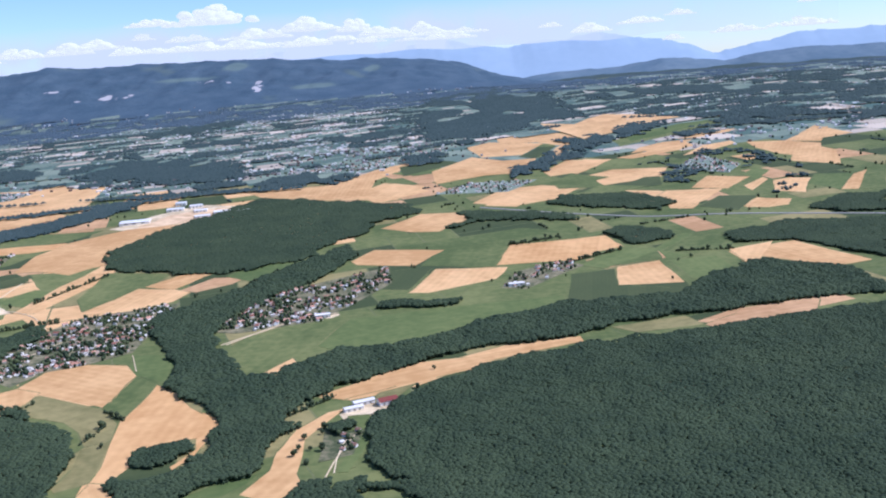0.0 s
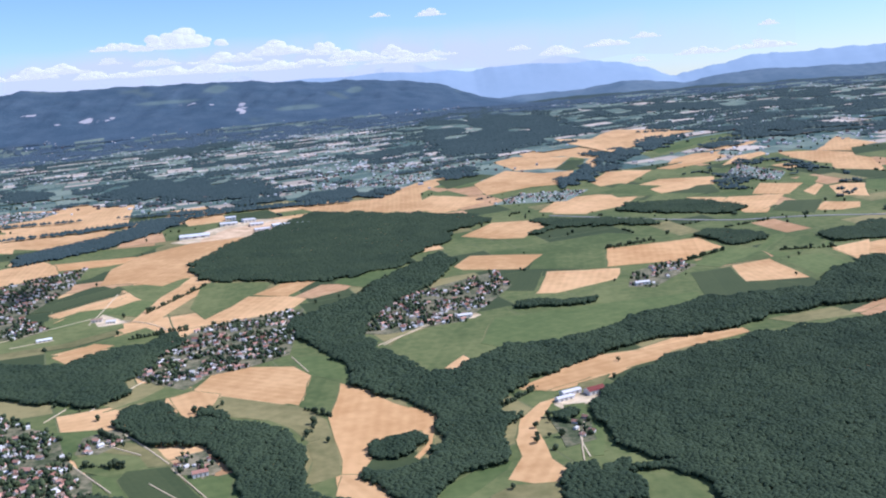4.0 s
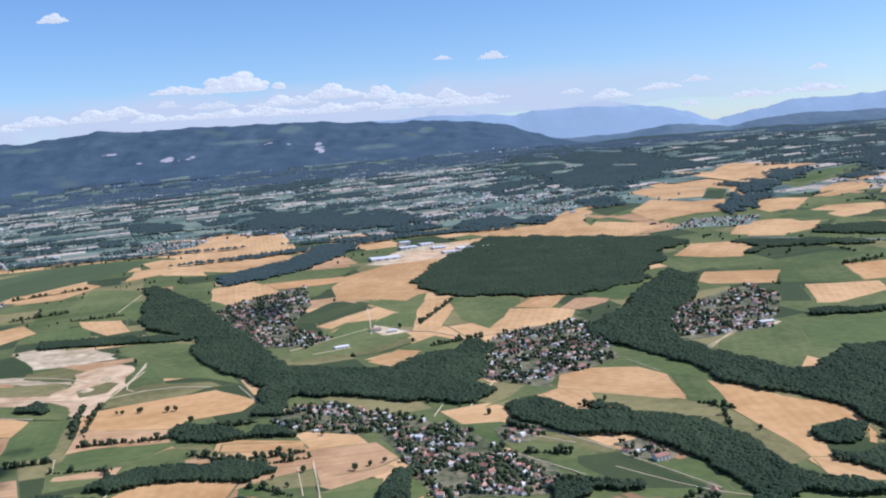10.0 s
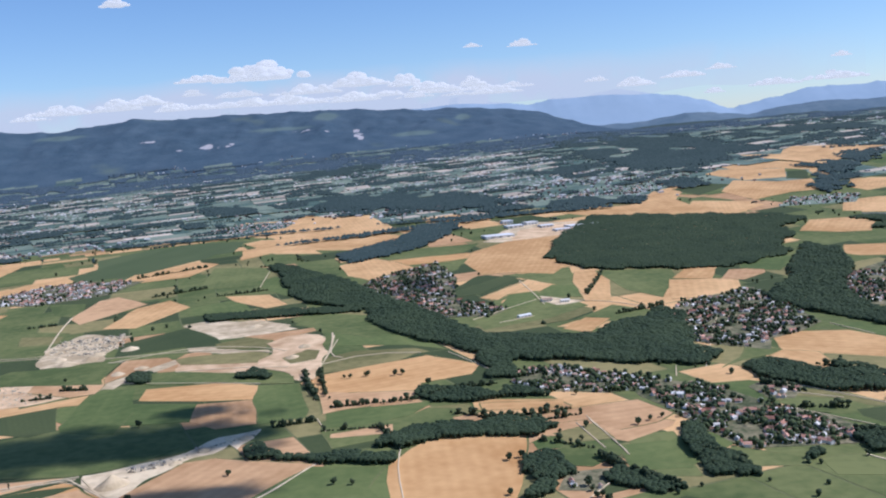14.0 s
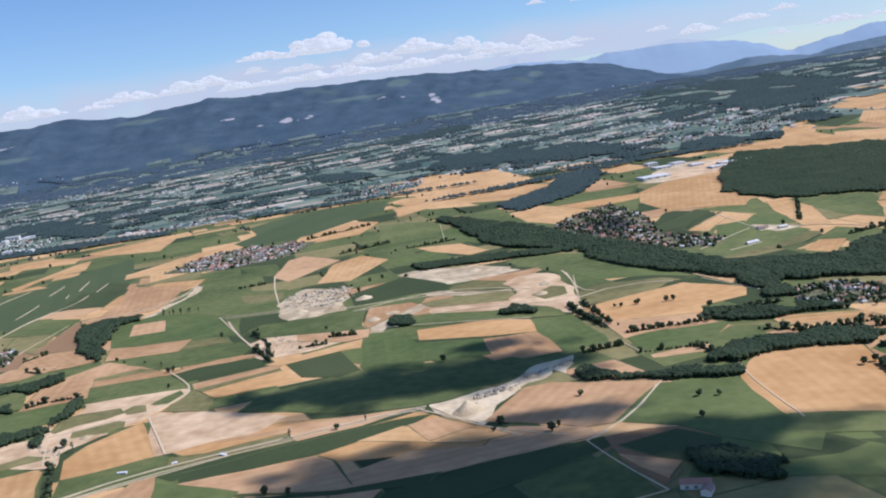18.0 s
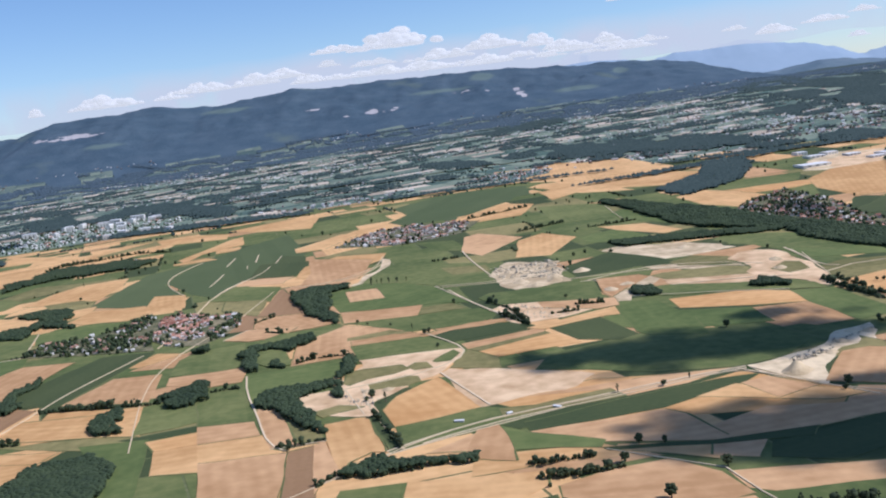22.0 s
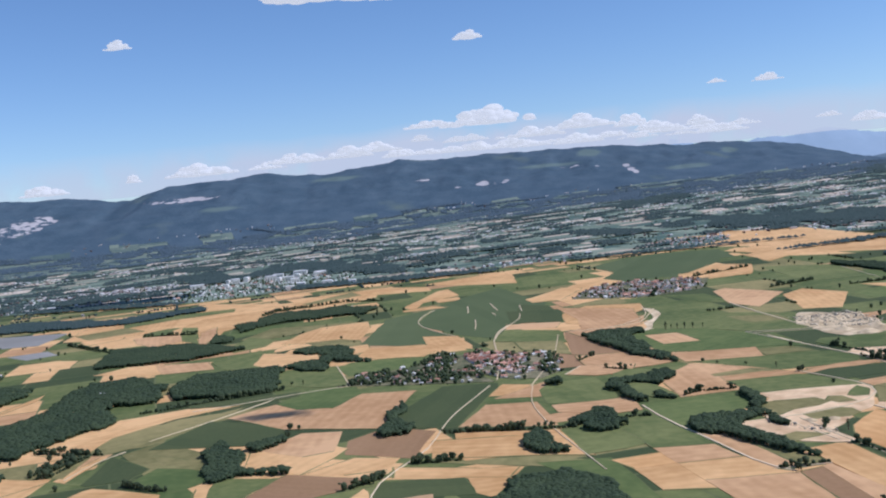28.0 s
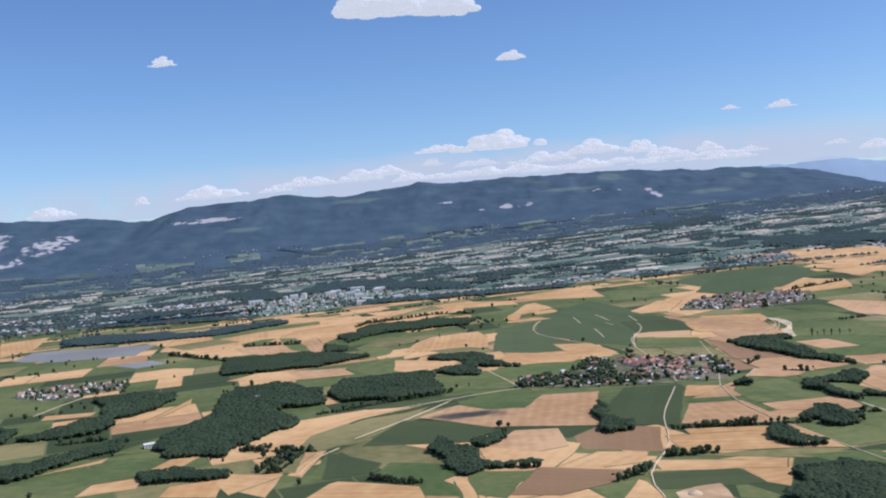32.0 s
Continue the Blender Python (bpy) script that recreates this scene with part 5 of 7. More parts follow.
field("O", -700, 400, -701, 409, -685, 416, -680, 413, -678, 406, -684, 401, -698, 400)
field("O", -685, 428, -681, 435, -676, 434, -674, 423, -682, 422)
field("G", -674, 434, -670, 442, -664, 450, -661, 443, -666, 431, -672, 431)
field("O", -721, 378, -711, 384, -700, 378, -710, 374, -716, 370)
field("T", -670, 413, -665, 419, -627, 403, -605, 388, -621, 374, -648, 366, -652, 363)
field("O", -666, 420, -657, 447, -645, 430, -643, 411)
field("A", -693, 372, -688, 388, -671, 409, -652, 364, -686, 350)
field("G", -686, 350, -652, 363, -638, 356, -622, 363, -623, 353, -649, 340, -682, 327)
field("D", -698, 365, -696, 369, -682, 327, -686, 324)
field("S", -674, 321, -650, 341, -646, 328, -654, 317)
field("S", -636, 370, -594, 378, -566, 379, -554, 378, -574, 366, -599, 358, -604, 368)
field("O", -647, 359, -635, 359, -604, 369, -600, 358, -646, 348)
field("D", -639, 341, -602, 355, -563, 367, -546, 368, -554, 360, -589, 341, -638, 331)
field("W", -576, 349, -559, 359, -530, 345, -518, 335, -531, 331, -548, 338)
field("S", -639, 331, -589, 340, -583, 333, -574, 309, -580, 306, -616, 315)
field("S", -657, 340, -648, 342, -644, 322, -644, 306, -662, 313)
field("F", -648, 341, -640, 331, -614, 316, -616, 310, -644, 316)
field("D", -616, 310, -580, 306, -545, 310, -550, 302, -580, 302, -614, 307)
field("S", -544, 364, -531, 348, -548, 339, -557, 359)
field("F", -576, 509, -558, 504, -555, 486, -548, 462, -549, 429, -575, 438, -579, 446, -581, 480)
field("D", -865, 485, -855, 514, -826, 514, -826, 501, -844, 427, -875, 434, -874, 460)
field("S", -828, 476, -809, 499, -799, 510, -804, 473)
field("S", -844, 427, -832, 466, -807, 464, -800, 418)
field("G", -806, 487, -798, 504, -775, 508, -768, 468, -772, 452, -802, 458)
field("S", -801, 455, -765, 459, -762, 434, -775, 431, -799, 441)
field("O", -1021, 958, -982, 1030, -966, 993, -1012, 945)
field("S", -1136, 810, -1094, 811, -1079, 767, -1098, 750, -1118, 773)
field("G", -1103, 839, -1108, 857, -1092, 849, -1060, 749, -1079, 767, -1094, 811)
field("S", -1060, 749, -1077, 812, -1071, 839, -1056, 789, -1050, 731)
field("O", -1025, 745, -1012, 798, -974, 794, -941, 794, -970, 765, -1008, 733)
field("W", -985, 706, -979, 751, -969, 778, -931, 789, -924, 753, -925, 698, -957, 695)
field("O", -966, 702, -940, 706, -924, 693, -952, 680)
field("G", -1024, 709, -1020, 756, -995, 732, -995, 702, -1014, 684)
field("S", -1060, 654, -1022, 654, -1010, 623, -1043, 618)
field("G", -1018, 646, -994, 685, -984, 657, -985, 626, -968, 603, -1002, 617)
field("W", -985, 626, -988, 668, -948, 652, -940, 628, -945, 587, -964, 601)
field("G", -962, 596, -925, 597, -908, 535, -924, 536, -951, 550)
field("F", -925, 597, -905, 608, -869, 606, -863, 594, -885, 570, -913, 562)
field("W", -917, 624, -914, 656, -875, 653, -865, 624, -873, 608, -903, 612)
field("S", -960, 476, -941, 500, -908, 481, -897, 511, -868, 509, -875, 454, -877, 434, -924, 445)
field("F", -941, 500, -929, 532, -903, 530, -897, 511, -908, 482, -926, 483)
field("D", -995, 519, -964, 518, -934, 529, -932, 515, -964, 505, -987, 504)
wood(-271, 740, -291, 818, -257, 931, -201, 1052, -115, 994, -44, 946, -21, 900, -75, 847, -69, 820, -106, 767, -114, 730, -173, 699)
wood(-75, 777, -39, 814, -1, 807, 21, 830, 117, 803, 98, 843, 21, 888, -5, 885, 19, 848, -20, 814)
wood(78, 892, 108, 924, 162, 921, 197, 855, 177, 819, 129, 848)
wood(198, 724, 264, 754, 330, 735, 278, 619, 272, 629, 239, 682, 200, 686)
wood(275, 784, 332, 837, 373, 833, 336, 749)
wood(-145, 459, -154, 503, -169, 535, -189, 573, -185, 609, -156, 643, -121, 714, -84, 780, -72, 736, -97, 657, -116, 632, -137, 585, -143, 551, -129, 517, -105, 472, -66, 509, -23, 515, 16, 549, 64, 573, 133, 575, 151, 604, 202, 642, 248, 606, 253, 563, 243, 541, 223, 546, 154, 531, 89, 522, 55, 499, 10, 494, -33, 467, -69, 439, -83, 407, -103, 398, -117, 426)
wood(-43, 401, -36, 419, -16, 445, 24, 478, 66, 494, 132, 507, 217, 530, 239, 531, 323, 500, 175, 264, -15, 298, -19, 339, -28, 345, -38, 361)
wood(-475, 938, -407, 1017, -378, 1115, -340, 1090, -354, 1007, -398, 916, -457, 864)
wood(-313, 332, -308, 348, -296, 335, -299, 321)
wood(-1166, 484, -1155, 507, -1132, 550, -1118, 495, -1152, 480)
wood(-1128, 399, -1144, 430, -1111, 463, -1102, 484, -1097, 448, -1115, 422)
wood(-1165, 472, -1196, 533, -1177, 520, -1166, 484)
wood(-314, 342, -303, 351, -295, 341, -304, 325, -317, 333)
wood(-352, 336, -343, 342, -325, 321, -332, 311, -350, 326)
wood(-53, 580, -47, 596, 3, 590, -2, 574)
wood(-60, 401, -50, 409, -46, 399, -56, 389)
wood(-63, 349, -52, 352, -52, 333, -56, 310, -70, 308, -66, 326)
wood(-465, 303, -452, 301, -439, 282, -446, 269, -459, 276, -468, 284)
wood(-34, 2258, 107, 2440, 206, 2101, 224, 1593, 144, 1497, 92, 1490, 28, 1401, -37, 1477, -52, 1765)
wood(-580, 1537, -486, 1575, -305, 1430, -258, 1215, -350, 1214, -446, 1307, -552, 1432)
wood(-254, 1213, -133, 1231, -111, 1127, -179, 1107, -238, 1140)
wood(-547, 1645, -451, 1739, -365, 1761, -333, 1646, -415, 1585, -499, 1551)
wood(-645, 2108, -526, 2125, -422, 2197, -393, 2069, -494, 1926, -568, 1875)
wood(-227, 1646, -141, 1646, -58, 1683, -57, 1587, -141, 1492)
wood(-729, 1537, -664, 1579, -558, 1486, -546, 1404, -657, 1431)
wood(350, 1167, 345, 1068, 339, 1005, 327, 954, 281, 860, 268, 852, 310, 945, 332, 1032, 335, 1125)
wood(247, 1066, 284, 1127, 329, 1145, 315, 1104, 279, 1091, 252, 1041, 231, 955, 203, 935)
wood(295, 2080, 451, 2000, 572, 1858, 706, 1827, 650, 1693, 518, 1698, 403, 1812, 268, 1865)
wood(-250, 355, -235, 359, -216, 350, -217, 340, -234, 341, -247, 332, -253, 333)
wood(-314, 363, -310, 384, -303, 386, -301, 366, -307, 350, -300, 337, -302, 322, -315, 325)
wood(-276, 343, -269, 347, -274, 332, -278, 323)
wood(-216, 320, -205, 328, -198, 316, -167, 336, -167, 320, -185, 308, -204, 302)
wood(-412, 451, -413, 469, -406, 467, -386, 457, -377, 442, -370, 457, -353, 440, -353, 432, -374, 433, -394, 434, -407, 437)
wood(-380, 484, -370, 502, -363, 489, -365, 465, -376, 468)
wood(-933, 416, -927, 428, -923, 437, -919, 426, -927, 405)
wood(-1360, 1558, -1231, 1598, -1082, 1542, -944, 1289, -953, 1205, -1095, 1393, -1195, 1397, -1271, 1377)
wood(-1376, 1023, -1318, 1029, -1208, 977, -1134, 1027, -1123, 980, -1183, 919, -1275, 930, -1332, 934)
wood(-49, 348, -39, 354, -40, 337, -41, 314, -55, 308, -57, 325)
wood(-39, 344, -22, 346, -14, 335, -14, 329, -30, 336, -39, 333)
wood(-252, 429, -256, 455, -254, 464, -236, 465, -225, 440, -214, 435, -184, 423, -172, 409, -164, 389, -160, 372, -163, 354, -158, 348, -149, 339, -137, 330, -134, 318, -178, 324, -185, 350, -190, 369, -199, 381, -205, 397, -226, 400, -242, 415)
wood(-216, 440, -216, 449, -205, 443, -199, 430, -205, 425, -211, 430)
wood(-137, 384, -136, 390, -128, 393, -115, 396, -113, 386, -118, 371, -129, 366, -136, 371)
wood(-140, 355, -138, 365, -126, 360, -118, 365, -108, 392, -108, 410, -118, 426, -92, 422, -71, 408, -68, 402, -81, 390, -82, 375, -80, 364, -82, 357, -96, 351, -106, 342, -112, 334, -114, 321, -122, 316, -126, 327, -129, 333, -136, 346)
wood(-392, 555, -380, 575, -352, 554, -316, 538, -286, 552, -265, 587, -258, 594, -246, 570, -258, 527, -262, 497, -255, 477, -267, 458, -292, 467, -321, 483, -334, 491, -363, 501, -376, 509)
wood(-532, 890, -524, 915, -463, 806, -442, 752, -406, 662, -384, 607, -370, 562, -350, 556, -310, 543, -285, 574, -264, 580, -258, 565, -266, 507, -269, 487, -279, 480, -307, 483, -332, 500, -347, 504, -358, 497, -366, 480, -381, 494, -379, 518, -409, 562, -434, 609, -440, 657, -483, 699, -497, 733, -513, 828)
wood(-558, 696, -518, 694, -484, 687, -446, 676, -437, 653, -495, 660, -544, 662)
wood(-430, 390, -426, 399, -407, 406, -376, 406, -374, 392, -371, 381, -396, 386, -412, 383, -420, 375)
wood(-376, 361, -369, 368, -362, 358, -361, 336, -379, 340)
wood(-483, 405, -471, 388, -454, 386, -423, 377, -427, 364, -448, 369, -483, 381, -487, 391)
wood(-434, 393, -417, 411, -392, 409, -363, 405, -353, 392, -367, 377, -378, 386, -408, 389, -418, 379, -431, 384)
wood(-376, 344, -366, 350, -364, 339, -370, 322, -384, 319, -382, 330)
wood(-793, 414, -781, 426, -771, 418, -770, 406, -787, 403)
wood(-815, 387, -813, 400, -798, 388, -797, 377, -808, 377)
wood(-822, 342, -812, 350, -791, 346, -785, 326, -780, 289, -793, 285)
wood(-821, 351, -801, 360, -786, 342, -785, 323, -782, 310, -780, 300, -838, 311, -824, 332)
wood(-818, 398, -808, 418, -802, 402, -806, 385, -817, 389)
wood(-800, 421, -783, 443, -776, 430, -782, 416, -798, 418)
wood(-878, 440, -873, 485, -870, 478, -872, 443, -863, 441, -863, 420, -872, 418)
wood(-1109, 672, -1129, 756, -1065, 751, -1014, 710, -988, 711, -1044, 665, -1100, 658)
wood(-1077, 535, -1081, 601, -1058, 619, -1024, 578, -1012, 527, -1038, 522, -1020, 490, -1022, 478, -1039, 440, -1042, 422, -1070, 429, -1085, 474, -1071, 519)
wood(-1017, 559, -1012, 610, -963, 618, -948, 534, -972, 527, -1004, 531)
wood(-1169, 599, -1157, 612, -1118, 606, -1110, 578, -1118, 535, -1133, 526)
wood(-1073, 404, -1062, 409, -1032, 402, -1028, 385, -1052, 383, -1065, 386)
wood(-953, 408, -950, 430, -932, 411, -929, 389, -908, 383, -907, 372, -927, 376, -934, 363, -939, 379)
wood(-505, 1338, -551, 1524, -382, 1429, -293, 1275, -281, 1190, -361, 1242, -448, 1300)
wood(-236, 1162, -199, 1211, -114, 1179, -139, 1102, -205, 1121)
wood(112, 752, 133, 779, 157, 756, 166, 718, 159, 710, 131, 701, 121, 726)
wood(58, 1088, 106, 1178, 167, 1276, 211, 1374, 267, 1436, 343, 1440, 276, 1349, 180, 1234, 140, 1179, 87, 1069, 58, 1044)
wood(-1044, 868, -1020, 912, -972, 907, -934, 892, -940, 838, -988, 833, -1026, 828)
wood(-568, 538, -563, 547, -556, 537, -547, 518, -554, 512, -564, 517)
wood(-506, 517, -500, 525, -489, 520, -484, 508, -489, 501, -503, 506)
wood(-772, 644, -758, 655, -733, 648, -730, 631, -744, 624, -736, 576, -726, 532, -731, 532, -751, 558, -760, 596, -768, 617)
wood(-774, 485, -769, 505, -761, 509, -758, 491, -765, 483, -753, 449, -758, 445, -764, 455, -768, 467)
wood(-761, 506, -748, 510, -739, 520, -736, 500, -745, 487, -747, 477, -758, 489)
wood(-756, 465, -752, 468, -744, 457, -745, 450, -752, 452)
wood(-715, 459, -713, 465, -710, 449, -711, 433, -712, 421, -716, 422, -716, 437)
wood(-784, 440, -779, 439, -775, 428, -773, 414, -777, 416)
wood(-748, 405, -746, 418, -733, 421, -714, 422, -711, 411, -727, 406, -730, 397, -720, 382, -714, 360, -714, 353, -719, 356, -730, 372, -734, 383, -745, 394)
wood(-718, 399, -716, 407, -712, 408, -710, 398, -712, 394)
wood(-702, 307, -699, 319, -693, 326, -687, 322, -678, 319, -665, 317, -656, 320, -655, 311, -669, 307, -684, 307, -693, 305)
wood(-872, 433, -879, 462, -878, 478, -873, 470, -868, 432)
wood(-802, 505, -798, 515, -794, 510, -794, 495, -800, 497)
wood(-1037, 786, -1050, 835, -1014, 880, -989, 877, -984, 851, -1024, 817)
wood(-1046, 736, -1056, 789, -1036, 775, -1029, 744, -1038, 733)
wood(-961, 653, -965, 676, -935, 682, -925, 666, -922, 635, -907, 617, -907, 602, -933, 617, -929, 584, -947, 590, -961, 607, -956, 621, -937, 631, -947, 650)
road(-729, 285, -716, 290, -703, 308, -683, 329, -652, 350, -609, 359, -553, 379, -530, 351)
road(-583, 284, -579, 261, -572, 249)
road(-615, 308, -583, 284)
road(-456, 578, -463, 516)
road(-830, 507, -849, 441, -853, 395, -857, 383, -872, 354, -869, 325)
road(-808, 499, -811, 464, -803, 415, -787, 352)
road(-986, 440, -960, 483, -945, 513)
road(-1001, 384, -999, 416, -991, 424)
road(-786, 648, -793, 571, -809, 499)
road(-780, 657, -751, 654, -720, 694, -718, 742)
road(-1188, 556, -1184, 603, -1172, 637)
road(-343, 399, -337, 354)
road(-272, 456, -252, 506, -233, 552)
road(-393, 527, -374, 483)
road(-527, 785, -528, 866)
road(-322, 645, -280, 622, -254, 581)
road(-52, 353, -53, 379, -49, 390)
road(-131, 526, -99, 570, -73, 576)
road(-181, 518, -170, 489)
road(26, 891, 97, 835, 162, 793, 224, 785, 333, 743, width=3.2, material="asphalt", name="motorway", label="pale grey motorway crossing the plain")
road(-422, 314, -425, 361, -422, 385)
road(-373, 298, -356, 320, -348, 329)
road(-481, 331, -466, 344, -459, 366)
road(-349, 392, -344, 360)
hedge(-839, 418, -793, 413)
hedge(-641, 302, -619, 303)
hedge(-638, 290, -622, 290, -611, 293)
hedge(-752, 283, -719, 279, -690, 275)
hedge(-575, 252, -551, 253)
hedge(-729, 341, -712, 344)
hedge(-489, 740, -473, 754)
hedge(-463, 508, -457, 464)
hedge(-1033, 914, -976, 944, -936, 926)
hedge(-471, 508, -460, 455)
hedge(-411, 448, -374, 459)
hedge(-478, 420, -459, 424)
hedge(-453, 442, -411, 445)
hedge(-612, 782, -572, 803)
hedge(-650, 890, -592, 926)
hedge(-557, 761, -519, 770)
hedge(-399, 419, -364, 397)
hedge(-222, 446, -206, 428)
hedge(-155, 421, -168, 433)
hedge(-237, 346, -218, 345)
hedge(-285, 583, -251, 596)
hedge(-849, 418, -814, 416)
hedge(-859, 376, -840, 376)
hedge(-972, 371, -951, 360)
hedge(-881, 348, -868, 360)
hedge(-914, 533, -884, 537)
hedge(-1014, 501, -945, 537)
hedge(-1035, 431, -1000, 421)
hedge(-1130, 816, -1079, 803)
hedge(-1187, 799, -1123, 734)
hedge(-1136, 470, -1113, 475)
hedge(-65, 648, -46, 658)
hedge(58, 648, 120, 690)
hedge(-147, 655, -116, 712)
hedge(-289, 648, -263, 720)
hedge(-214, 438, -208, 451)
hedge(-166, 395, -161, 416)
hedge(-83, 410, -61, 434)
hedge(41, 728, 82, 745)
hedge(156, 673, 195, 669)
hedge(-364, 398, -343, 403)
hedge(-349, 354, -344, 339, -329, 316)
hedge(-312, 341, -301, 330)
hedge(-456, 409, -431, 408, -424, 382)
hedge(-367, 375, -348, 361)
village(-910, 535, -907, 559, -879, 573, -866, 603, -861, 620, -850, 598, -837, 543, -828, 517, -868, 524, angle=12, single=40, gap=3.2, green=1.7, pale=0.45)
village(-804, 557, -818, 594, -796, 590, -790, 562, -793, 531, -802, 516, -821, 522, -806, 533, angle=12, single=30, gap=2.9, green=1.3, pale=0.5)
village(-850, 598, -838, 608, -818, 594, -804, 557, -806, 533, -822, 524, -837, 543, angle=20, single=60, gap=2.1, green=0.3, pale=0.2)
village(-267, 549, -240, 600, -183, 624, -184, 524, -205, 505, -223, 498, -231, 478, -253, 495, -265, 510, angle=30, single=30, gap=3.0, green=1.2, pale=0.45)
village(-446, 753, -422, 792, -381, 829, -371, 747, -379, 665, -346, 627, -361, 607, -397, 619, angle=15, gap=3.1, green=1.2)
village(-151, 587, -107, 643, -49, 685, -44, 639, -82, 563, -129, 548, -149, 555, angle=25, gap=3.1, green=1.2)
village(-764, 815, -738, 884, -698, 900, -641, 873, -656, 814, -705, 789, angle=10, gap=3.6)
village(-1221, 1103, -1240, 1289, -1163, 1376, -1012, 1275, -1002, 1128, -1092, 1114, -1165, 1086, angle=5, gap=7.4, green=1.2, pale=0.75, big=1.5)
village(-1239, 634, -1239, 665, -1178, 672, -1164, 634, -1204, 607, angle=0, gap=4.5, green=0.6)
village(29, 609, 43, 649, 76, 668, 86, 652, 43, 602, angle=20, single=14, gap=4.6, green=0.6)
village(-60, 392, -43, 394, -46, 370, -59, 364, angle=60, single=10, gap=4.8, green=1.0)
village(233, 1018, 282, 1095, 304, 1018, 279, 974, gap=5.2)
village(-16, 982, 20, 1035, 91, 1025, 57, 964, gap=5.2, green=0.6)
village(-226, 1235, -127, 1250, -26, 1352, -2, 1317, -107, 1189, gap=6)
village(-545, 1198, -539, 1251, -602, 1284, -643, 1235, -595, 1166, gap=5.2)
village(-577, 242, -574, 250, -552, 253, -551, 244, -555, 235, angle=-30, single=10, gap=5.2, green=0.6, pale=0.1)
village(-1031, 825, -1027, 882, -961, 899, -955, 852, gap=5.2, green=0.6)
village(-363, 340, -346, 340, -355, 319, -369, 324, single=8, gap=5.2, green=0.6)
road(-47, 389, -54, 364, -55, 350)
hedge(-1019, 391, -1015, 420)
hedge(-1014, 390, -1010, 421)
hedge(-1010, 389, -1006, 420)
road(-134, 526, -127, 538, -103, 555, -92, 576)
village(-217, 389, -206, 393, -196, 372, -202, 364, single=12, gap=4.6, green=0.6)
road(-854, 674, -872, 706, -885, 736, -890, 766, -886, 800, -879, 824, width=1.1)
road(-828, 647, -825, 681, -817, 707, -808, 734, -809, 760, width=1.1)
road(-807, 772, -808, 807, width=1.2)
road(-831, 824, -826, 788, width=1.2)
road(-594, 579, -559, 581, -525, 578, -492, 560, width=2)
road(-671, 598, -650, 595, -626, 593, width=1.8)
road(-667, 587, -654, 546, -641, 516, -633, 495, width=2.2)
road(-657, 723, -652, 682, -638, 607, width=1.8)
road(-688, 326, -666, 342, -643, 351, -608, 362, -585, 368, -566, 377, -549, 378, width=1.6)
village(-368, 459, -359, 479, -339, 479, -313, 454, -314, 431, -327, 429, -356, 441, angle=10, single=70, gap=2.5, green=1.3, pale=0.42)
village(-315, 454, -295, 441, -276, 422, -264, 396, -276, 390, -305, 396, -314, 421, angle=-35, single=70, gap=2.5, green=1.3, pale=0.42)
village(-306, 395, -276, 390, -264, 396, -248, 372, -238, 341, -294, 348, angle=-55, single=90, gap=2.5, green=1.3, pale=0.42)
village(-265, 420, -249, 430, -240, 417, -252, 400, -262, 402, angle=-20, single=10, gap=4.0, green=1.1, pale=0.32)
village(-218, 381, -200, 383, -198, 367, -213, 370, angle=-20, single=8, gap=4.0, green=1.1, pale=0.32)
village(-193, 342, -190, 333, -198, 321, -203, 327, angle=30, single=5, gap=4.6, green=1.5)
road(-258, 414, -245, 404, -233, 394)
road(-223, 364, -207, 345, -193, 328, -183, 326)
road(-255, 331, -249, 327, -248, 317, width=1.4)
road(-290, 445, -285, 462)
road(-343, 395, -339, 375, -337, 351)
road(-454, 408, -459, 427)
road(-405, 556, -376, 554, width=1.4)
road(-462, 523, -447, 541, -425, 541, -408, 530, width=1.6)
road(-461, 534, -458, 563, -460, 598, width=2.2)
hedge(-332, 443, -327, 455)
hedge(-348, 410, -372, 406, -386, 406)
road(-495, 319, -492, 306, -485, 286, -479, 273)
road(-495, 319, -489, 324, -478, 333, -465, 355, -456, 370, width=1.1)
road(-530, 348, -509, 331, -500, 326)
road(-479, 273, -490, 271, -500, 266)
road(-217, 377, -205, 358, -191, 335)
road(-260, 389, -236, 358)
road(-247, 421, -232, 402, -219, 382)
road(-710.7, 405.3, -699.3, 407.6, -677.7, 417.1, -666.5, 420.6, -658.4, 439.5, -656.7, 445.6, -661.1, 456.5, -679.6, 488.7, width=1.6)
road(-703.7, 402.8, -697.8, 374.3, -682.0, 326.6, width=1.6)
road(-670.2, 414.3, -650.5, 364.2, width=1.6)
road(-761.1, 442.3, -758.7, 422.3, -746.1, 388.8, -732.0, 340.8, -725.2, 337.2, width=1.6)
road(-687.7, 322.4, -682.6, 326.2, -649.0, 341.6, -623.3, 352.6, width=1.1)
road(-769.2, 653.9, -746.7, 660.0, -731.1, 660.5, -720.2, 695.8, -711.7, 725.0, width=1.1)
road(-675.6, 603.4, -650.8, 539.2, -626.6, 483.1, width=1.1)
road(-675.6, 603.4, -633.5, 594.7, -605.5, 632.0, width=1.1)
road(-711.3, 405.5, -699.5, 368.8, width=1.1)
road(-790.4, 520.2, -780.5, 539.6, width=1.1)
road(-731.3, 340.6, -711.1, 343.3, width=1.1)
road(-828.3, 641.2, -826.6, 683.4, -815.9, 710.4, width=1.1)
road(-587.3, 567.3, -550.3, 588.9, -531.3, 589.4, -492.3, 570.9, -484.6, 560.5, width=1.6)
road(-589.1, 568.2, -577.4, 566.4, width=1.6)
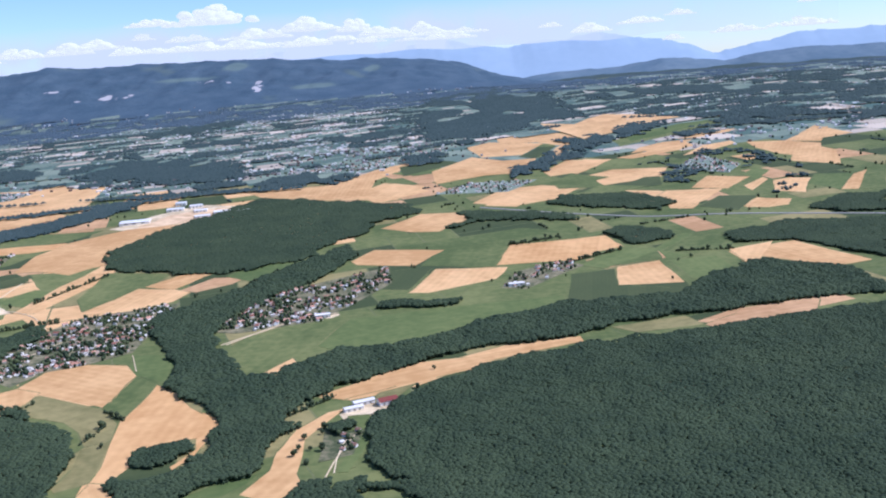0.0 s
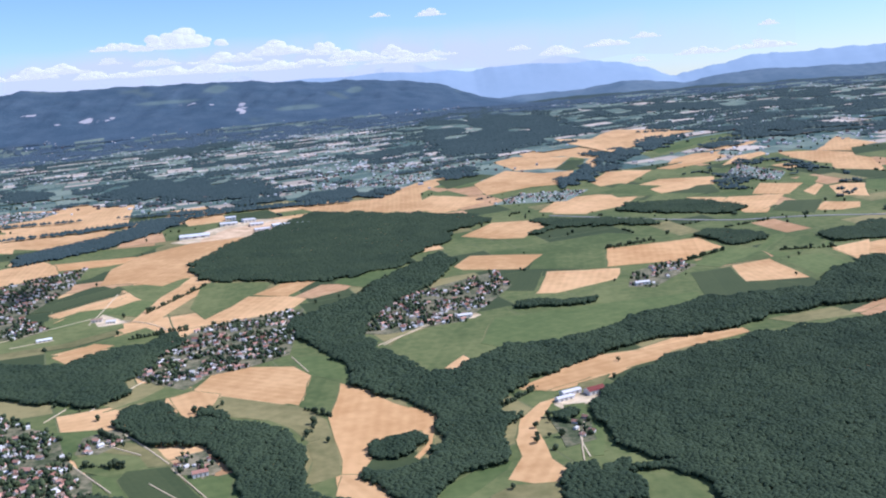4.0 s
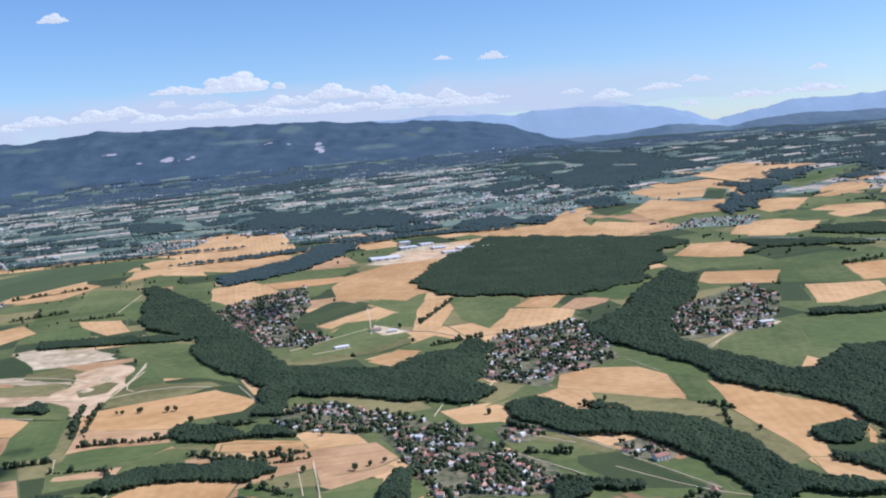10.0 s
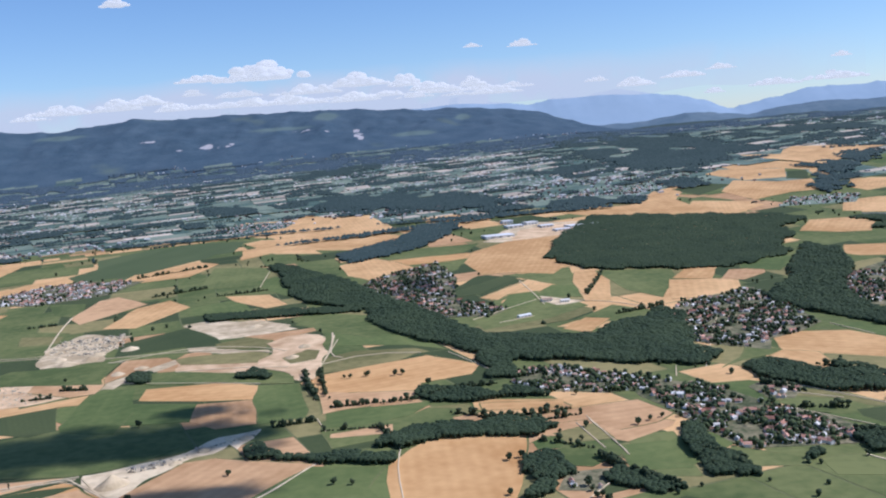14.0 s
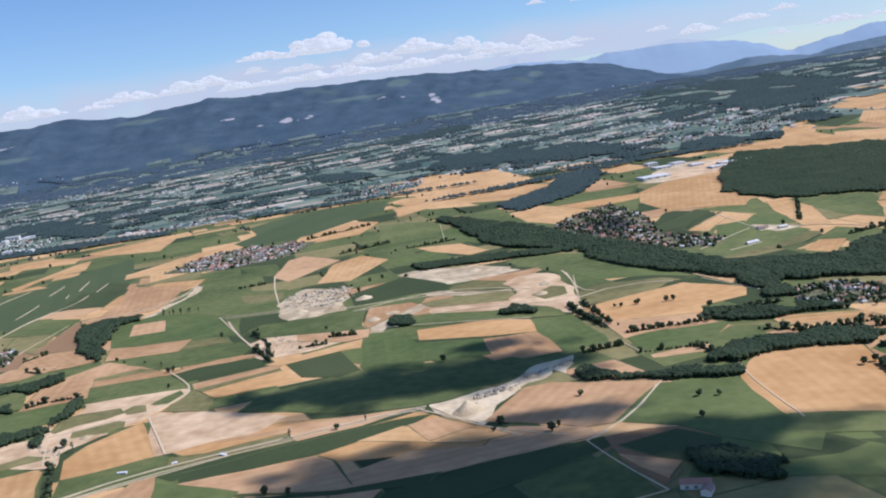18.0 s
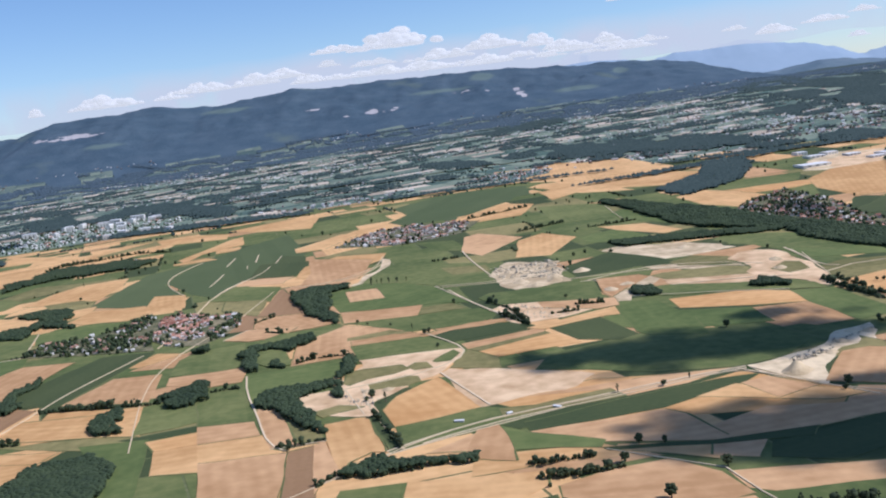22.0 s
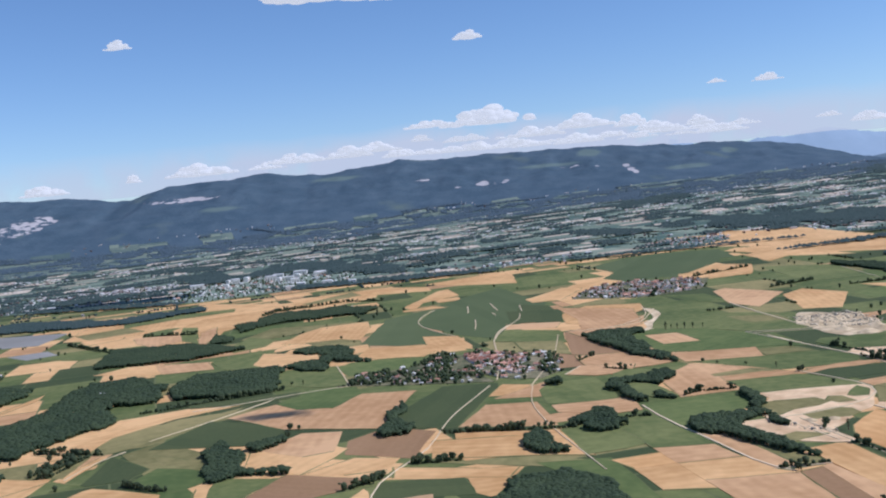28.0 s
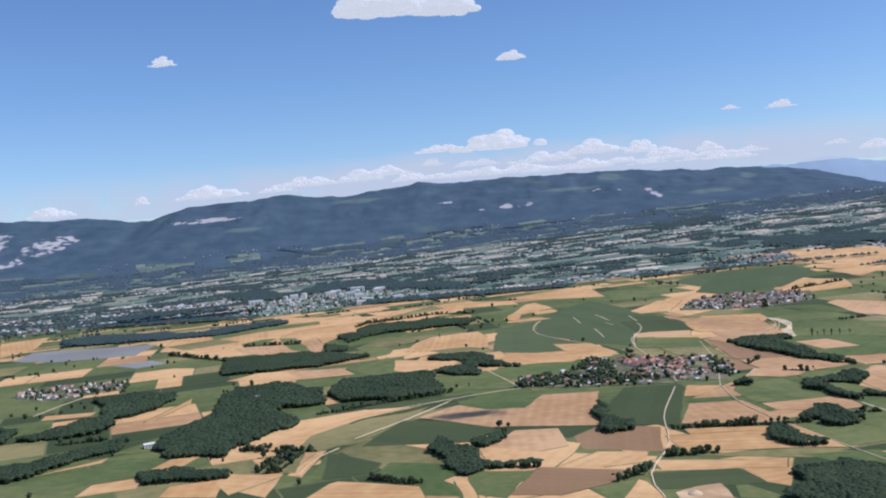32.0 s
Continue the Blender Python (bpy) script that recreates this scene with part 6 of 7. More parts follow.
road(-543.2, 532.8, -499.2, 531.4, -480.9, 523.3, width=1.6)
road(-458.5, 590.5, -459.4, 532.4, -451.2, 533.7, width=1.6)
road(-467.7, 500.1, -461.6, 455.4, width=1.1)
road(-568.5, 517.9, -518.4, 503.3, -492.1, 494.1, width=1.1)
road(-547.6, 376.2, -539.4, 360.6, -529.8, 347.7, width=1.1)
road(-675.6, 330.4, -645.6, 346.7, -605.2, 358.1, -580.9, 366.7, -555.3, 375.6, -549.5, 375.6, width=1.3)
road(-552.8, 376.2, -528.8, 348.1, -515.8, 331.6, width=1.3)
road(-851.5, 826.6, -849.4, 803.6, -849.8, 785.8, width=1.3)
road(-843.2, 746.6, -841.4, 717.7, -842.1, 698.9, width=1.3)
road(-832.4, 833.1, -827.2, 792.7, width=1.3)
road(-828.6, 646.0, -826.3, 602.1, -825.4, 553.6, -826.3, 519.1, width=1.3)
road(-830.5, 776.6, -827.4, 761.0, width=1.3)
road(-925.2, 597.4, -915.4, 563.0, -907.4, 534.0, width=1.3)
road(-326, 716, -323, 665, -322, 628, width=1.2)
road(-372, 600, -350, 622, -325, 645, width=1.2)
road(-357, 586, -334, 597, width=1.2)
road(-984.1, 497.4, -958.9, 507.3, -932.5, 525.1, -907.4, 534.0, width=1.3)
hedge(-258, 423, -243, 407)
hedge(-256, 388, -237, 382)
hedge(-740, 456, -732, 461, -720, 462, -715, 462, width=2.2)
hedge(-645, 544, -634, 521, -630, 499, -626, 487, width=2.2)
hedge(-599, 513, -584, 509, width=2.2)
hedge(-695, 367, -688, 345, -683, 328, width=2.2)
hedge(-773, 422, -767, 424, -760, 423, width=2.2)
hedge(-709, 301, -703, 310, width=2.2)
hedge(-780, 554, -775, 562, -771, 567, width=2.2)
hedge(-758, 522, -769, 529, width=2.2)
hedge(-471, 498, -465, 473, -461, 455, width=2.2)
hedge(-640, 512, -632, 492, -626, 481, width=2.2)
hedge(-597, 513, -584, 509, width=2.2)
hedge(-613, 498, -598, 499, width=2.2)
hedge(-1044, 891, -1030, 931, -1004, 924, width=2.2)

# ---- buildings and trees of their own ----
hall(-35, 423, 9, 5, 1.8, 25, roof="roof_red", name="barn", label="large barn with a dark red sheet roof", r=1.2)
hall(-46, 424, 10, 3.5, 1.5, 25, roof="roof_pale", name="barn", label="long farm shed with a pale roof")
hall(-50, 417, 9, 3, 1.4, 25, roof="roof_pale", name="barn", label="long farm shed with a pale roof")
hall(-313, 952, 28.6, 19.2, 1.8, 10, r=0.3)
hall(-289, 1012, 17.6, 14.4, 1.8, 10, r=0.3)
hall(-270, 1023, 13.2, 12.8, 2.2, 20, r=0.3)
hall(-292, 1046, 11, 12.8, 2.7, 10, r=0.3)
hall(-228, 976, 24.2, 14.4, 1.6, 15, r=0.3)
hall(-206, 976, 19.8, 12.8, 1.6, 15, r=0.3)
hall(-248, 959, 15.4, 11.2, 1.4, 15, r=0.3)
hall(-258, 994, 13.2, 12.8, 1.6, 10, r=0.3)
hall(38, 612, 10, 4, 1.6, 10, roof="roof_pale", name="barn", label="pale farm building at the hamlet edge")
hall(-82, 570, 9, 5, 1.6, 10, roof="roof_pale", name="barn", label="pale village hall beside a green field")
hall(-556, 247, 8, 5, 1.5, -10, roof="roof_tile", name="barn", label="farm building with a faded red tile roof")
hall(-566, 248, 4, 4, 1.4, -10, roof="roof_brown", name="barn", label="farm shed with a grey-brown roof")
hall(-574, 245, 6, 3.5, 1.4, -10, roof="roof_pale", name="barn", label="white farm building in a yard")
hall(-1053, 558, 12, 4, 1.6, 5, name="greenhouse", label="white glasshouse at the edge of a wood")
hall(-1035, 548, 10, 4, 1.6, 5, name="greenhouse", label="white glasshouse at the edge of a wood")
hall(-1098, 1329, 18, 8, 6, 5, name="apartment_block", label="white apartment block in a distant town")
hall(-1127, 1322, 14, 8, 5, 5, name="apartment_block", label="white apartment block in a distant town")
hall(-299, 414, 5, 3, 1.8, -20, roof="roof_pale", name="barn", label="large white village building")
hall(-204, 368, 6, 4, 1.6, 20, roof="roof_tile", name="barn", label="farmstead building with a brown tile roof")
hall(-1084, 452, 5, 3, 1.4, 30, roof="roof_pale", name="barn", label="small white building by a wood")
tree(0, -603, 267)
tree(0, -582, 285)
tree(0, -611, 296)
tree(0, -522, 345)
tree(0, -724, 338)
tree(0, -637, 263)
tree(0, -677, 488)
tree(1, -823, 416)
tree(1, -816, 414)
tree(1, -704, 308)
tree(1, -502, 336)
tree(1, -489, 365)
tree_row(1, 10, -641, 300, -619, 303, 662)
tree_row(0, 9, -636, 289, -622, 290, 657)
tree_row(0, 8, -752, 284, -719, 279, 773)
tree_row(0, 7, -717, 279, -690, 275, 738)
tree_row(2, 9, -721, 634, -694, 631, 742)
tree_row(1, 9, -462, 504, -456, 454, 483)
tree_row(2, 12, -573, 252, -551, 253, 594)
tree(0, -451, 444)
tree(0, -439, 442)
tree(0, -419, 489)
tree(0, -438, 491)
tree(0, -446, 490)
tree(0, -319, 387)
tree(0, -313, 390)
tree(0, -346, 386)
tree(0, -407, 467)
tree(1, -429, 441)
tree(1, -421, 441)
tree(1, -416, 442)
tree(1, -374, 483)
tree(1, -284, 374)
tree(1, -255, 330)
tree(1, -311, 333)
tree(1, -265, 376)
tree(1, -254, 368)
tree(1, -358, 381)
tree(1, -351, 371)
tree_row(0, 9, -408, 445, -377, 457, 420)
tree_row(0, 8, -235, 345, -219, 343, 247)
tree_row(0, 8, -247, 354, -238, 343, 259)
tree(0, -921, 443)
tree(0, -917, 443)
tree(0, -866, 429)
tree(0, -930, 420)
tree(0, -919, 429)
tree(0, -789, 427)
tree(0, -1022, 416)
tree(0, -1171, 555)
tree(0, -1202, 558)
tree_row(1, 8, -846, 418, -814, 415, 878)
tree_row(1, 8, -970, 369, -951, 360, 1002)
tree_row(0, 8, -857, 376, -840, 376, 889)
tree_row(0, 8, -881, 348, -868, 360, 913)
tree_row(1, 10, -1035, 431, -1022, 432, 1067)
tree(1, 150, 646)
tree(1, 71, 748)
tree(1, 74, 739)
tree(1, 81, 737)
tree(1, -14, 464)
tree(1, 136, 601)
tree(1, 23, 625)
tree_row(0, 6, 41, 723, 81, 737, 41)
tree(0, -341, 431)
tree(0, -155, 391)
tree(0, -68, 387)
tree(0, -69, 377)
tree(0, -61, 392)
tree(0, -64, 376)
tree(0, -70, 371)
tree(0, -59, 375)
tree(0, -85, 331)
tree(0, -289, 384)
tree(0, -448, 347)
tree(0, -441, 345)
tree(0, -453, 326)
tree(0, -382, 356)
tree(0, -386, 323)
tree(0, -381, 319)
tree(0, -325, 383)
tree(0, -505, 332)
tree(0, -423, 488)
tree(0, -437, 491)
tree(0, -449, 491)
tree(0, -717, 526)
tree(1, -698, 512)
tree(2, -686, 500)
tree(0, -679, 486)
tree(1, -711, 519)
tree(2, -724, 335)
tree(0, -672, 458)
tree(1, -700, 385)
tree(2, -692, 382)
tree(0, -698, 389)
tree(0, -540, 437)
tree(0, -604, 310)
tree(1, -596, 308)
tree(2, -573, 370)
tree(0, -584, 365)
tree(1, -525, 340)
tree(2, -602, 363)
tree(0, -602, 531)
tree(0, -858, 687)
tree(2, -904, 555)
tree(0, -1126, 820)
tree(1, -1122, 821)
tree(2, -962, 770)
tree(0, -940, 706)
tree(1, -943, 549)
tree(2, -936, 547)
tree(0, -1080, 808)
tree_row(0, 9, -349, 353, -335, 330, 365)
tree_row(0, 7, -335, 330, -329, 316, 351)
tree_row(0, 8, -311, 348, -299, 333, 327)
tree_row(0, 8, -358, 326, -354, 298, 374)
tree_row(0, 7, -378, 361, -373, 331, 394)
hall(-1194, 1310, 13, 5, 4.2, 95, name="apartment_block", label="white apartment block in a distant town")
hall(-1109, 1249, 18, 5, 5.6, 95, name="apartment_block", label="white apartment block in a distant town")
hall(-1178, 1290, 10, 6, 6.8, 20, name="apartment_block", label="white apartment block in a distant town")
hall(-1026, 1135, 11, 6, 5.9, 20, name="apartment_block", label="white apartment block in a distant town")
hall(-994, 1121, 12, 8, 5.0, 95, name="apartment_block", label="white apartment block in a distant town")
hall(-1127, 1278, 13, 5, 6.8, 20, name="apartment_block", label="white apartment block in a distant town")
hall(-1064, 1302, 12, 7, 4.9, 20, name="apartment_block", label="white apartment block in a distant town")
hall(-1175, 1234, 12, 6, 4.7, 95, name="apartment_block", label="white apartment block in a distant town")
hall(-1068, 1295, 9, 7, 4.8, 20, name="apartment_block", label="white apartment block in a distant town")
hall(-1062, 1159, 10, 7, 4.2, 5, name="apartment_block", label="white apartment block in a distant town")
hall(-1081, 1212, 11, 6, 5.8, 20, name="apartment_block", label="white apartment block in a distant town")
hall(-1068, 1123, 10, 5, 4.7, 20, name="apartment_block", label="white apartment block in a distant town")
hall(-1098, 1258, 12, 6, 5.4, 5, name="apartment_block", label="white apartment block in a distant town")
hall(-1168, 1309, 18, 6, 6.0, 95, name="apartment_block", label="white apartment block in a distant town")
hall(-1226, 1274, 18, 7, 5.2, 20, name="apartment_block", label="white apartment block in a distant town")
hall(-1095, 1293, 15, 8, 4.9, 95, name="apartment_block", label="white apartment block in a distant town")

# gravel workings
heap(-533, 366, 5.5, 3.8)
heap(-536, 364, 2.6, 1.0)
heap(-513, 384, 2.2, 1.0)
heap(-623, 586, 5, 1.6)
heap(-614, 572, 6, 1.8)
heap(-603, 581, 5, 1.6)
heap(-628, 615, 4, 1.2)
heap(-576, 539, 4, 1.2)
heap(-565, 548, 3.5, 1)
heap(-494, 410, 3.4, 1.1)
heap(-488, 408, 2.6, 1.0)
heap(-504, 397, 2.6, 0.9)
heap(-584, 600, 5, 1.6)
heap(-602, 591, 5, 1.5)
heap(-480, 544, 4, 1.3)
heap(-475, 568, 4, 1.2)
heap(-512, 636, 4, 1.2)
heap(-701, 398, 2.5, 0.8)
heap(-692, 398, 2.5, 0.8)
heap(-859, 328, 2.5, 0.8)
shed(-528, 378.5, 4)
shed(-524.5, 379, 3.4)
shed(-521, 381, 4)
shed(-517, 383.5, 3.2)
shed(-507, 397, 3)
shed(-624, 632, 3.4)
shed(-613, 630, 4)
shed(-603, 622, 3.4)
shed(-709, 392, 2.4)
shed(-705, 384, 2)
shed(-697, 380, 2)
rubble(150, 0.5, -531, 371, -520, 378, -505, 396, -484, 408, -482, 415, -508, 400, -530, 382)
rubble(320, 0.9, -633, 600, -640, 640, -600, 650, -590, 610, -605, 590)
rubble(60, 0.45, -712, 396, -708, 384, -700, 377, -695, 386, -704, 394)
hall(-662.5, 349.1, 3.4, 1.2, 0.5, -10, r=0.2, name="hay_store", label="low white sheeted hay store in a meadow")
hall(-643.9, 351.9, 1.8, 1.2, 0.5, 30, r=0.2, name="hay_store", label="low white sheeted hay store in a meadow")
hall(-625.9, 353.7, 3, 1.2, 0.5, -40, r=0.2, name="hay_store", label="low white sheeted hay store in a meadow")
rubble(140, 0.5, -639, 523, -629, 531, -616, 515, -594, 500, -607, 493, -628, 491)
hall(-319, 637, 7, 4, 1.4, 10, roof="roof_brown", name="barn", label="brown-roofed farm shed among fields")
hall(-308, 630, 6, 3, 1.3, 10, roof="roof_pale", name="barn", label="pale farm shed among fields")
hall(-340, 597, 9, 3, 1, 25, name="greenhouse", label="long white glasshouse in a meadow")
hall(-277, 386, 5, 3, 1.5, -20, roof="roof_tile", name="barn", label="long village building with a tile roof")
hall(-232, 317, 13, 2.4, 0.5, -35, name="greenhouse", label="long white film greenhouse in a market garden")
hall(-230, 312, 13, 2.4, 0.5, -35, name="greenhouse", label="long white film greenhouse in a market garden")
hall(-228, 309, 10, 2.4, 0.5, -35, name="greenhouse", label="long white film greenhouse in a market garden")
hall(-215, 316, 10, 2.4, 0.5, -35, name="greenhouse", label="long white film greenhouse in a market garden")
hall(-214, 310, 11, 2.4, 0.5, -35, name="greenhouse", label="long white film greenhouse in a market garden")
hall(-471, 273, 9, 4, 1.5, -15, roof="roof_tile", name="barn", label="farmhouse range with a red-brown tile roof")
hall(-469, 268, 5, 3, 1.4, 60, roof="roof_brown", name="barn", label="small brown-roofed farm building by trees")


# ---- the country further off ----
def taken(pts):
    hit = np.zeros(len(pts), bool)
    for outline in FIELDS + WOODS:
        hit |= inside(outline, pts)
    return hit


rng = np.random.default_rng(77)


def belt(n, lo, hi, length, depth, tilt=0.12):
    """Long narrow shapes strewn over the far country: outlines."""
    out = []
    while len(out) < n:
        x, y = rng.uniform(lo, hi)
        if abs(x + 460) > 0.75 * y + 700 or y > crest_y(x) - 400:
            continue
        l, d, a = rng.uniform(*length), rng.uniform(*depth), rng.normal(tilt, 0.4)
        t = np.linspace(0, 6.283, 12, endpoint=False)
        r = 1 + rng.uniform(-0.3, 0.3, 12)
        px, py = np.cos(t) * l * r, np.sin(t) * d * r
        out.append(np.stack([x + px * math.cos(a) - py * math.sin(a), y + px * math.sin(a) + py * math.cos(a)], 1))
    return out


def split(x0, y0, x1, y1, out):
    """Cuts a rectangle again and again into parcels."""
    w, h = x1 - x0, y1 - y0
    close = (y0 + y1) / 2 < 1050
    if w * h < (rng.uniform(900, 4200) if close else rng.uniform(240, 2000)) or min(w, h) < (14 if close else 8):
        out.append((x0 + 0.5, y0 + 0.5, x1 - 0.5, y1 - 0.5))
        return
    t = rng.uniform(0.32, 0.68)
    if w * (rng.uniform(0.6, 1.5) if close else rng.uniform(0.22, 0.75)) > h:
        split(x0, y0, x0 + w * t, y1, out)
        split(x0 + w * t, y0, x1, y1, out)
    else:
        split(x0, y0, x1, y0 + h * t, out)
        split(x0, y0 + h * t, x1, y1, out)


WOODED, EDGED = [], []


def parcels():
    """The patchwork of the open country, parcel by parcel."""
    cells = []
    split(-2900, -900, 2300, 2900, cells)
    sheets = {k: ([], []) for k in ("wheat", "stubble", "meadow", "maize", "pasture", "hazy_far_corn", "hazy_far_meadow", "hazy_upland_meadow")}
    a = 0.30
    for x0, y0, x1, y1 in cells:
        n = 3
        ring = [(x0 + (x1 - x0) * k / n, y0) for k in range(n)] + [(x1, y0 + (y1 - y0) * k / n) for k in range(n)]
        ring += [(x1 - (x1 - x0) * k / n, y1) for k in range(n)] + [(x0, y1 - (y1 - y0) * k / n) for k in range(n)]
        q = np.array(ring) @ np.array([[math.cos(a), math.sin(a)], [-math.sin(a), math.cos(a)]]) + (-300, 100)
        q[:, 0] += 14 * np.sin(q[:, 1] / 130)
        q[:, 1] += 16 * np.sin(q[:, 0] / 170)
        x, y = q.mean(0)
        if abs(x + 460) > 0.8 * max(y, 0) + 900 or y > crest_y(x) - 560 + 170 * (0.5 + noise.noise(Vector((x * 0.012, y * 0.012, 3.0)))) + (90 if -520 < x < -120 else 0) or y < -300:
            continue
        if (q[:, 1] > crest_y(q[:, 0]) - 435).any():
            continue
        # parcels past this range take the colours with haze mixed in
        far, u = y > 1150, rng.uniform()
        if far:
            key = "hazy_far_corn" if u < (0.2 if x < -100 else 0.1) and y < crest_y(x) - 560 else "hazy_far_meadow" if u < (0.62 if x > -100 and y > 1250 else 0.88 if y < 1500 else 0.84) else "hazy_far_leaves"
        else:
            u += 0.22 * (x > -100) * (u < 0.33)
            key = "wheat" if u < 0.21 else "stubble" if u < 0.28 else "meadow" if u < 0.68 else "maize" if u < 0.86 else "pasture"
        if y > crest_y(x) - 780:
            key = "hazy_far_meadow" if u < 0.78 else key
            key = {"hazy_far_meadow": "hazy_upland_meadow", "hazy_far_leaves": "hazy_upland_leaves"}.get(key, key)
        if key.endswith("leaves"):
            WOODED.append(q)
            key = "hazy_far_meadow" if key == "hazy_far_leaves" else "hazy_upland_meadow"
        if y > 560:
            EDGED.append(q)
        vs, fs = sheets[key]
        b = len(vs)
        vs += [(px, py, float(slope(px, py)) + (0.1 if y < 1400 else 1.4)) for px, py in q] + [(x, y, float(slope(x, y)) + (0.1 if y < 1400 else 1.4))]
        fs += [(b + k, b + (k + 1) % 12, b + 12) for k in range(12)]
    for key, (vs, fs) in sheets.items():
        nm = {"wheat": "cornfields", "stubble": "stubble_fields", "meadow": "meadows", "maize": "maize_fields", "pasture": "pastures", "hazy_far_corn": "far_cornfields", "hazy_far_meadow": "far_meadows", "hazy_upland_meadow": "upland_meadows"}[key]
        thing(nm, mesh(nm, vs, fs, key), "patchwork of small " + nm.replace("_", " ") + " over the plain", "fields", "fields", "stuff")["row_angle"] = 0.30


parcels()

pts, LINES = [], []
strips = belt(130, (-2300, 1050), (950, 2560), (40, 190), (4, 18)) + WOODED
free = ~taken(np.array([e.mean(0) for e in strips]))
for outline in [e for e, ok in zip(strips, free) if ok]:
    lo, hi = outline.min(0), outline.max(0)
    step = 5.4
    g = np.stack([a.ravel() for a in np.meshgrid(np.arange(lo[0], hi[0], step), np.arange(lo[1], hi[1], step))], 1)
    if len(g):
        g = g + rng.uniform(-2, 2, g.shape)
        pts.append(g[inside(outline, g)])
foot = np.stack([a.ravel() for a in np.meshgrid(np.arange(-2500, 300, 4.2), np.arange(-760, -430, 4.2))], 1) + rng.uniform(-2.4, 2.4, (667 * 79, 2))
down = -430 - foot[:, 1]
foot[:, 1] += crest_y(foot[:, 0])
kept = lumpy(foot * (1, 1.6), 0.02, 12.0) + 0.35 * lumpy(foot, 0.07, 3.0)
pts.append(foot[(kept > -0.28 + down / 480) & (down > 75 + 60 * lumpy(foot, 0.015, 21.0))])
# lines of trees between the parcels
for q in EDGED:
    if rng.uniform() < (0.24 if q[:, 1].mean() > 1000 else 0.2):
        k = int(rng.integers(0, 4)) * 3
        a, b = q[k], q[(k + 3) % 12]
        n = max(2, int(np.linalg.norm(b - a) / 2.3))
        line = a + (b - a) * rng.uniform(0, 1, n)[:, None] + rng.normal(0, 0.6, (n, 2))
        LINES.append(line[lumpy(line, 0.03, 6.0) > -0.2])
pts = np.concatenate(pts)
pts = pts[pts[:, 1] < crest_y(pts[:, 0]) - 440]
c = np.stack([pts[:, 0], pts[:, 1], slope(pts[:, 0], pts[:, 1]) + 2.2 + rng.uniform(0, 0.8, len(pts))], 1)
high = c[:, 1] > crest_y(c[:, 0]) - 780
for some, leaf, nm in ((~high, "hazy_far_leaves", "far_woods"), (high, "hazy_upland_leaves", "upland_woods")):
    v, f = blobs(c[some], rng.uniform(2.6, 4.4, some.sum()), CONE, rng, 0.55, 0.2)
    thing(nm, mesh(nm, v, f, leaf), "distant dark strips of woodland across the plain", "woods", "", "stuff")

line = np.concatenate(LINES)
line = line[~taken(line)]
line = line[line[:, 1] < crest_y(line[:, 0]) - 450]
c = np.stack([line[:, 0], line[:, 1], slope(line[:, 0], line[:, 1]) + 0.9], 1)
for some, leaf in ((line[:, 1] < 1000, "hedge_leaves"), (line[:, 1] >= 1000, "hazy_far_leaves")):
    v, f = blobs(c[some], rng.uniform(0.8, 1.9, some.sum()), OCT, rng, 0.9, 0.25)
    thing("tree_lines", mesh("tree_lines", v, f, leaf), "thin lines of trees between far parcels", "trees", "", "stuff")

# bushes and lone trees along the margins
pts = np.stack([rng.uniform(-1900, 700, 9000), rng.uniform(260, 2000, 9000)], 1)
pts = pts[~taken(pts)]
clump = np.array([noise.noise(Vector((a * 0.02, b * 0.02, 4.2))) for a, b in pts])
pts = pts[clump > 0.12]
v, f = canopy(pts, rng, False, 1.0, 0.8)
thing("scattered_bushes", mesh("scattered_bushes", v, f, "hedge_leaves"), "scattered bushes along field margins", "bushes", "", "stuff")

# far houses in loose towns
vs, fs = [], []
towns = [(rng.uniform(-2200, 900), rng.uniform(1150, 2450), rng.uniform(30, 110)) for _ in range(120)]
spots = []
for tx, ty, tr in towns:
    if abs(tx + 460) < 0.75 * ty + 700:
        n = int(tr * (1.7 if tx < -900 else 1.2 if tx < -100 else 0.8))
        spots.append(np.stack([tx + rng.normal(0, tr, n), ty + rng.normal(0, tr * 0.45, n)], 1))
spots = np.concatenate(spots)
spots = spots[spots[:, 1] < crest_y(spots[:, 0]) - np.where(rng.uniform(size=len(spots)) < 0.2, 420, 640)]
spots = spots[~taken(spots) | (rng.uniform(size=len(spots)) < 0.25)]
for x, y in spots:
    l, w, h = rng.uniform(2, 4.2), rng.uniform(1.8, 2.8), rng.uniform(1.2, 2.2)
    if rng.uniform() < 0.06:
        l, w = l * 2.5, w * 1.6
    z, b = float(slope(x, y)), len(vs)
    vs += [(x - l / 2, y - w / 2, z - 1), (x + l / 2, y - w / 2, z - 1), (x + l / 2, y + w / 2, z - 1), (x - l / 2, y + w / 2, z - 1)]
    vs += [(x - l / 2, y - w / 2, z + h), (x + l / 2, y - w / 2, z + h), (x + l / 2, y + w / 2, z + h), (x - l / 2, y + w / 2, z + h), (x - l / 2, y, z + h + 0.7), (x + l / 2, y, z + h + 0.7)]
    fs += [tuple(b + i for i in g) for g in ((0, 1, 5, 4), (1, 2, 6, 9, 5), (2, 3, 7, 6), (3, 0, 4, 8, 7), (4, 5, 9, 8), (8, 9, 6, 7))]
thing("far_houses", mesh("far_houses", vs, fs, "far_town"), "pale houses of distant towns scattered over the plain", "houses", "", "stuff")

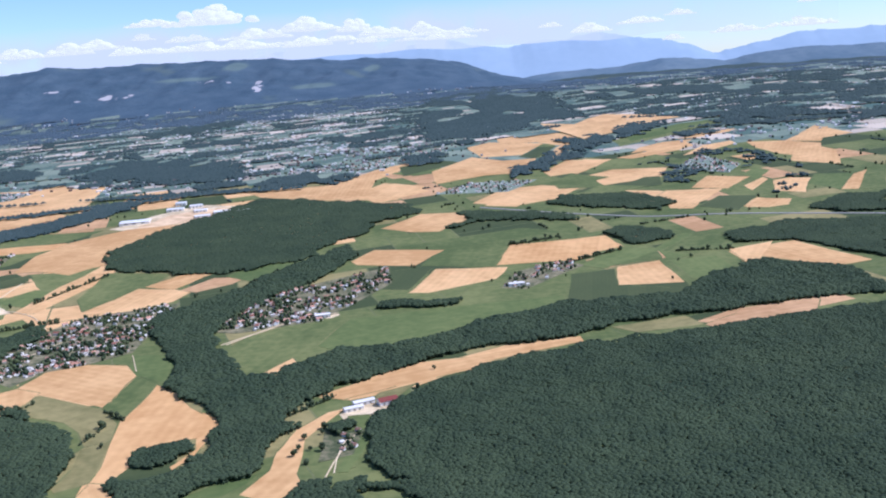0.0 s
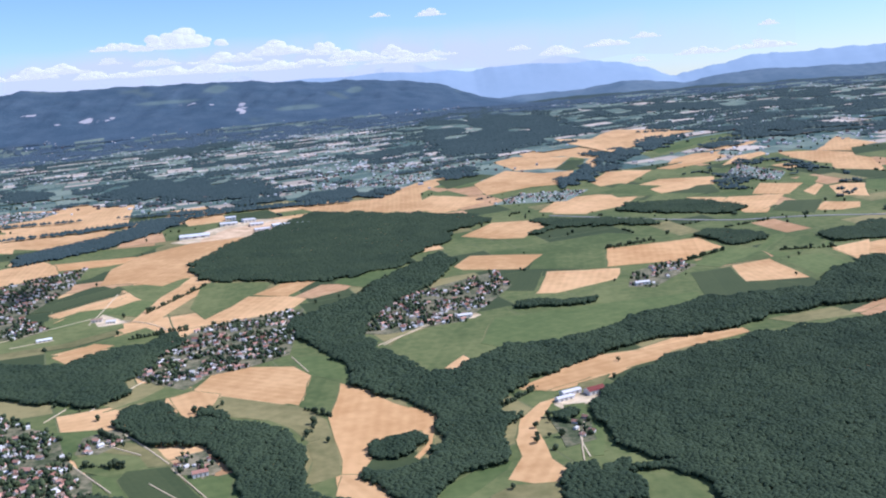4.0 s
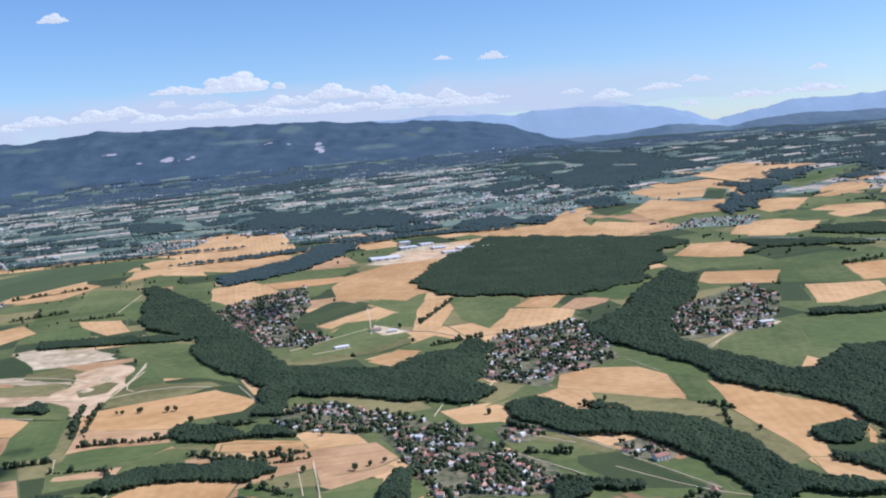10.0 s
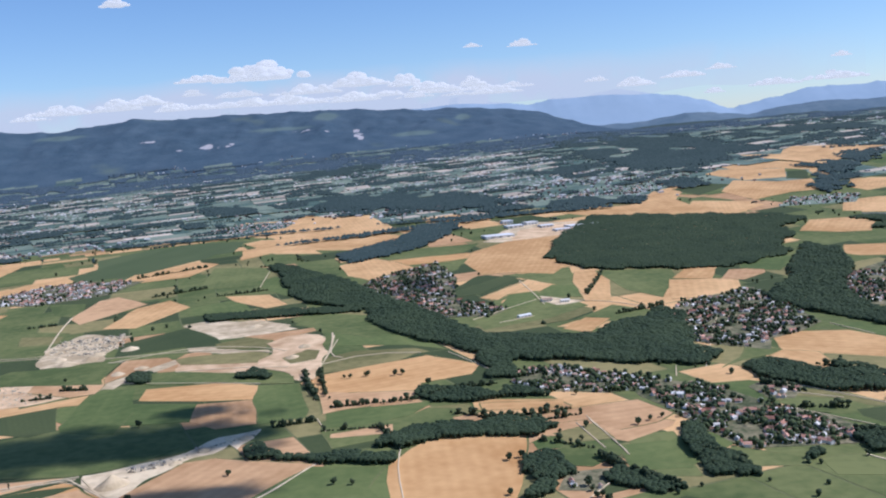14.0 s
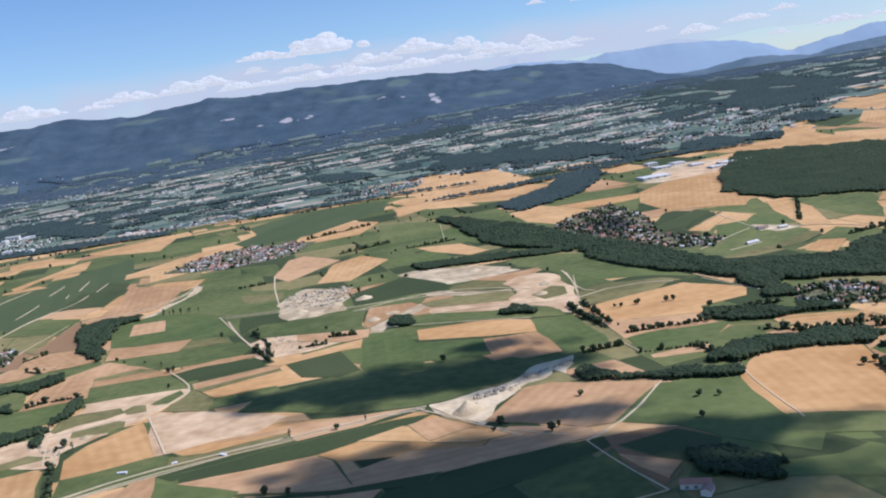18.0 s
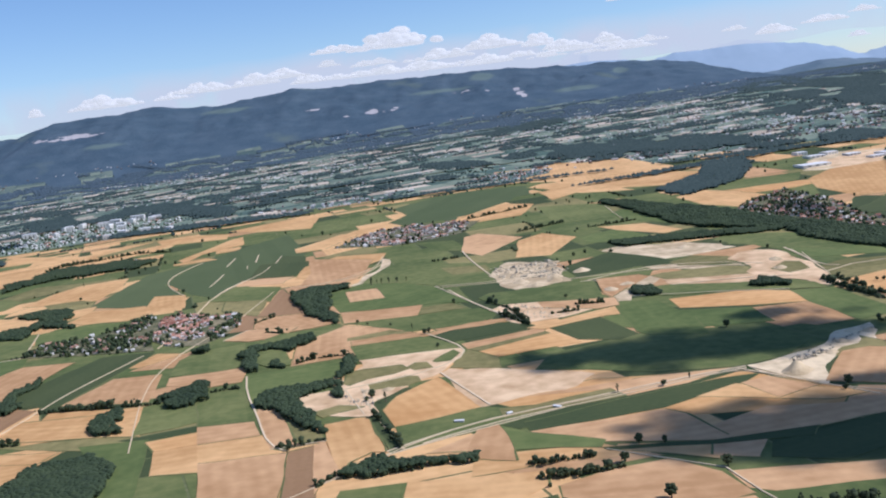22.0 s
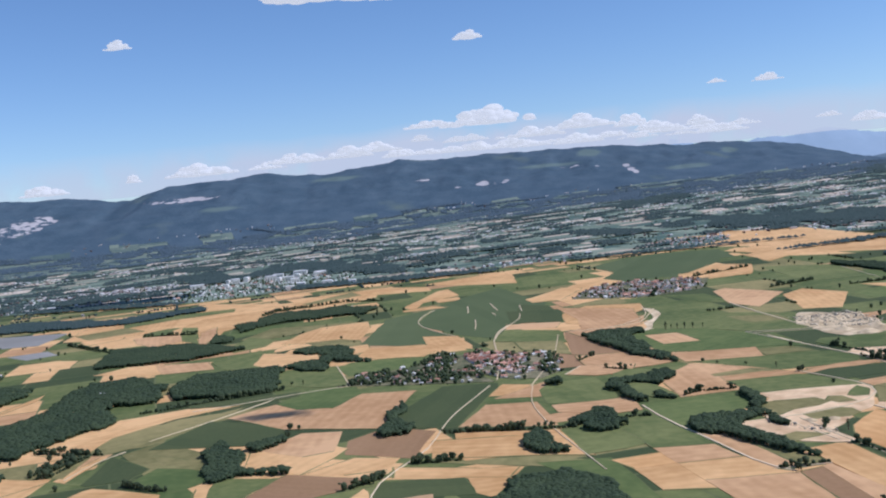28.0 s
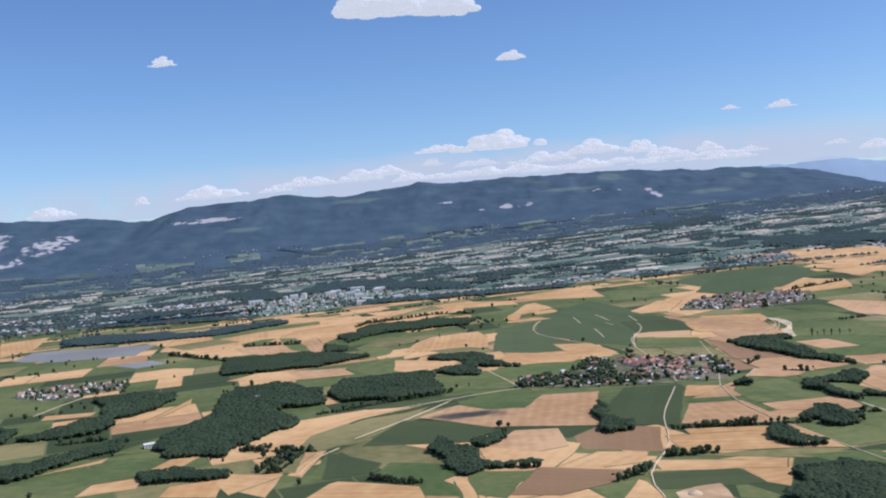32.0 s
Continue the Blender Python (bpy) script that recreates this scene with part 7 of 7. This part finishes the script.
# ---- clouds ----
def cloud(x, y, z, length, height, seed, depth=None, label="small white fair-weather cumulus cloud", name="cloud", material="cloud_vapour"):
    """A heap of rounded lumps over a flat base."""
    r = np.random.default_rng(seed)
    n = 130 if length < 220 and length * height > 3000 else 60
    u = r.normal(0, 0.45, n).clip(-1, 1)
    top = (0.45 + 0.55 * r.uniform(0, 1, 7))[((u + 1) * 3.49).astype(int)]
    c = np.stack([u * length / 2, r.normal(0, 0.35, n) * (depth or length * 0.4) / 2, (1 - u * u) * top * r.uniform(0, 1, n) ** 1.3 * height * 0.85], 1)
    size = (0.12 + 0.16 * (1 - np.abs(u))) * height * r.uniform(0.7, 1.5, n) + min(0.035 * length, 0.22 * height)
    v, f = blobs(c, size, ICO2 if length * height > 9000 or n > 60 else ICO1, r, 0.55, 0.06)
    v[:, 2] = np.where(v[:, 2] < 0, v[:, 2] * 0.25, v[:, 2])
    me = mesh(name, v, f, material, True)
    ob = thing(name, me, label, "cloud", "clouds")
    ob.location = (x, y, z)
    return ob


cloud(-834, 3650, 391, 330, 70, 1)
cloud(-1050, 3650, 398, 185, 28, 2)
cloud(-484, 3650, 345, 207, 54, 3)
cloud(-312, 3650, 332, 115, 50, 4)
cloud(-230, 3650, 312, 136, 44, 5)
cloud(-61, 3650, 314, 94, 38, 6)
cloud(86, 3650, 307, 74, 17, 7)
cloud(-1263, 3650, 328, 184, 38, 8)
cloud(-1088, 3650, 350, 78, 28, 9)
cloud(-922, 3650, 335, 165, 24, 10)
cloud(404, 3650, 298, 95, 20, 11)
cloud(551, 3650, 272, 138, 38, 12)
cloud(734, 3650, 292, 160, 28, 13)
cloud(878, 3650, 312, 107, 20, 14)
cloud(1092, 3650, 238, 193, 25, 15)
cloud(1328, 3650, 244, 277, 34, 16)
cloud(1347, 3650, 327, 76, 21, 17)
cloud(850, 3650, 224, 75, 24, 18)
cloud(-1920, 3650, 301, 277, 50, 19)
cloud(-2196, 3650, 298, 53, 34, 20)
cloud(-1684, 3650, 302, 149, 20, 21)
cloud(-1528, 3650, 314, 138, 40, 22)
cloud(-1364, 3650, 316, 165, 44, 23)
cloud(-2550, 3650, 280, 172, 42, 24)
cloud(-680, 3660, 330, 240, 40, 25)
cloud(-1600, 3700, 318, 220, 34, 26)
for k in range(16):
    cloud(-1180 + 88 * k + 30 * math.sin(7.0 * k), 3740, 305 + 16 * math.sin(3.1 * k) - 0.8 * k, 130 + 60 * math.sin(5.3 * k) ** 2, 26 + 12 * math.cos(2.3 * k), 300 + k, depth=50, label="ragged white cloud in a far row behind the ridge")
cloud(55, 3150, 405, 88, 24, 61)
cloud(-105, 3150, 412, 60, 14, 62)
cloud(-847, 1707, 395, 49, 20, 43)
cloud(-1428, 1612, 421, 43, 16, 44)
cloud(-1028, 1154, 373, 92, 40, 45, depth=70)
cloud(-942, 1158, 366, 78, 36, 47, depth=60)
cloud(-984, 1160, 370, 80, 22, 48, depth=50)

# the pale bank behind the ridge: a single sheet whose glow imitates lit haze
xs, vs, dens = np.linspace(-3600, 1500, 120), [], []
for x in xs:
    for k, d in enumerate((1.0, 1.0, 0.9, 0.45, 0.0)):
        vs.append((x, 3900 - 0.00003 * (x + 600) ** 2, 250 + 46 * k + 22 * noise.noise(Vector((x * 0.004, 0, 2)))))
        dens.append(d * float(np.interp(x, (-3600, -2200, -1300, -300, 400, 1000, 1500), (0.4, 0.75, 1.35, 1.35, 0.9, 0.45, 0.1))))
fs = [(5 * i + k, 5 * i + k + 5, 5 * i + k + 6, 5 * i + k + 1) for i in range(119) for k in range(4)]
me = mesh("cloud_bank", vs, fs, "cloud_bank", True)
me.attributes.new("thickness", "FLOAT", "POINT").data.foreach_set("value", dens)
thing("cloud_bank", me, "pale lavender bank of distant cloud haze behind the ridge, a glowing sheet", "cloud bank", "", "structure")

# fair-weather clouds above the flight, whose shade falls on the fields
cloud(-258, 400, 430, 60, 14, 146, depth=40, material="thin_vapour", label="low cumulus cloud shading the fields below")
cloud(-219, 399, 430, 110, 20, 147, depth=60, material="thin_vapour", label="low cumulus cloud shading the fields below")
cloud(-183, 398, 430, 120, 20, 148, depth=60, material="thin_vapour", label="low cumulus cloud shading the fields below")
cloud(-151, 401, 430, 90, 18, 149, depth=50, material="thin_vapour", label="low cumulus cloud shading the fields below")
cloud(-209, 299, 430, 80, 18, 150, depth=60, material="thin_vapour", label="low cumulus cloud shading the fields below")
cloud(-186, 296, 430, 110, 20, 151, depth=70, material="thin_vapour", label="low cumulus cloud shading the fields below")
cloud(-160, 303, 430, 100, 20, 152, depth=60, material="thin_vapour", label="low cumulus cloud shading the fields below")
cloud(-201, 292, 430, 110, 20, 153, depth=60, material="thin_vapour", label="low cumulus cloud shading the fields below")
cloud(-164, 280, 430, 120, 20, 154, depth=60, material="thin_vapour", label="low cumulus cloud shading the fields below")
cloud(-128, 281, 430, 90, 16, 155, depth=40, material="thin_vapour", label="low cumulus cloud shading the fields below")
cloud(-93, 293, 430, 110, 18, 156, depth=40, material="thin_vapour", label="low cumulus cloud shading the fields below")
cloud(-86, 253, 430, 110, 18, 157, depth=60, material="thin_vapour", label="low cumulus cloud shading the fields below")
cloud(-124, 258, 430, 110, 18, 158, depth=50, material="thin_vapour", label="low cumulus cloud shading the fields below")
cloud(-93, 297, 430, 90, 18, 159, depth=30, material="thin_vapour", label="low cumulus cloud shading the fields below")
cloud(-143, 332, 430, 60, 12, 160, depth=14, material="thin_vapour", label="low cumulus cloud shading the fields below")
cloud(-171, 396, 430, 90, 18, 161, depth=40, material="thin_vapour", label="low cumulus cloud shading the fields below")
cloud(-156, 437, 430, 50, 12, 162, depth=20, material="thin_vapour", label="low cumulus cloud shading the fields below")
cloud(-128, 330, 430, 40, 10, 163, depth=20, material="thin_vapour", label="low cumulus cloud shading the fields below")
cloud(-53, 719, 430, 50, 12, 164, depth=90, material="thin_vapour", label="low cumulus cloud shading the fields below")
cloud(-581, 459, 430, 40, 10, 165, depth=16, material="thin_vapour", label="low cumulus cloud shading the fields below")
